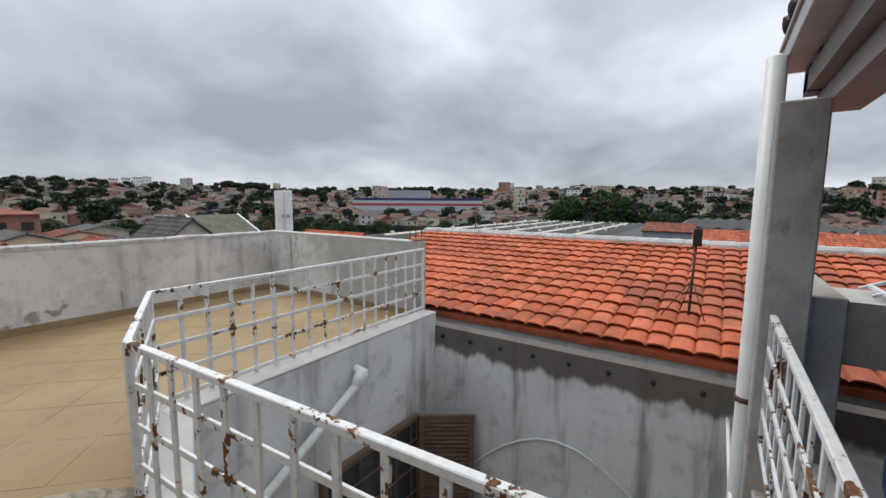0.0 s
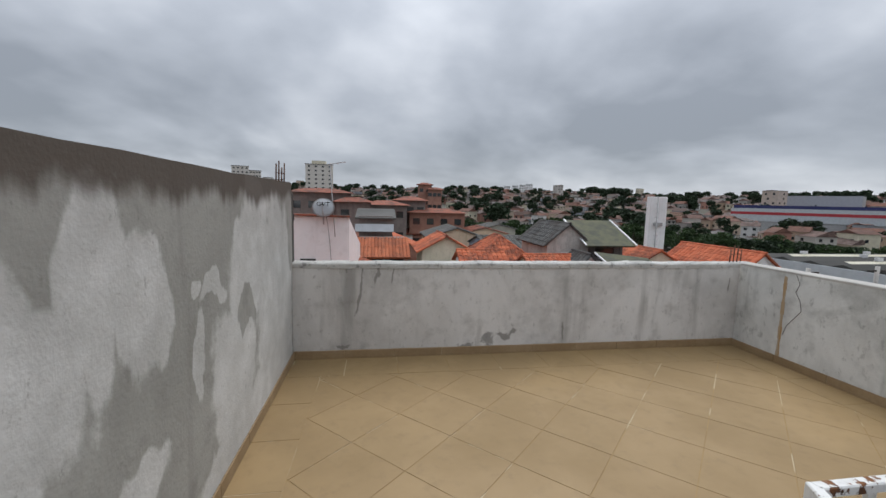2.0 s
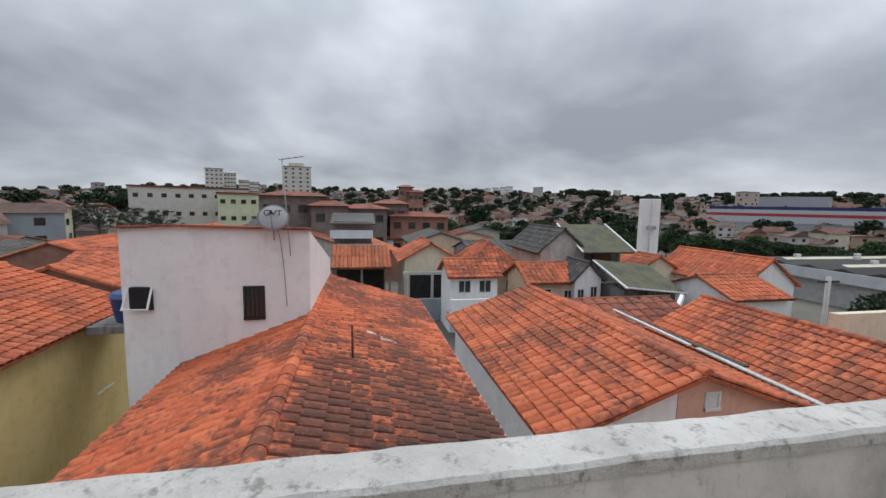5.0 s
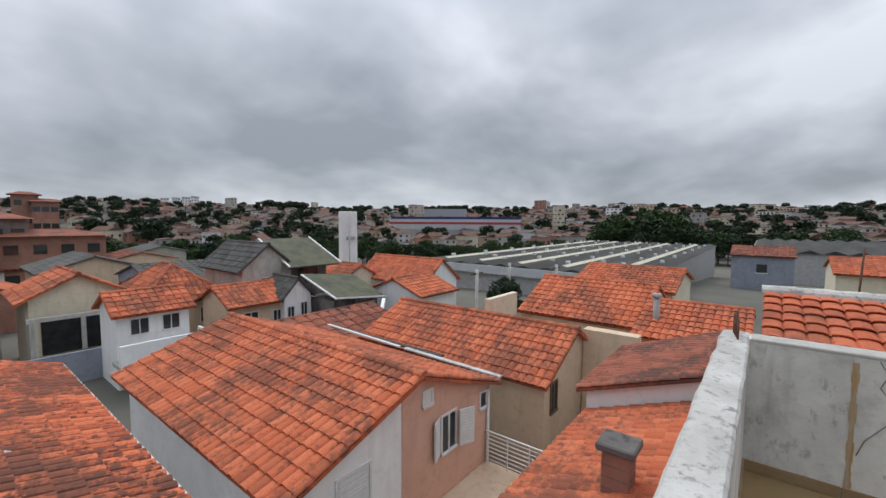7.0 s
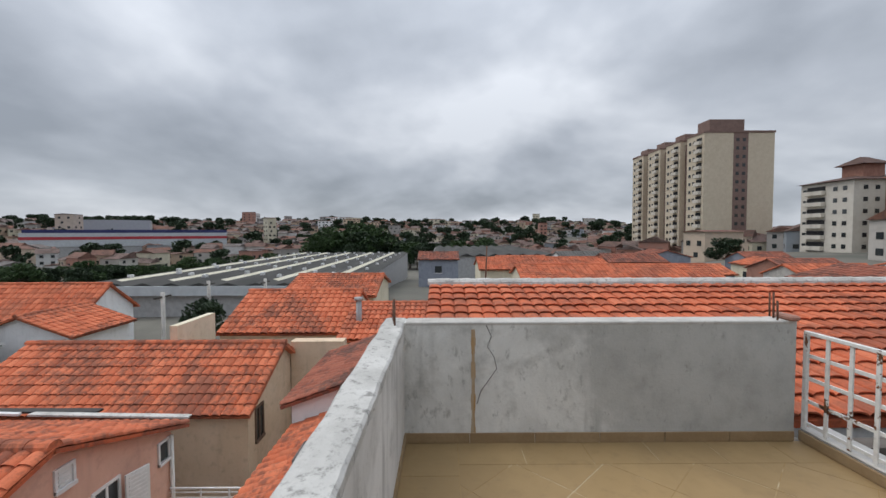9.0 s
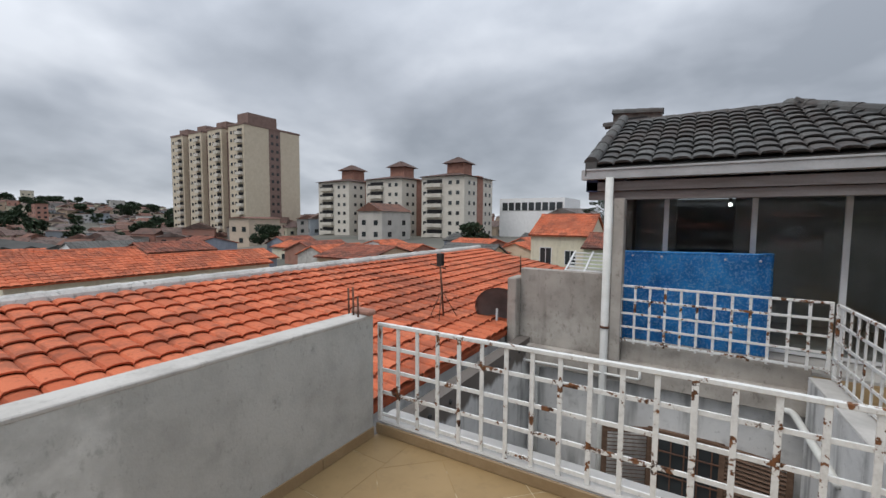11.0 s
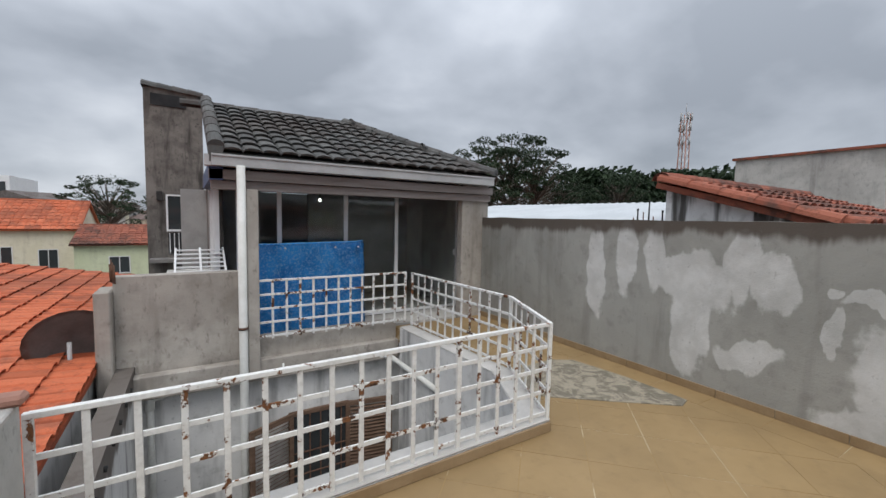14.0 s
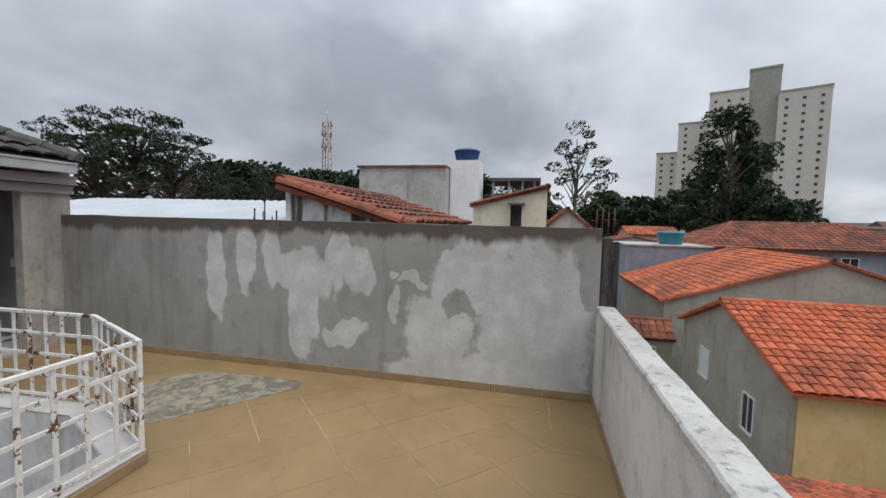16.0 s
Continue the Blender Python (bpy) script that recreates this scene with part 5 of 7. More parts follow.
monopitch("annexe with a black-streaked white side wall and clay roof", -5.4, -1.0, -3.9, -2.2, -6.2, 2.12, 1.62, STAINED_WHITE, CLAY_DULL, (0.24, 0.34, 0.05))
gb = thing("roof_structure", -17.0, -7.5, -6.2, "grey rendered upper storey with a tiled edge", "building")
box("wall", -20.0, -15.8, -9.5, -4.95, -6.2, 4.3, CONCRETE, gb)
box("edge", -20.1, -15.7, -9.6, -4.94, 4.3, 4.4, CLAY_DULL, gb)
tw = thing("water_tank_tower", -17.0, -4.2, -6.2, "white plastered tank tower", "tower")
box("shaft", -18.4, -16.6, -4.9, -3.45, -6.2, 4.75, WHITE_WALL, tw)


def water_tank(x, y, z, r, h, material, label):
    t = thing("water_tank", x, y, z, label, "water tank")
    bm = bmesh.new()
    bmesh.ops.create_cone(bm, cap_ends=True, segments=28, radius1=r * 0.82, radius2=r, depth=h, matrix=Matrix.Translation((x, y, z + h / 2)))
    part("tank", bm, material, t, smooth=False)
    bm = bmesh.new()
    bmesh.ops.create_cone(bm, cap_ends=True, segments=28, radius1=r * 1.06, radius2=r * 0.9, depth=h * 0.16, matrix=Matrix.Translation((x, y, z + h * 1.06)))
    part("lid", bm, material, t)
    for k in range(3):
        bm = bmesh.new()
        rr = r * (0.86 + 0.05 * k)
        bmesh.ops.create_cone(bm, cap_ends=True, segments=28, radius1=rr + 0.015, radius2=rr + 0.015, depth=0.03, matrix=Matrix.Translation((x, y, z + h * (0.25 + 0.25 * k))))
        part("rib", bm, material, t)
    return t


water_tank(-17.4, -4.2, 4.75, 0.66, 0.55, TANK, "dark blue round water tank on the white tower")
ds = thing("roof_structure", -19.0, -1.8, -6.2, "dark glazed roof shelter with a grey sheet roof", "building")
box("wall", -20.5, -17.6, -2.9, -0.6, -6.2, 3.1, CONC_DARK, ds)
box("roof", -20.7, -17.3, -3.0, -0.4, 3.8, 3.95, FIBRE, ds)
for y in (-2.8, -2.0, -1.3, -0.7):
    box("post", -17.65, -17.55, y - 0.05, y + 0.05, 3.1, 3.8, METAL, ds)
mp = monopitch("beige house with a single-pitch clay roof and narrow shuttered opening", -16.0, -11.5, -2.9, -0.2, -6.2, 2.32, 3.0, CREAM, CLAY_DULL, (0.3, 0.36, 0.05))
# Near-black panel on the wall paints the shade in this opening.
box("shuttered_opening", -11.5, -11.46, -1.5, -1.1, 1.2, 2.3, DARK, mp)
box("hood", -11.5, -11.2, -1.62, -0.98, 2.34, 2.4, CONC_DARK, mp)
house("grey house with a small gable", -24.0, -17.0, -0.1, 2.0, -6.2, 1.35, 2.4, "x", CONCRETE, CLAY_DULL, 0.2, tile=(0.3, 0.36, 0.05))
yh = house("grey-green and yellow house with an orange tile roof", -13.4, -6.5, 5.2, 14.2, -6.2, -1.9, -0.55, "y", GREENISH, CLAY_EAST, 0.3,
           [("y-", -8.3, -3.3, 0.55, 0.95), ("y-", -11.3, -2.9, 0.7, 0.9, "shutter"), ("x+", 12.6, -3.6, 0.7, 0.9)], near=(-6.5, 5.5, -1.8), ridge=-10.0, limit=240, tile=(0.24, 0.32, 0.05))
box("facade", -6.5, -6.46, 5.3, 14.2, -6.2, -2.05, YELLOW, yh, "yellow painted side wall")
low = thing("lean_to", -4.6, 4.0, -6.2, "low annexe with old dark red tiles", "annexe")
box("wall", -6.4, -2.8, 0.4, 7.8, -6.2, -4.4, GREENISH, low)
roof_slope(low, [(-2.75, 7.9, -4.75), (-2.75, 0.3, -4.75), (-6.42, 0.3, -4.0), (-6.42, 7.9, -4.0)], CLAY_DULL, 0.26, 0.36, 0.05)
house("house with a long orange roof and grey-green gable", -25.0, -16.0, 5.2, 17.5, -6.2, -1.65, 0.4, "x", GREENISH, CLAY, 0.25, tile=(0.3, 0.36, 0.05), ridge=11.4)
house("grey wall house between roofs", -15.5, -13.9, 1.2, 5.0, -6.2, -2.9, -2.3, "y", GREENISH, CLAY_DULL, 0.15, [("x+", 3.0, -3.6, 0.5, 0.7), ("x+", 4.1, -3.6, 0.5, 0.7)], tile=(0.3, 0.36, 0.05))
house("blue-grey house with a hipped orange roof", -36.0, -27.0, 11.0, 24.0, -6.2, 0.35, 2.1, "y", BLUEGREY, CLAY_DULL, 0.4, [("x+", 14.0, -0.9, 1.2, 1.1), ("x+", 19.0, -0.5, 0.9, 0.8), ("x+", 22.0, -0.5, 0.9, 0.8)], tile=(0.4, 0.45, 0.045), hip=(3, 3))
gw = thing("garage", -26.0, 8.0, -6.2, "grey rendered flat-roofed annexe", "building")
box("wall", -30.0, -25.6, 5.4, 10.6, -6.2, 0.35, BLUEGREY, gw)
box("coping", -30.1, -25.5, 5.3, 10.7, 0.35, 0.45, CONCRETE, gw)
water_tank(-27.2, 8.6, 0.45, 0.85, 0.8, plain("teal_polyethylene", (0.03, 0.17, 0.22), (0.05, 0.22, 0.28), 2.0, 0.5), "teal round water tank on a flat roof")
water_tank(-5.3, 12.2, -1.85, 0.62, 0.72, TANK, "blue round water tank beside the white house")
ts = thing("tank_stand", -5.3, 12.2, -6.2, "concrete stand under the blue tank", "stand")
box("slab", -6.2, -4.3, 11.4, 13.2, -2.05, -1.85, CONC_DARK, ts)
box("pier", -4.75, -4.35, 11.5, 13.1, -6.2, -2.05, WHITE_WALL, ts)

# ---- middle distance to the north ----
TIN = clay("ribbed_orange_sheet", (0.4, 0.11, 0.045), (0.47, 0.15, 0.07), 0.35)
UMBER = plaster("umber_block_render", (0.2, 0.165, 0.15), (0.26, 0.22, 0.2), (0.1, 0.08, 0.07), 0.4)
aw = thing("house", 0.6, 35.0, -8, "narrow dark house with a white awning and tin roof", "house")
box("wall", -1.0, 2.0, 33.4, 37.5, -8, 0.1, UMBER, aw)
bm = bmesh.new()
add_box(bm, -1.7, 1.7, -0.05, 0.05, -0.35, 0.35, 0.01, pose(0.4, 33.0, -0.95, -18, 0, 0))
part("awning", bm, SHEET, aw)
bm = bmesh.new()
add_box(bm, -1.8, 1.8, -2.3, 2.3, -0.07, 0.07, 0.01, pose(0.5, 35.3, 0.25, 9, 0, 0))
part("roof", bm, FIBRE, aw)
tn = thing("house", 1.2, 30.0, -8, "low house behind a ribbed orange sheet roof on posts", "house")
box("wall", -0.8, 3.0, 31.4, 33.2, -8, -1.7, UMBER, tn)
roof_slope(tn, [(-1.0, 28.6, -3.05), (3.3, 28.6, -3.05), (3.3, 31.5, -1.75), (-1.0, 31.5, -1.75)], TIN, 0.28, 1.45, 0.06)
# Near-black panel on the wall paints the shade under the sheet roof.
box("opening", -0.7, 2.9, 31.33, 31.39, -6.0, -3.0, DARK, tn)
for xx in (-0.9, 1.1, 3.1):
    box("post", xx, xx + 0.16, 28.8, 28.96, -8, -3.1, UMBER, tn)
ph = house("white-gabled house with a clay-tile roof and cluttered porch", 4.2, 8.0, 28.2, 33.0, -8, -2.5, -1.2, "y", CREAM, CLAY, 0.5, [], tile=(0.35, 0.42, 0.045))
# The porch's shade is a near-black panel on the gable wall.
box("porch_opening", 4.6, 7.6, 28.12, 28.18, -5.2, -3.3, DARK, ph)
box("porch_beam", 4.0, 8.2, 27.3, 27.5, -3.35, -3.15, CONCRETE, ph)
box("fence_wall", 3.6, 8.2, 25.6, 25.75, -8, -4.7, BLUEGREY, ph)
for xx in (4.1, 6.0, 7.9):
    box("porch_post", xx, xx + 0.18, 27.3, 27.48, -8, -3.35, CONCRETE, ph)
pw = house("house with a white balcony under a tiled roof", 6.4, 9.4, 22.9, 25.6, -8, -2.75, -1.85, "x", WHITE_WALL, CLAY, 0.4, [("y-", 7.3, -3.35, 0.7, 0.7), ("y-", 8.6, -3.35, 0.7, 0.7)], tile=(0.35, 0.42, 0.045))
box("balcony", 6.2, 9.9, 21.6, 21.76, -4.8, -3.85, WHITE_WALL, pw)
box("balcony_side", 9.78, 9.9, 21.76, 22.9, -4.8, -3.85, WHITE_WALL, pw)
box("balcony_slab", 6.2, 9.9, 21.6, 22.9, -4.95, -4.8, CONCRETE, pw)
house("house with a long hipped clay roof", 8.8, 13.2, 27.6, 34.0, -8, -3.3, -1.25, "y", BEIGE, CLAY, 0.4, [("y-", 10.0, -4.3, 0.9, 0.9), ("y-", 12.2, -4.3, 0.9, 0.9)], tile=(0.35, 0.42, 0.045), hip=(2.4, 2.4))
house("house with an orange roof and small windows", 11.4, 14.8, 22.9, 26.4, -8, -3.2, -2.2, "x", BEIGE, CLAY, 0.4, [("y-", 12.6, -4.1, 0.8, 0.9), ("y-", 14.2, -4.1, 0.5, 0.7)], tile=(0.35, 0.42, 0.045))
dk = house("two-storey house with a dark slate gable roof", 13.6, 17.0, 25.9, 31.5, -8, -1.7, 0.05, "y", CONCRETE, SLATE, 0.4, [("y-", 15.2, -2.6, 0.8, 0.8)], tile=(0.4, 0.45, 0.05))
box("upper_wall", 17.0, 20.4, 26.6, 30.5, -8, -1.4, CONC_DARK, dk)
window(dk, "y-", 18.8, -2.2, 1.5, 0.6, 26.6, frame_mat=BLACK)
mr = thing("mossy_roof", 18.4, 22.0, -8, "lean-to under a mossy sheet roof with white edges", "annexe")
box("wall", 16.6, 20.2, 20.6, 23.4, -8, -3.3, CONC_DARK, mr)
# Dark panel on the wall paints the lean-to's shaded inside.
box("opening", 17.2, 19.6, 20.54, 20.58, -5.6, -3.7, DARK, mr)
bm = bmesh.new()
add_box(bm, -2.1, 2.1, -1.9, 1.9, -0.06, 0.06, 0.01, pose(18.4, 21.8, -2.7, 18, 6, 0))
part("roof", bm, MOSS, mr)
bar("edge_board", (16.3, 19.9, -3.05), (16.3, 23.6, -1.9), 0.12, 0.1, FRAME, mr)
bar("edge_board", (16.3, 19.95, -3.02), (20.5, 19.95, -3.46), 0.06, 0.1, FRAME, mr)
mr = thing("mossy_roof", 18.0, 27.4, -8, "steep mossy sheet roof with white edges", "roof")
bm = bmesh.new()
add_box(bm, -2.05, 2.05, -2.2, 2.2, -0.06, 0.06, 0.01, pose(18.4, 27.0, -0.7, 24, 0, 0))
part("roof", bm, MOSS, mr)
bar("edge_board", (16.3, 24.9, -1.5), (16.3, 29.0, 0.28), 0.14, 0.1, FRAME, mr)
bar("edge_board", (20.5, 24.9, -1.5), (20.5, 29.0, 0.28), 0.14, 0.1, FRAME, mr)
house("small white house with a steep dark roof", 14.4, 16.2, 22.4, 25.0, -8, -3.1, -1.9, "y", WHITE_WALL, SLATE, 0.25, [("y-", 15.7, -3.9, 0.4, 0.9), ("y-", 14.8, -3.9, 0.4, 0.6)], tile=(0.4, 0.45, 0.05))
house("white house with an orange roof", 21.4, 25.2, 17.8, 22.6, -8, -3.4, -2.4, "x", WHITE_WALL, CLAY, 0.35, tile=(0.35, 0.42, 0.045))
house("white house with a steep bright orange roof", 25.0, 29.0, 20.4, 28.0, -8, -3.3, -1.5, "y", WHITE_WALL, CLAY_EAST, 0.35, tile=(0.4, 0.45, 0.045))
house("house with orange tiles beside the column", 21.6, 25.4, 26.2, 30.5, -8, -3.3, -2.0, "y", CREAM, CLAY, 0.35, tile=(0.4, 0.45, 0.045))
gw_ = thing("garden_wall", 20.0, 15.6, -8, "dull red plastered yard wall with white steps", "wall")
box("wall", 16.8, 19.6, 15.6, 15.8, -8, -3.3, BRICK, gw_)
bar("capping", (15.6, 15.5, -3.7), (17.4, 17.0, -2.9), 0.2, 0.3, WHITE_WALL, gw_)
wt = thing("water_tower", 29.5, 35.3, -10, "tall pale concrete water column", "water tower")
bm = bmesh.new()
add_box(bm, -0.8, 0.8, -0.7, 0.7, -6, 6.25, 0.05, pose(29.5, 35.3, -3.7, 0, 0, -20))
part("column", bm, WHITE_WALL, wt)
tube("ladder", [(28.9, 34.3, -9.5), (28.9, 34.3, 2.5)], 0.06, METAL, wt)
for i in range(18):
    bar("rung", (28.7, 34.35, -6 + i * 0.46), (29.1, 34.2, -6 + i * 0.46), 0.04, 0.03, METAL, wt)
bm = bmesh.new()
add_box(bm, -0.45, 0.45, -0.05, 0.05, -0.05, 0.3, 0.01, pose(29.2, 34.5, -0.4, 0, 0, -20))
part("bracket", bm, METAL, wt)


# brick blocks of flats and scattered houses
def block(label, x, y, w, d, zb, zt, turn, wmat, floors, cols, rmat=None, side=2, wsize=(1.1, 1.0), name="apartment_building", gable=0.0):
    """A block of flats: walls, a roof slab, each window an object."""
    t = thing(name, x, y, zb, label, "building")
    t.matrix_basis = pose(x, y, zb, 0, 0, turn)

    def lb(nm, x0, x1, y0, y1, z0, z1, material, par):
        bm = bmesh.new()
        add_box(bm, x0, x1, y0, y1, z0, z1)
        ob = part(nm, bm, material)
        ob.parent = par
        return ob
    h = zt - zb
    lb("wall", -w / 2, w / 2, -d / 2, d / 2, 0, h, wmat, t)
    if gable:
        vs = [(-w / 2 - 0.6, -d / 2 - 0.6, h), (w / 2 + 0.6, -d / 2 - 0.6, h), (w / 2 + 0.6, d / 2 + 0.6, h), (-w / 2 - 0.6, d / 2 + 0.6, h), (-w * 0.2, 0, h + gable), (w * 0.2, 0, h + gable)]
        ob = mesh_ob("roof", vs, [(0, 1, 5, 4), (1, 2, 5), (2, 3, 4, 5), (3, 0, 4), (3, 2, 1, 0)], rmat or FIBRE)
        ob.parent = t
    else:
        lb("roof", -w / 2 - 0.3, w / 2 + 0.3, -d / 2 - 0.3, d / 2 + 0.3, h, h + 0.4, rmat or FIBRE, t)
    me = bpy.data.meshes.new("window")
    bm = bmesh.new()
    add_box(bm, -wsize[0] / 2, wsize[0] / 2, -0.06, 0.06, -wsize[1] / 2, wsize[1] / 2)
    bm.to_mesh(me)
    bm.free()
    me.materials.append(GLASS)
    fh = h / floors
    for f in range(floors):
        for c in range(cols):
            ob = new("window", me)
            ob.parent = t
            ob.matrix_basis = pose(-w / 2 + w * (c + 0.5) / cols, d / 2, fh * (f + 0.55))
        for c in range(side):
            for sx in (-1, 1):
                ob = new("window", me)
                ob.parent = t
                ob.matrix_basis = pose(sx * w / 2, -d / 2 + d * (c + 0.5) / side, fh * (f + 0.55), 0, 0, 90)
    return t


def at(az, d):
    return CX + d * math.sin(radians(az)), CY + d * math.cos(radians(az))


FAR_PALE = plaster("pale_weathered_render", (0.58, 0.54, 0.48), (0.66, 0.63, 0.58), (0.4, 0.37, 0.33), 0.3)
for az, d, w, dd, top, bot, fl, cl, m_ in ((-9.8, 62, 8.5, 8, 2.4, -9, 3, 4, UMBER), (-5.4, 58, 4.6, 8, 1.2, -9, 3, 2, UMBER), (-0.6, 66, 6.5, 8, 0.8, -9, 3, 3, UMBER), (3.0, 70, 5.0, 8, 1.6, -9, 3, 3, UMBER), (6.9, 68, 9, 8, -0.3, -10, 3, 4, BRICK),
                                           (7.0, 120, 4, 6, 5.0, -12, 5, 3, BRICK), (5.6, 122, 4, 6, 6.4, -12, 5, 2, BRICK), (-20.5, 130, 26, 10, 4.6, -9, 3, 9, FAR_PALE), (-15.6, 118, 9, 10, 3.2, -9, 3, 4, PALE_GREEN)):
    x, y = at(az, d)
    block("low block of flats with rendered walls", x, y, w, dd, bot, top, 180 - az, m_, fl, cl, CLAY_DULL, gable=0.7 if m_ in (BRICK, UMBER) else 0)
for az, d, w, top, fl in ((-17.6, 420, 14, 29, 12), (-15.9, 430, 10, 26, 12), (-14.4, 450, 9, 21, 10), (-13.2, 460, 9, 20, 9), (-8.2, 330, 20, 27, 13)):
    x, y = at(az, d)
    block("pale high-rise block of flats far off", x, y, w, 12, -14, top, 180 - az, FAR_PALE, fl, 4, wsize=(1.6, 1.2))
x, y = at(-8.2, 330)
cr_ = thing("roof_house", x, y, 27.4, "small stepped roof house on the high-rise", "roof")
box("wall", x - 5, x + 5, y - 4, y + 4, 27.4, 30, CREAM, cr_)
for i, az in enumerate((15.5, 16.5, 17.5, 18.6, 19.6, 20.5)):
    x, y = at(az, 620)
    block("white high-rise block of flats on the hill", x, y, 9, 9, -10, 24 + i * 1.1, 180 - az, WHITE_WALL, 12, 3, wsize=(1.5, 1.2))

# the long low store with coloured bands
NAVY = plain("navy_cladding", (0.03, 0.035, 0.12), (0.045, 0.05, 0.15), 0.2, 0.6, 0.05)
RED = plain("red_cladding", (0.4, 0.04, 0.05), (0.46, 0.06, 0.07), 0.2, 0.6, 0.05)
x, y = at(53.4, 330)
mall = thing("store_building", x, y, -16, "long low store with navy, white and red bands", "store")
mall.matrix_basis = pose(x, y, -12.8, 0, 0, -53.4 - 4)
for nm, x0, x1, y0, y1, z0, z1, m_ in (("wall", -48, 48, -30, 30, 0, 7.4, METAL), ("navy_band", -47, 48.3, -30.4, 30.3, 15.0, 16.8, NAVY), ("white_band", -48.2, 48.2, -30.4, 30.2, 12.9, 15.0, SHEET), ("red_band", -48.3, 48.3, -30.5, 30.3, 11.3, 12.9, RED),
                                       ("lower_band", -48.2, 48.2, -30.4, 30.2, 7.4, 11.3, SHEET), ("rear_hall", -40, 5, 30.5, 60, 0, 24, METAL)):
    bm = bmesh.new()
    add_box(bm, x0, x1, y0, y1, z0, z1)
    ob = part(nm, bm, m_)
    ob.parent = mall

# warehouse roofs
WARE = plain("weathered_dark_sheet", (0.045, 0.045, 0.042), (0.075, 0.073, 0.068), 0.3, 0.95, 0.2, fine=3.0, stretch=(0.2, 1, 1))
STRIP = plain("cream_roof_light", (0.5, 0.47, 0.36), (0.6, 0.57, 0.46), 0.5, 0.7, 0.05)
ws = thing("warehouse", 70, 21, -9, "long warehouse with grey corrugated roof and pale rooflights", "warehouse")
box("wall", 41, 104, 8.2, 34.8, -9.5, -3.5, METAL, ws)
NB = 10
for i in range(NB):
    y0 = 8.0 + i * 2.7
    vs = [(40.6, y0, -3.45), (104.4, y0, -3.45), (104.4, y0 + 1.35, -3.1), (40.6, y0 + 1.35, -3.1), (104.4, y0 + 2.7, -3.45), (40.6, y0 + 2.7, -3.45)]
    mesh_ob("roof_bay", vs, [(0, 1, 2, 3), (3, 2, 4, 5), (0, 3, 5), (1, 4, 2)], WARE, ws)
    if i % 2 == 1:
        mesh_ob("roof_light", [(44, y0 + 0.5, -3.315), (103, y0 + 0.5, -3.315), (103, y0 + 1.1, -3.155), (44, y0 + 1.1, -3.155)], [(0, 1, 2, 3)], STRIP, ws)
    for j in range(7):
        xx = 46 + j * 8.2 + (i % 3) * 2
        box("vent", xx, xx + 0.6, y0 + 1.15, y0 + 1.5, -3.16, -2.85, FRAME, ws)
box("fascia", 40.4, 40.6, 8.0, 35.0, -4.3, -3.4, SHEET, ws)
for k, (x0, x1, y0, y1, ze, zr) in enumerate(((42.5, 49.0, -17.4, -4.2, -2.1, -1.1), (31.0, 36.0, -20.7, -6.2, -1.8, -0.95))):
    house("long low house with an orange clay-tile roof", x0, x1, y0, y1, -6.5, ze, zr, "y", CREAM, CLAY_EAST, 0.3, tile=(0.4, 0.42, 0.045))
ws = thing("warehouse", 110, -8, -9, "second grey warehouse roof", "warehouse")
box("wall", 92, 150, -26, 2, -9.5, -3.6, METAL, ws)
for i in range(9):
    y0 = -26 + i * 3.1
    mesh_ob("roof_bay", [(91.6, y0, -3.6), (150.4, y0, -3.6), (150.4, y0 + 1.55, -3.0), (91.6, y0 + 1.55, -3.0), (150.4, y0 + 3.1, -3.6), (91.6, y0 + 3.1, -3.6)], [(0, 1, 2, 3), (3, 2, 4, 5), (0, 3, 5), (1, 4, 2)], WARE, ws)

# ---- tall flats to the south-east ----
SAND = plaster("sand_painted_render", (0.56, 0.48, 0.36), (0.62, 0.54, 0.42), (0.4, 0.32, 0.22), 0.2)
PALE = plaster("pale_painted_render", (0.58, 0.54, 0.47), (0.64, 0.6, 0.53), (0.42, 0.38, 0.33), 0.2)
ROOF_BROWN = plain("brown_flat_tiles", (0.075, 0.045, 0.036), (0.11, 0.062, 0.05), 0.5, 0.85, 0.1)
BROWN = plaster("brown_painted_render", (0.19, 0.125, 0.105), (0.24, 0.16, 0.135), (0.12, 0.09, 0.08), 0.2)


def shared(name, w, d, h, material):
    bm = bmesh.new()
    add_box(bm, -w / 2, w / 2, -d / 2, d / 2, -h / 2, h / 2)
    me = bpy.data.meshes.new(name)
    bm.to_mesh(me)
    bm.free()
    me.materials.append(material)
    return me


def put(name, me, parent, x, y, z, turn=0):
    ob = under(new(name, me), parent)
    ob.matrix_basis = pose(x, y, z, 0, 0, turn)
    return ob


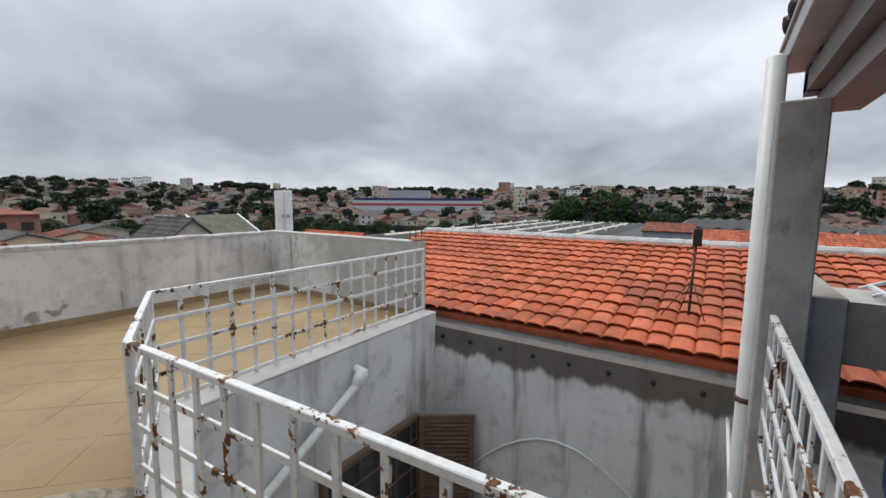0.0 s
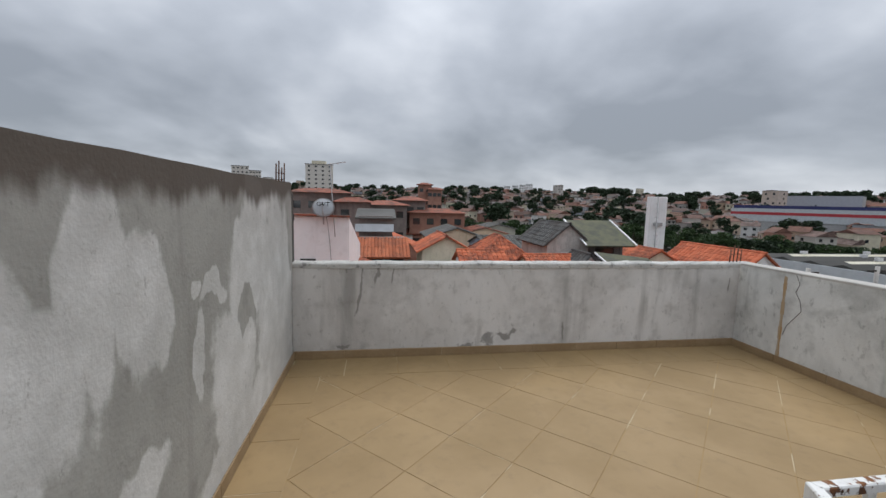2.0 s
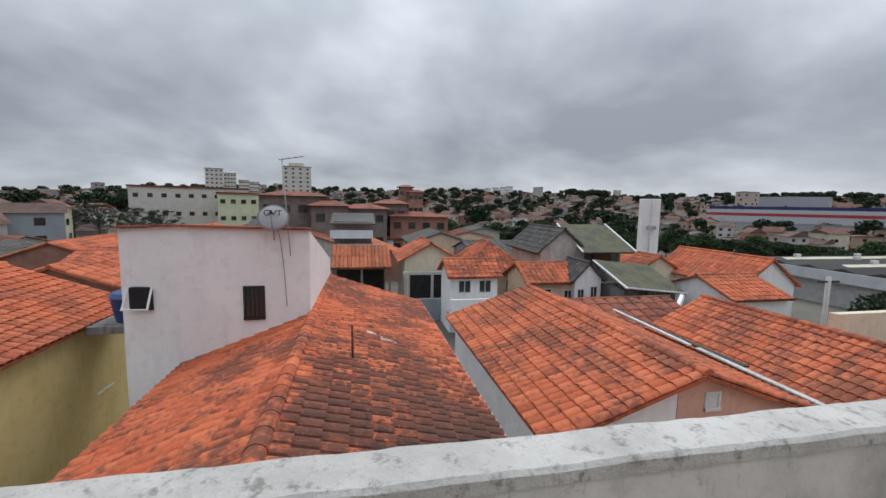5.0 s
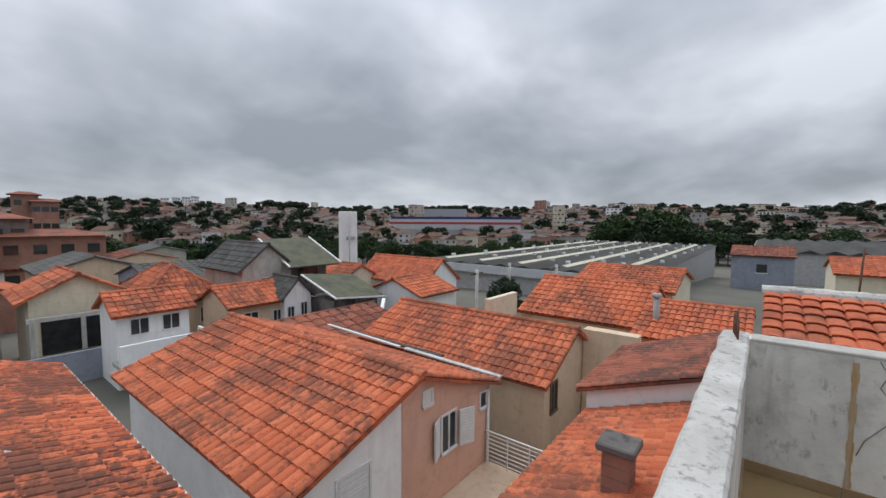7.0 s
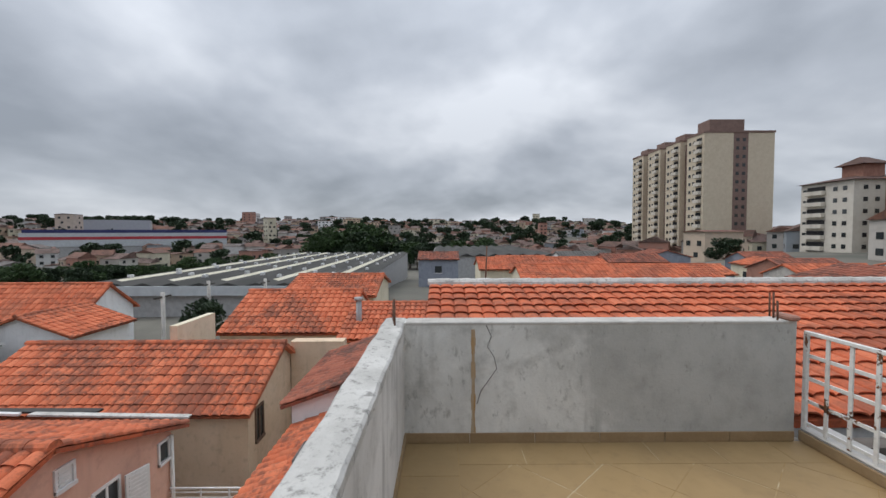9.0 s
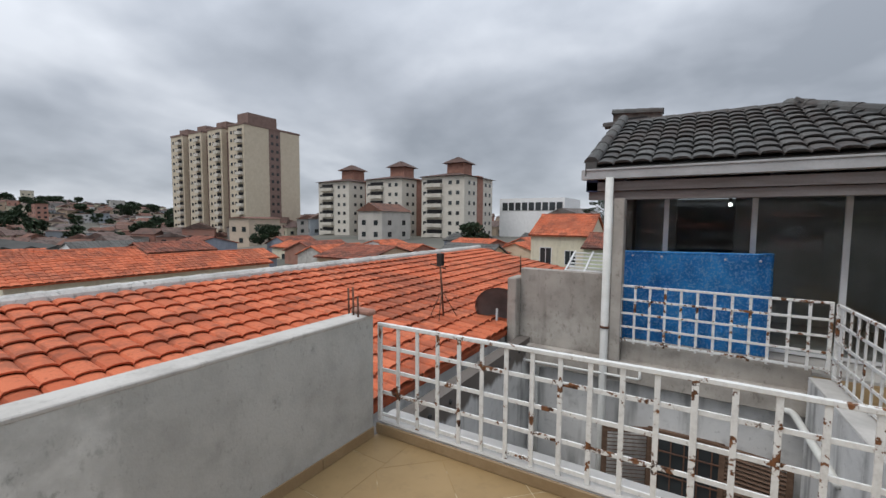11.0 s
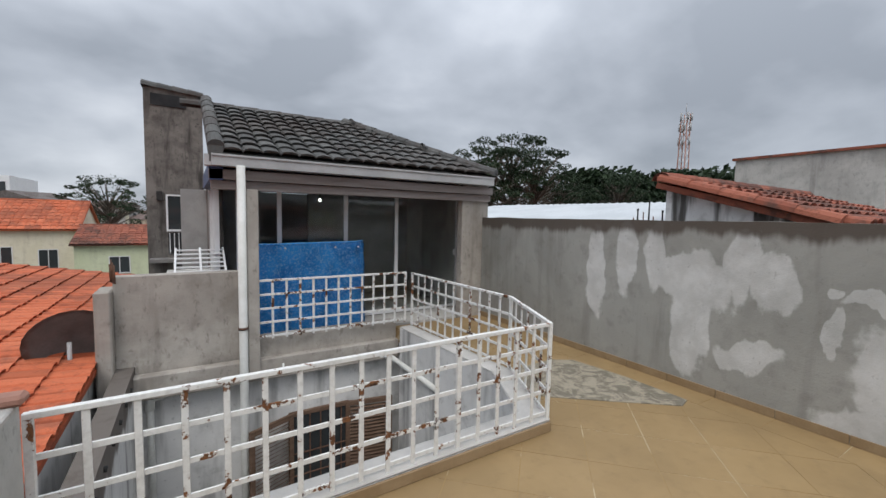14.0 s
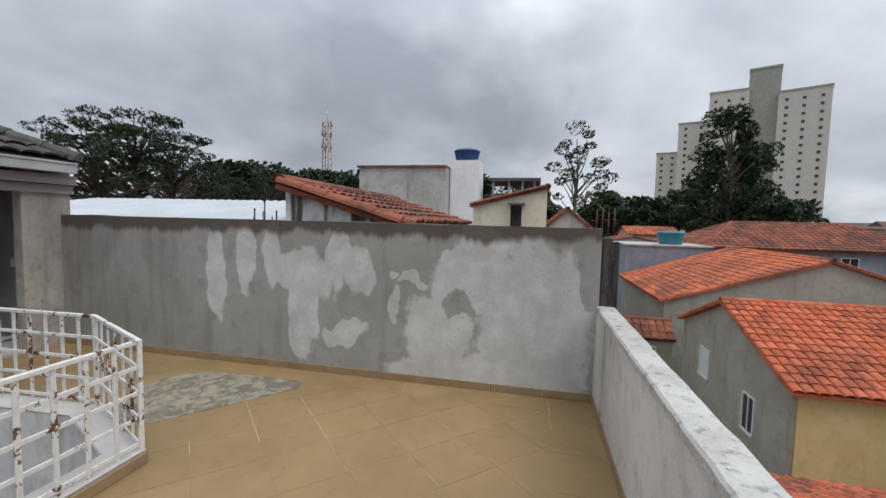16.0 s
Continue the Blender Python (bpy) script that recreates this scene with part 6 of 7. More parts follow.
# Balcony recesses are flat panels on the wall; their shade is painted near black.
WIN_S, BALC, SHADE_PANEL = shared("window", 1.1, 0.16, 1.1, GLASS), shared("balcony", 3.0, 1.2, 1.1, PALE), shared("balcony_recess", 2.8, 0.16, 1.7, DARK)
for k in range(4):
    x0 = 141.5 + k * 14
    t = thing("apartment_tower", x0 + 6, -100.6, -7, "sand-coloured tower of flats with balconies and brown roof house", "building", "row of sand-coloured towers")
    box("wall", x0, x0 + 9.6, -113.6 + k * 0.5, -89.6, -7, 35.2, SAND, t)
    box("recess", x0 + 9.6, x0 + 14, -111.6, -91.6, -7, 34, BROWN, t)
    box("cornice", x0 - 0.2, x0 + 9.8, -113.8 + k * 0.5, -89.4, 35.2, 35.9, BROWN, t)
    box("roof_house", x0 + 2, x0 + 8.5, -104.6, -92.6, 35.9, 40.2 if k == 0 else 38.6, BROWN, t)
    for f in range(14):
        z = -4.5 + f * 2.85
        put("balcony_recess", SHADE_PANEL, t, x0 + 2.6, -89.55, z + 0.5)
        put("balcony", BALC, t, x0 + 2.6, -89.05, z - 0.4)
        put("window", WIN_S, t, x0 + 5.6, -89.55, z + 0.3)
        put("window", WIN_S, t, x0 + 7.8, -89.55, z + 0.3)
        if k == 0:
            put("window", WIN_S, t, x0, -101, z + 0.3, 90)
            put("window", WIN_S, t, x0, -103.2, z + 0.3, 90)
    if k == 0:
        box("side_band", x0 - 0.06, x0, -104.6, -99.6, -7, 35.2, BROWN, t, "brown stripe down the end wall")
for k, (x0, y0) in enumerate(((60.2, -105.3), (82.2, -104.4), (104.2, -103.6))):
    t = thing("apartment_building", x0 + 8, y0 - 9, -6, "six-storey cream block of flats with hipped brown roofs", "building", "row of cream blocks")
    box("wall", x0, x0 + 15, y0 - 19, y0, -6, 14.6, PALE, t)
    box("brick_core", x0 - 0.1, x0 + 15.1, y0 - 12, y0 - 8, -6, 15.2, BRICK, t)
    for (ax0, ax1, ay0, ay1, zz, gh) in ((x0 - 0.9, x0 + 15.9, y0 - 19.9, y0 + 0.9, 14.7, 2.0), (x0 + 2.8, x0 + 10.9, y0 - 13.2, y0 - 5.1, 19.2, 2.2)):
        mx, my = (ax0 + ax1) / 2, (ay0 + ay1) / 2
        mesh_ob("roof", [(ax0, ay0, zz), (ax1, ay0, zz), (ax1, ay1, zz), (ax0, ay1, zz), (mx, my - 1, zz + gh), (mx, my + 1, zz + gh)],
                [(0, 1, 4), (1, 2, 5, 4), (2, 3, 5), (3, 0, 4, 5), (3, 2, 1, 0)], ROOF_BROWN, t)
    box("lift_house", x0 + 4, x0 + 9.7, y0 - 12, y0 - 6.3, 14.8, 19.2, BRICK, t)
    for f in range(6):
        z = -2.6 + f * 3.0
        put("balcony_recess", SHADE_PANEL, t, x0 + 9.0, y0 + 0.03, z + 0.5)
        put("balcony_recess", SHADE_PANEL, t, x0 + 11.6, y0 + 0.03, z + 0.5)
        put("balcony", BALC, t, x0 + 9.0, y0 + 0.6, z - 0.4)
        put("balcony", BALC, t, x0 + 11.6, y0 + 0.6, z - 0.4)
        put("window", WIN_S, t, x0 + 13.8, y0, z + 0.3)
        put("window", WIN_S, t, x0 + 2.2, y0, z + 0.3)
        put("window", WIN_S, t, x0 + 4.8, y0, z + 0.3)
        for yy in (-3, -6, -14, -17):
            put("window", WIN_S, t, x0, y0 + yy, z + 0.3, 90)
mb = thing("office_building", 50, -125, -6, "white modern building with a band of windows", "building")
box("wall", 38, 60, -150, -130, -6, 9, WHITE_WALL, mb)
for i in range(9):
    put("window", shared("window", 1.8, 0.2, 2.6, GLASS), mb, 39.6 + i * 2.3, -129.95, 6.3)
house("two-storey cream house with a bright orange roof", 10.5, 15.6, -44, -37, -6.2, 0.3, 2.2, "x", CREAM, CLAY_EAST, 0.3, [("y+", 14.2, -1.6, 1.0, 1.6), ("y+", 12.0, -1.6, 0.9, 1.2)], tile=(0.4, 0.45, 0.045))
house("pale green house with a brown tile roof", 6.3, 10.2, -40, -34, -6.2, -0.5, 0.6, "x", PALE_GREEN, CLAY_DULL, 0.3, [("y+", 8.0, -1.8, 1.0, 1.0)], tile=(0.4, 0.45, 0.045))

# ---- tower of flats, mast to the west ----
t = thing("apartment_tower", *at(-68, 220), -6, "tall cream tower of flats with grey shafts", "building")
for a0, a1, top, dd, m_ in ((-75.4, -73.2, 36, 232, PALE), (-73.2, -70.2, 48, 226, PALE), (-70.2, -66.6, 58.5, 220, PALE), (-66.6, -63.9, 66.5, 222, GREENISH), (-63.9, -59.8, 55, 218, PALE)):
    am = (a0 + a1) / 2
    x, y = at(am, dd)
    w = dd * radians(a1 - a0)
    bm = bmesh.new()
    m4 = pose(x, y, 0, 0, 0, 180 - am)
    add_box(bm, -w / 2, w / 2, -9, 9, -6, top, 0, m4)
    part("wall", bm, m_, t)
    bm = bmesh.new()
    add_box(bm, -w / 2 - 0.2, w / 2 + 0.2, -9.2, 9.2, top, top + 0.8, 0, m4)
    part("cornice", bm, GREENISH, t)
    if m_ is PALE:
        n = max(2, int(w / 4))
        for f in range(int((top + 4) / 3.0)):
            for c in range(n):
                ob = under(new("window", WIN_S), t)
                ob.matrix_basis = m4 @ pose(-w / 2 + w * (c + 0.5) / n, 9, -2 + f * 3.0)
x, y = at(-118.7, 138)
mt = thing("lattice_mast", x, y, -6, "red and white lattice radio mast", "mast")
for sx, sy in ((-1, -1), (1, -1), (1, 1), (-1, 1)):
    tube("leg", [(x + sx * 1.4, y + sy * 1.4, -6), (x + sx * 0.8, y + sy * 0.8, 33)], 0.16, BRICK, mt, sides=5)
for i in range(16):
    z0, z1 = -6 + i * 2.4, -3.6 + i * 2.4
    r0, r1 = 1.4 - 0.6 * i / 16, 1.4 - 0.6 * (i + 1) / 16
    for (ax, ay), (bx_, by_) in (((-1, -1), (1, -1)), ((1, -1), (1, 1)), ((1, 1), (-1, 1)), ((-1, 1), (-1, -1))):
        tube("brace", [(x + ax * r0, y + ay * r0, z0), (x + bx_ * r1, y + by_ * r1, z1)], 0.09, BRICK if i % 4 < 2 else FRAME, mt, sides=4)
for z in (24, 28, 31):
    for k in range(5):
        a = k * 1.26 + z
        tube("aerial", [(x + 1.5 * math.cos(a), y + 1.5 * math.sin(a), z), (x + 1.5 * math.cos(a), y + 1.5 * math.sin(a), z + 2.2)], 0.25, METAL, mt, sides=5)
tube("tip", [(x, y, 33), (x, y, 36)], 0.08, METAL, mt, sides=5)


# ---- trees ----
def leaf_mat(name, a, b):
    def build(k):
        r = k.piece()
        col = k.mix(r, a, b)
        col = k.mix(k.ramp(k.noise(0.5, 3, 0.6), 0.35, 0.7, 0.0, 0.5), col, [c * 0.5 for c in a])
        k.finish(col, 0.6, spec=0.25)
    return mat(name, build)


LEAF = leaf_mat("broad_leaves", (0.025, 0.055, 0.018), (0.06, 0.1, 0.03))
LEAF_DARK = leaf_mat("dark_leaves", (0.018, 0.035, 0.016), (0.04, 0.065, 0.03))
BARK = plain("grey_bark", (0.09, 0.075, 0.06), (0.16, 0.14, 0.115), 6.0, 0.95, 0.4, stretch=(1, 1, 0.3))


def tree(seed, h, spread, lobes, leaves, size, material, label, trunk=0.28, low=0.35, flat=0.7, clump=(0.22, 0.42)):
    """A tapered trunk with limbs and a crown of leaf clumps gathered round the limb ends."""
    rng = random.Random(seed)
    t = thing("tree", 0, 0, 0, label, "tree")
    bm = bmesh.new()

    def limb(p, q, r0, r1, n=6):
        ax = (q - p).normalized()
        s = ax.orthogonal().normalized()
        b = ax.cross(s)
        ra = [[bm.verts.new(c + (s * math.cos(2 * math.pi * i / n) + b * math.sin(2 * math.pi * i / n)) * r) for i in range(n)] for c, r in ((p, r0), (p.lerp(q, 0.5) + s * 0.03 * (q - p).length, (r0 + r1) / 2), (q, r1))]
        for u, v in zip(ra, ra[1:]):
            for i in range(n):
                bm.faces.new((u[i], u[(i + 1) % n], v[(i + 1) % n], v[i]))
    fork = Vector((rng.uniform(-0.2, 0.2), rng.uniform(-0.2, 0.2), h * low))
    limb(Vector((0, 0, -0.5)), fork, trunk, trunk * 0.7)
    limb(fork, Vector((0, 0, h * 0.85)), trunk * 0.7, trunk * 0.15)
    ends = []
    for i in range(lobes):
        a = 2 * math.pi * i / lobes * 2.4 + rng.uniform(-0.4, 0.4)
        v = rng.uniform(0, 1)
        rr = spread * (0.35 + 0.65 * rng.random()) * (1 - 0.55 * v ** 2)
        e = Vector((rr * math.cos(a), rr * math.sin(a), h * (low + 0.12 + (0.93 - low - 0.12) * v)))
        limb(Vector((fork.x, fork.y, max(fork.z * 0.9, e.z * 0.72))), e, trunk * 0.35, trunk * 0.07, 5)
        ends.append((e, spread * rng.uniform(*clump)))
    ends.append((Vector((0, 0, h * 0.92)), spread * 0.3))
    part("trunk", bm, BARK, t)
    vs, fs = [], []
    for i in range(leaves):
        c, r = ends[rng.randrange(len(ends))]
        d = Vector((rng.gauss(0, 1), rng.gauss(0, 1), rng.gauss(0, 1))).normalized() * r * rng.uniform(0.55, 1.08) ** 0.6
        p = c + Vector((d.x, d.y, d.z * flat))
        n = Vector((rng.gauss(0, 1), rng.gauss(0, 1), rng.gauss(0.4, 1))).normalized()
        s = n.orthogonal().normalized()
        b = n.cross(s)
        q = size * rng.uniform(0.6, 1.4)
        k = len(vs)
        vs += [p - s * q * 0.5, p - b * q * 0.3 + n * q * 0.1, p + s * q * 0.6, p + b * q * 0.3 + n * q * 0.1]
        fs.append((k, k + 1, k + 2, k + 3))
    ob = mesh_ob("crown", [tuple(v) for v in vs], fs, material, t)
    return t


def plant(proto, az, d, scale, turn, z=None, label=""):
    x, y = at(az, d)
    m = pose(x, y, ground_z(x, y) - 0.2 if z is None else z, 0, 0, turn)
    proto.scale = (scale, scale, scale)
    c = copy_thing(proto, m)
    proto.scale = (1, 1, 1)
    return c


T_BROAD = tree(3, 10, 5.0, 16, 2600, 0.62, LEAF, "broad green tree in the valley", 0.3, 0.3)
T_BUSH = tree(5, 8, 4.6, 14, 2400, 0.6, LEAF_DARK, "dense dark green tree", 0.26, 0.22)
T_EUC = tree(8, 16, 8.2, 64, 6400, 0.27, LEAF_DARK, "tall spreading eucalyptus with clumped dark foliage", 0.4, 0.38, 0.45, (0.06, 0.14))
T_SLIM = tree(11, 14, 3.4, 22, 2000, 0.23, LEAF_DARK, "slender sparse eucalyptus with thin foliage", 0.2, 0.35, 0.6, (0.13, 0.24))
T_CONE = tree(14, 20, 5.4, 60, 8200, 0.4, LEAF_DARK, "tall dark wispy conifer", 0.4, 0.12, 0.9, (0.13, 0.24))
T_FAR = tree(17, 8, 4.4, 10, 420, 1.3, LEAF_DARK, "dark tree among the houses on the hill", 0.3, 0.2, 0.75)
protos = (T_BROAD, T_BUSH, T_EUC, T_SLIM, T_CONE, T_FAR)
rng = random.Random(21)
for i in range(150):
    az = rng.uniform(10, 71)
    plant((T_BROAD, T_BUSH)[i % 2], az, rng.uniform(108, 185), rng.uniform(0.6, 0.88) * (0.88 if az > 40 else 1.0), rng.uniform(0, 360))
for i in range(26):
    plant((T_BUSH, T_BROAD)[i % 3 == 0], rng.uniform(73, 81), rng.uniform(185, 215), rng.uniform(1.5, 2.2), rng.uniform(0, 360))
for i in range(30):
    plant((T_BUSH, T_BROAD)[i % 4 == 0], rng.uniform(80, 97), rng.uniform(180, 240), rng.uniform(1.1, 1.5), rng.uniform(0, 360))
def wood(proto, spots):
    """Far trees joined into one object, trunks and leaves alike."""
    parts_ = {o.name.split(".")[0]: o.data for o in proto.children}
    made = []
    for nm, me in parts_.items():
        co = np.zeros(len(me.vertices) * 3)
        me.vertices.foreach_get("co", co)
        co = co.reshape(-1, 3)
        faces = [tuple(p.vertices) for p in me.polygons]
        vs, fs = [], []
        for x, y, z, s, a in spots:
            rot = np.array(Matrix.Rotation(a, 3, "Z"))
            k = len(vs)
            vs.extend((co * s @ rot.T + np.array((x, y, z))).tolist())
            fs.extend(tuple(i + k for i in f) for f in faces)
        made.append((nm, vs, fs, me.materials[0]))
    root = None
    for nm, vs, fs, m_ in sorted(made):
        if root is None:
            root = tagged(mesh_ob("far_trees", vs, fs, m_), "dark trees scattered among the houses on the hills", "trees", kind="stuff")
        else:
            tagged(mesh_ob("trunks", vs, fs, m_, root), kind="stuff")


spots = []
for i in range(900):
    az, d = (rng.uniform(-45, 118), math.sqrt(rng.uniform(210 ** 2, 700 ** 2))) if i > 26 else (rng.uniform(28, 33), rng.uniform(560, 640))
    x, y = at(az, d)
    spots.append((x, y, ground_z(x, y) - 0.2, rng.uniform(0.8, 1.7) if i > 26 else rng.uniform(1.6, 2.0), rng.uniform(0, 6.28)))
wood(T_FAR, spots)
for az, d, s in ((-143.5, 66, 1.2), (-140, 72, 1.38), (-136.8, 70, 1.22), (-146.5, 64, 0.92), (-133.5, 75, 0.95)):
    plant(T_EUC, az, d, s, az * 3)
for i in range(26):
    plant((T_BUSH, T_EUC)[i % 3 == 0], rng.uniform(-134, -98), rng.uniform(80, 110), rng.uniform(1.05, 1.3) * (0.85 if i % 3 == 0 else 1.65), rng.uniform(0, 360))
for i in range(26):
    plant((T_BUSH, T_BROAD)[i % 3 == 0], rng.uniform(-112, -56), rng.uniform(75, 115), rng.uniform(1.1, 1.45), rng.uniform(0, 360))
plant(T_SLIM, -84.6, 60, 1.62, 40)
plant(T_CONE, -67.6, 88, 1.42, 10)
plant(T_CONE, -65.2, 92, 1.1, 200)
plant(T_CONE, -69.6, 90, 1.1, 100)
plant(T_EUC, 171, 62, 0.72, 30)
plant(T_BUSH, 168, 66, 0.8, 70)
plant(T_BUSH, 152, 75, 0.75, 120)
plant(T_BUSH, 125, 90, 0.7, 50)
for az in (-31, -29, -26, -23.5):
    plant(T_EUC, az, 120, 0.62, az * 9)
plant(T_BUSH, 58, 31.5, 0.42, 10)
plant(T_BUSH, 65, 31, 0.28, 80)
for p in protos:
    for o in (*p.children, p):
        bpy.data.objects.remove(o)


# ---- scattered houses further off, and the built-up hills ----
def on_free(x, y, taken, r):
    return all((x - a) ** 2 + (y - b) ** 2 > (r + c) ** 2 for a, b, c in taken)


rng = random.Random(5)
WALLS = [CREAM, WHITE_WALL, BEIGE, CONCRETE, GREENISH, BLUEGREY, BRICK]
ROOFS = [CLAY, CLAY_DULL, CLAY, CLAY_EAST, FIBRE]
taken = [(0, 31, 6), (5, 28, 6), (18, 28, 7), (28, 24, 5), (31, 34, 3), (56, 20, 18), (88, 20, 20), (46, -11, 8), (33, -13, 9), (110, -10, 32), (13, -40, 6), (8, -37, 5)]


def scatter(n, a0, a1, d0, d1, top0, top1):
    for _ in range(n):
        az, d = rng.uniform(a0, a1), rng.uniform(d0, d1)
        x, y = at(az, d)
        if not on_free(x, y, taken, 4.2):
            continue
        taken.append((x, y, 4.2))
        zb = min(-6.2, ground_z(x, y)) - 0.5
        w, dd = rng.uniform(5, 8), rng.uniform(6, 9)
        ze = rng.uniform(top0, top1)
        wins = [(f, x if f[0] == "y" else y, ze - 1.6, 1.1, 1.1, "far") for f in ("y-" if y > 0 else "y+", "x-" if x > 0 else "x+")]
        house("house with plain walls and a pitched roof", x - w / 2, x + w / 2, y - dd / 2, y + dd / 2, zb, ze, ze + rng.uniform(0.9, 1.5), rng.choice("xy"), rng.choice(WALLS), rng.choice(ROOFS), 0.35, wins, tile=(0.6, 0.6, 0.08))


taken += [(7.8, 9, 4), (13.4, 8, 4), (0, 7, 4), (0, 11, 4), (20.5, 8, 4), (-2, 11, 4)]
scatter(24, 0, 34, 18.5, 38, -4.6, -3.7)
scatter(60, -38, 16, 36, 85, -4.2, -2.6)
scatter(14, -36, -8, 20, 38, -3.6, -2.4)
scatter(20, 14, 38, 38, 80, -6.5, -5.0)
scatter(46, 88, 134, 48, 95, -3.4, -2.6)
scatter(40, 134, 176, 24, 80, -3.0, -1.9)
scatter(36, -176, -100, 30, 70, -0.6, 1.4)
scatter(30, -78, -42, 42, 75, -0.6, 0.8)



def build_far_wall(k):
    r = k.piece()
    n = k.N.new("ShaderNodeValToRGB")
    cr = n.color_ramp
    cr.interpolation = "CONSTANT"
    cols = [(0.5, 0.47, 0.43), (0.62, 0.61, 0.6), (0.45, 0.33, 0.24), (0.34, 0.32, 0.3), (0.55, 0.44, 0.34), (0.4, 0.2, 0.15), (0.6, 0.55, 0.42), (0.3, 0.33, 0.36)]
    for i, c in enumerate(cols):
        e = cr.elements[0] if i == 0 else cr.elements.new(i / len(cols))
        e.position, e.color = i / len(cols), (*c, 1)
    k.L.new(r, n.inputs[0])
    k.finish(k.mix(k.ramp(k.noise(0.4, 3, 0.6), 0.4, 0.7, 0.0, 0.3), n.outputs[0], (0.25, 0.23, 0.21)), 0.9)


FAR_WALL = mat("mixed_house_walls", build_far_wall)
FAR_ROOF = clay("mixed_house_roofs", (0.2, 0.085, 0.055), (0.16, 0.155, 0.15), 0.6)


def far_houses(n, a0, a1, d0, d1, big=0.0):
    wv, wf, rv, rf, gv, gf = [], [], [], [], [], []
    for _ in range(n):
        az = rng.uniform(a0, a1)
        d = math.sqrt(rng.uniform(d0 * d0, d1 * d1))
        x, y = at(az, d)
        z = ground_z(x, y)
        w, dd, h = rng.uniform(6, 12), rng.uniform(5, 10), rng.choice((3.2, 3.5, 6, 6, 7.5)) + (rng.uniform(6, 16) if rng.random() < big else 0)
        a = rng.uniform(0, 3.14)
        ca, sa = math.cos(a), math.sin(a)

        def P(u, v, q):
            return (x + u * ca - v * sa, y + u * sa + v * ca, z + q)
        k = len(wv)
        wv += [P(-w / 2, -dd / 2, -3), P(w / 2, -dd / 2, -3), P(w / 2, dd / 2, -3), P(-w / 2, dd / 2, -3), P(-w / 2, -dd / 2, h), P(w / 2, -dd / 2, h), P(w / 2, dd / 2, h), P(-w / 2, dd / 2, h)]
        wf += [(k, k + 1, k + 5, k + 4), (k + 1, k + 2, k + 6, k + 5), (k + 2, k + 3, k + 7, k + 6), (k + 3, k, k + 4, k + 7), (k + 4, k + 5, k + 6, k + 7)]
        k = len(rv)
        g = rng.choice((0.5, 1.6, 2.2)) if h < 12 else 0.4
        o = 0.4
        rv += [P(-w / 2 - o, -dd / 2 - o, h), P(w / 2 + o, -dd / 2 - o, h), P(w / 2 + o, dd / 2 + o, h), P(-w / 2 - o, dd / 2 + o, h), P(-w / 2 - o, 0, h + g), P(w / 2 + o, 0, h + g)]
        rf += [(k, k + 1, k + 5, k + 4), (k + 2, k + 3, k + 4, k + 5), (k + 1, k + 2, k + 5), (k + 3, k, k + 4)]
        for q in range(int(h // 3)):
            for face in range(4):
                for c in ((-0.25, 0.25) if rng.random() < 0.7 else (0.1,)):
                    s, e = (w, dd / 2 + 0.06) if face < 2 else (dd, w / 2 + 0.06)
                    sg = 1 if face % 2 else -1
                    z0 = q * 3 + 0.9
                    pts = [(c * s - 0.7, sg * e, z0), (c * s + 0.7, sg * e, z0), (c * s + 0.7, sg * e, z0 + 1.3), (c * s - 0.7, sg * e, z0 + 1.3)]
                    k = len(gv)
                    gv += [P(*p) if face < 2 else P(p[1], p[0], p[2]) for p in pts]
                    gf.append((k, k + 1, k + 2, k + 3))
    t = tagged(mesh_ob("hillside_houses", wv, wf, FAR_WALL), "crowded pale houses and small blocks on the far hills", "houses", kind="stuff")
    for nm, v, f, m_ in (("roofs", rv, rf, FAR_ROOF), ("windows", gv, gf, GLASS)):
        tagged(mesh_ob(nm, v, f, m_, t), kind="stuff")


far_houses(2500, -45, 72, 215, 720, 0.006)
far_houses(1100, 60, 118, 260, 760, 0.015)
far_houses(220, 96, 134, 165, 280, 0.0)
far_houses(300, -60, -30, 90, 500, 0.0)
far_houses(240, 118, 200, 110, 420, 0.0)
for i in range(22):
    az = rng.uniform(66, 94)
    x, y = at(az, rng.uniform(480, 660))
    block("cream block of flats in the distance", x, y, rng.uniform(12, 26), 12, ground_z(x, y) - 4, ground_z(x, y) + rng.uniform(6, 12), 180 - az, (CREAM, WHITE_WALL, BEIGE)[i % 3], 4, 5, CLAY_DULL, 0, (1.8, 1.3))

# ---- floor tiles and skirting, piece by piece ----
S = 0.445
BX, BY = 0.3, -0.4  # edge of the straight border course along the walls
FIELD = [[(BX, -3.11), (XE - 0.3, -3.11), (XE - 0.3, BY), (BX, BY)], [(BX, YH), (1.6, YH), (1.43, -4.05), (BX, -4.05)], [(BX, -4.05), (1.43, -4.05), (1.86, -3.11), (BX, -3.11)]]


def lay(poly, seed):
    """One ceramic tile cut to poly."""
    area = abs(sum(poly[k][0] * poly[k - 1][1] - poly[k - 1][0] * poly[k][1] for k in range(len(poly)))) / 2
    if area < 0.002:
        return
    n = len(poly)
    dz = 0.0012 * noise.noise((seed[0] * 3, seed[1] * 3, 1))
    vs = [(x, y, -0.006) for x, y in poly] + [(x, y, dz) for x, y in poly]
    mesh_ob("tile", vs, [tuple(range(n, 2 * n))] + [(k, (k + 1) % n, n + (k + 1) % n, n + k) for k in range(n)], TILE, floor)


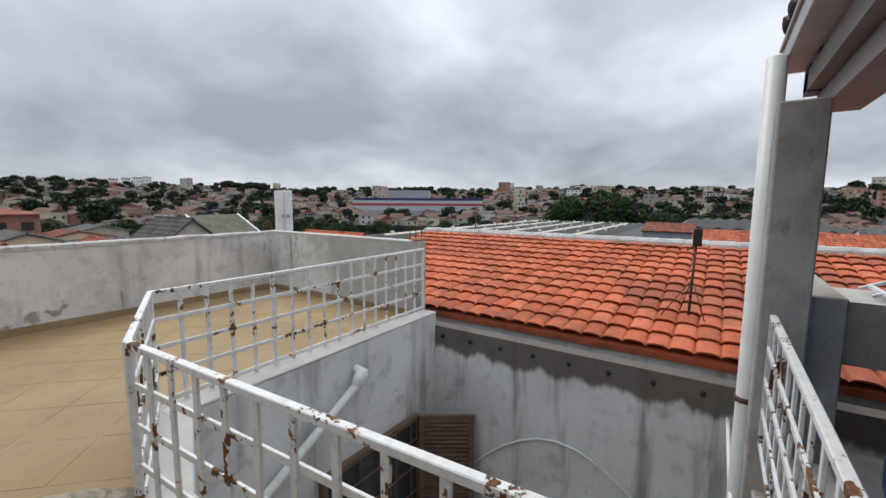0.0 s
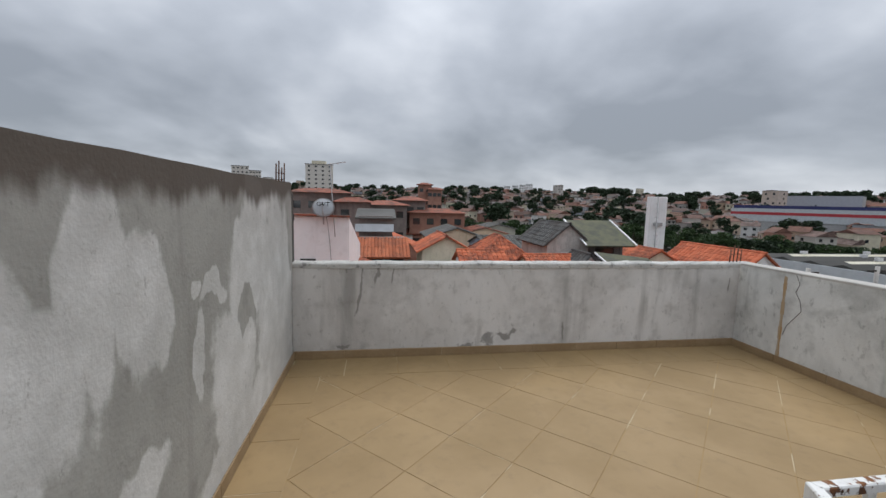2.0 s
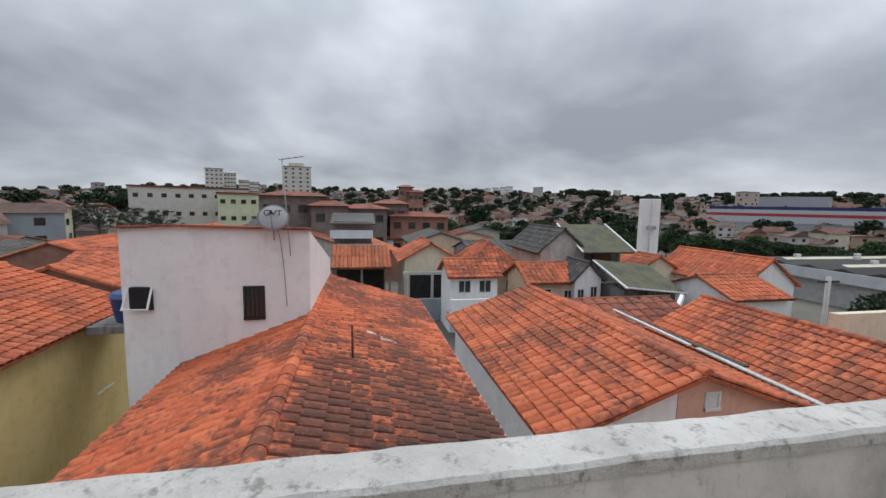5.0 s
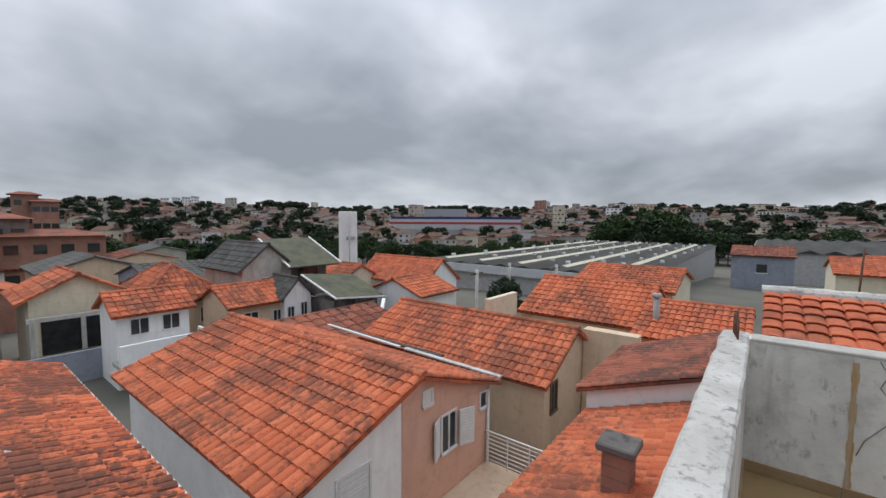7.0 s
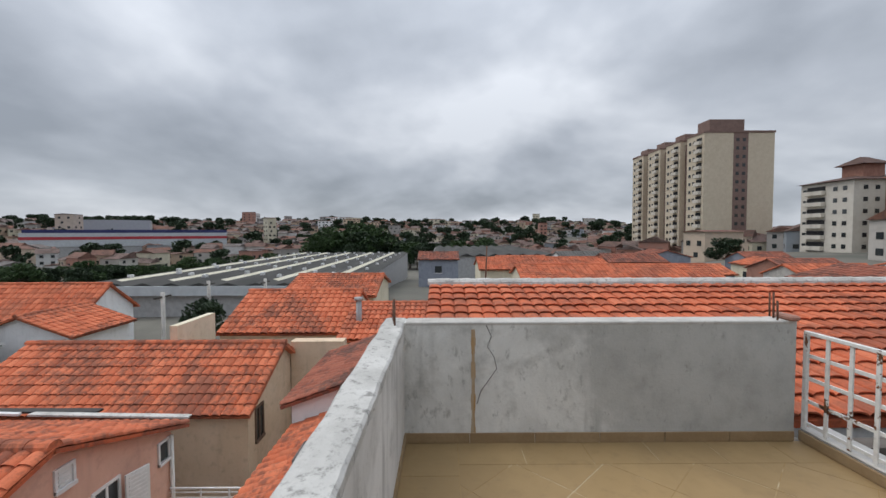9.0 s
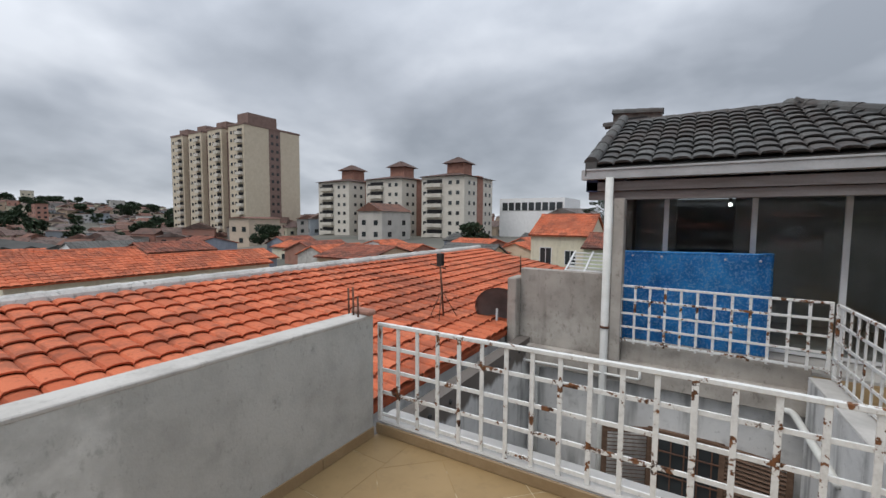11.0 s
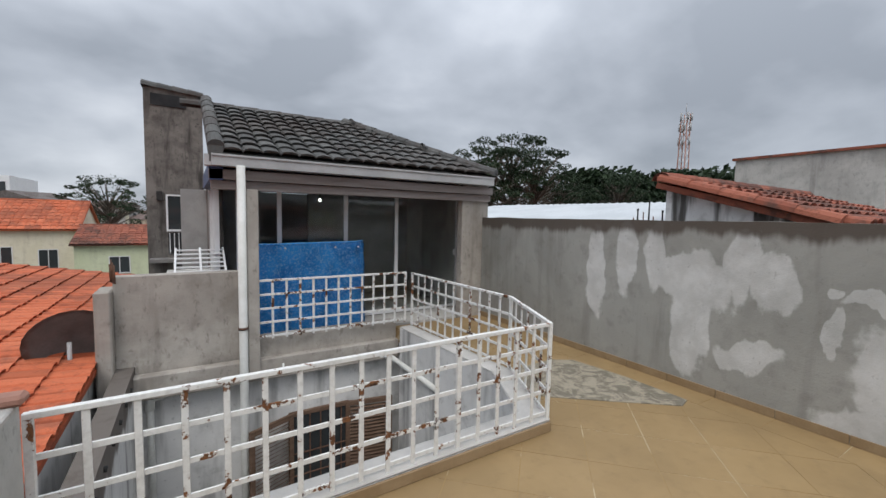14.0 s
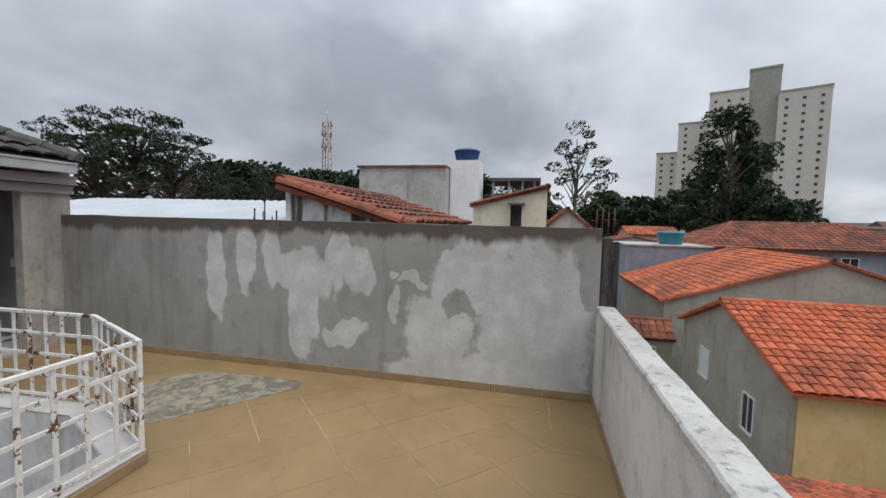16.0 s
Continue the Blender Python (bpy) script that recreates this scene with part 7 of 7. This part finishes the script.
def lay_tiles():
    c = math.cos(radians(45))
    gap = 0.0032
    for i in range(-14, 16):
        for j in range(-16, 16):
            u, v = i * S, j * S
            sq = [(u + gap, v + gap), (u + S - gap, v + gap), (u + S - gap, v + S - gap), (u + gap, v + S - gap)]
            sq = [(1.25 + (a - b) * c, -2.04 + (a + b) * c) for a, b in sq]
            for zone in FIELD:
                poly = clip(sq, zone)
                if len(poly) >= 3:
                    lay(poly, (u, v))
    for i in range(10):
        x0, x1 = 0.47 * i + 0.02, min(0.47 * i + 0.49, XE)
        lay([(x0 + gap, BY + gap), (x1 - gap, BY + gap), (x1 - gap, 0), (x0 + gap, 0)], (x0, 1))
    for i in range(13):
        y1, y0 = BY - 0.47 * i, max(BY - 0.47 * (i + 1), YH)
        lay([(0, y0 + gap), (BX - gap, y0 + gap), (BX - gap, y1 - gap), (0, y1 - gap)], (0, y0))
        if y1 > -3.0:
            y0 = max(y0, -3.11)
            lay([(XE - 0.3 + gap, y0 + gap), (XE, y0 + gap), (XE, y1 - gap), (XE - 0.3 + gap, y1 - gap)], (5, y0))


lay_tiles()
pv = [(1.5, -3.68), (1.38, -3.52), (0.9, -3.14), (0.46, -2.8), (0.3, -2.84), (0.3, -3.45), (0.38, -4.08), (0.6, -4.22), (1.4, -4.2), (1.4, -3.95)]
bm = bmesh.new()
up = [bm.verts.new((x, y, 0.006)) for x, y in pv]
lo = [bm.verts.new((x, y, -0.004)) for x, y in pv]
bm.faces.new(up)
for i in range(len(pv)):
    j = (i + 1) % len(pv)
    bm.faces.new((lo[i], lo[j], up[j], up[i]))
setting(part("trim", bm, PATCH), "mottled grey-brown patch over the floor tiles")


def skirting(p, q, host):
    p, q = Vector((*p, 0)), Vector((*q, 0))
    ln = (q - p).length
    n = round(ln / 0.46)
    ax = (q - p).normalized()
    nr = Vector((-ax.y, ax.x, 0))
    m = Matrix((ax, nr, Vector((0, 0, 1)))).transposed().to_4x4()
    for i in range(n):
        bm = bmesh.new()
        a, b = ln * i / n + 0.002, ln * (i + 1) / n - 0.002
        m.translation = p
        add_box(bm, a, b, 0.0005, 0.011, 0.001, 0.078, 0.002, m)
        part("skirting_tile", bm, SKIRT, host)


base = setting(new("baseboard", bpy.data.meshes.new("baseboard")), "brown ceramic skirting along the walls")
bm = bmesh.new()
add_box(bm, 0.001, XE - 0.001, -0.0008, 0.0, 0.0, 0.08)
bm.to_mesh(base.data)
bm.free()
base.data.materials.append(GROUT)
skirting((XE, -0.0), (0.0, -0.0), base)
skirting((XE, YE), (XE, 0), base)
skirting((0, 0), (0, YH), base)
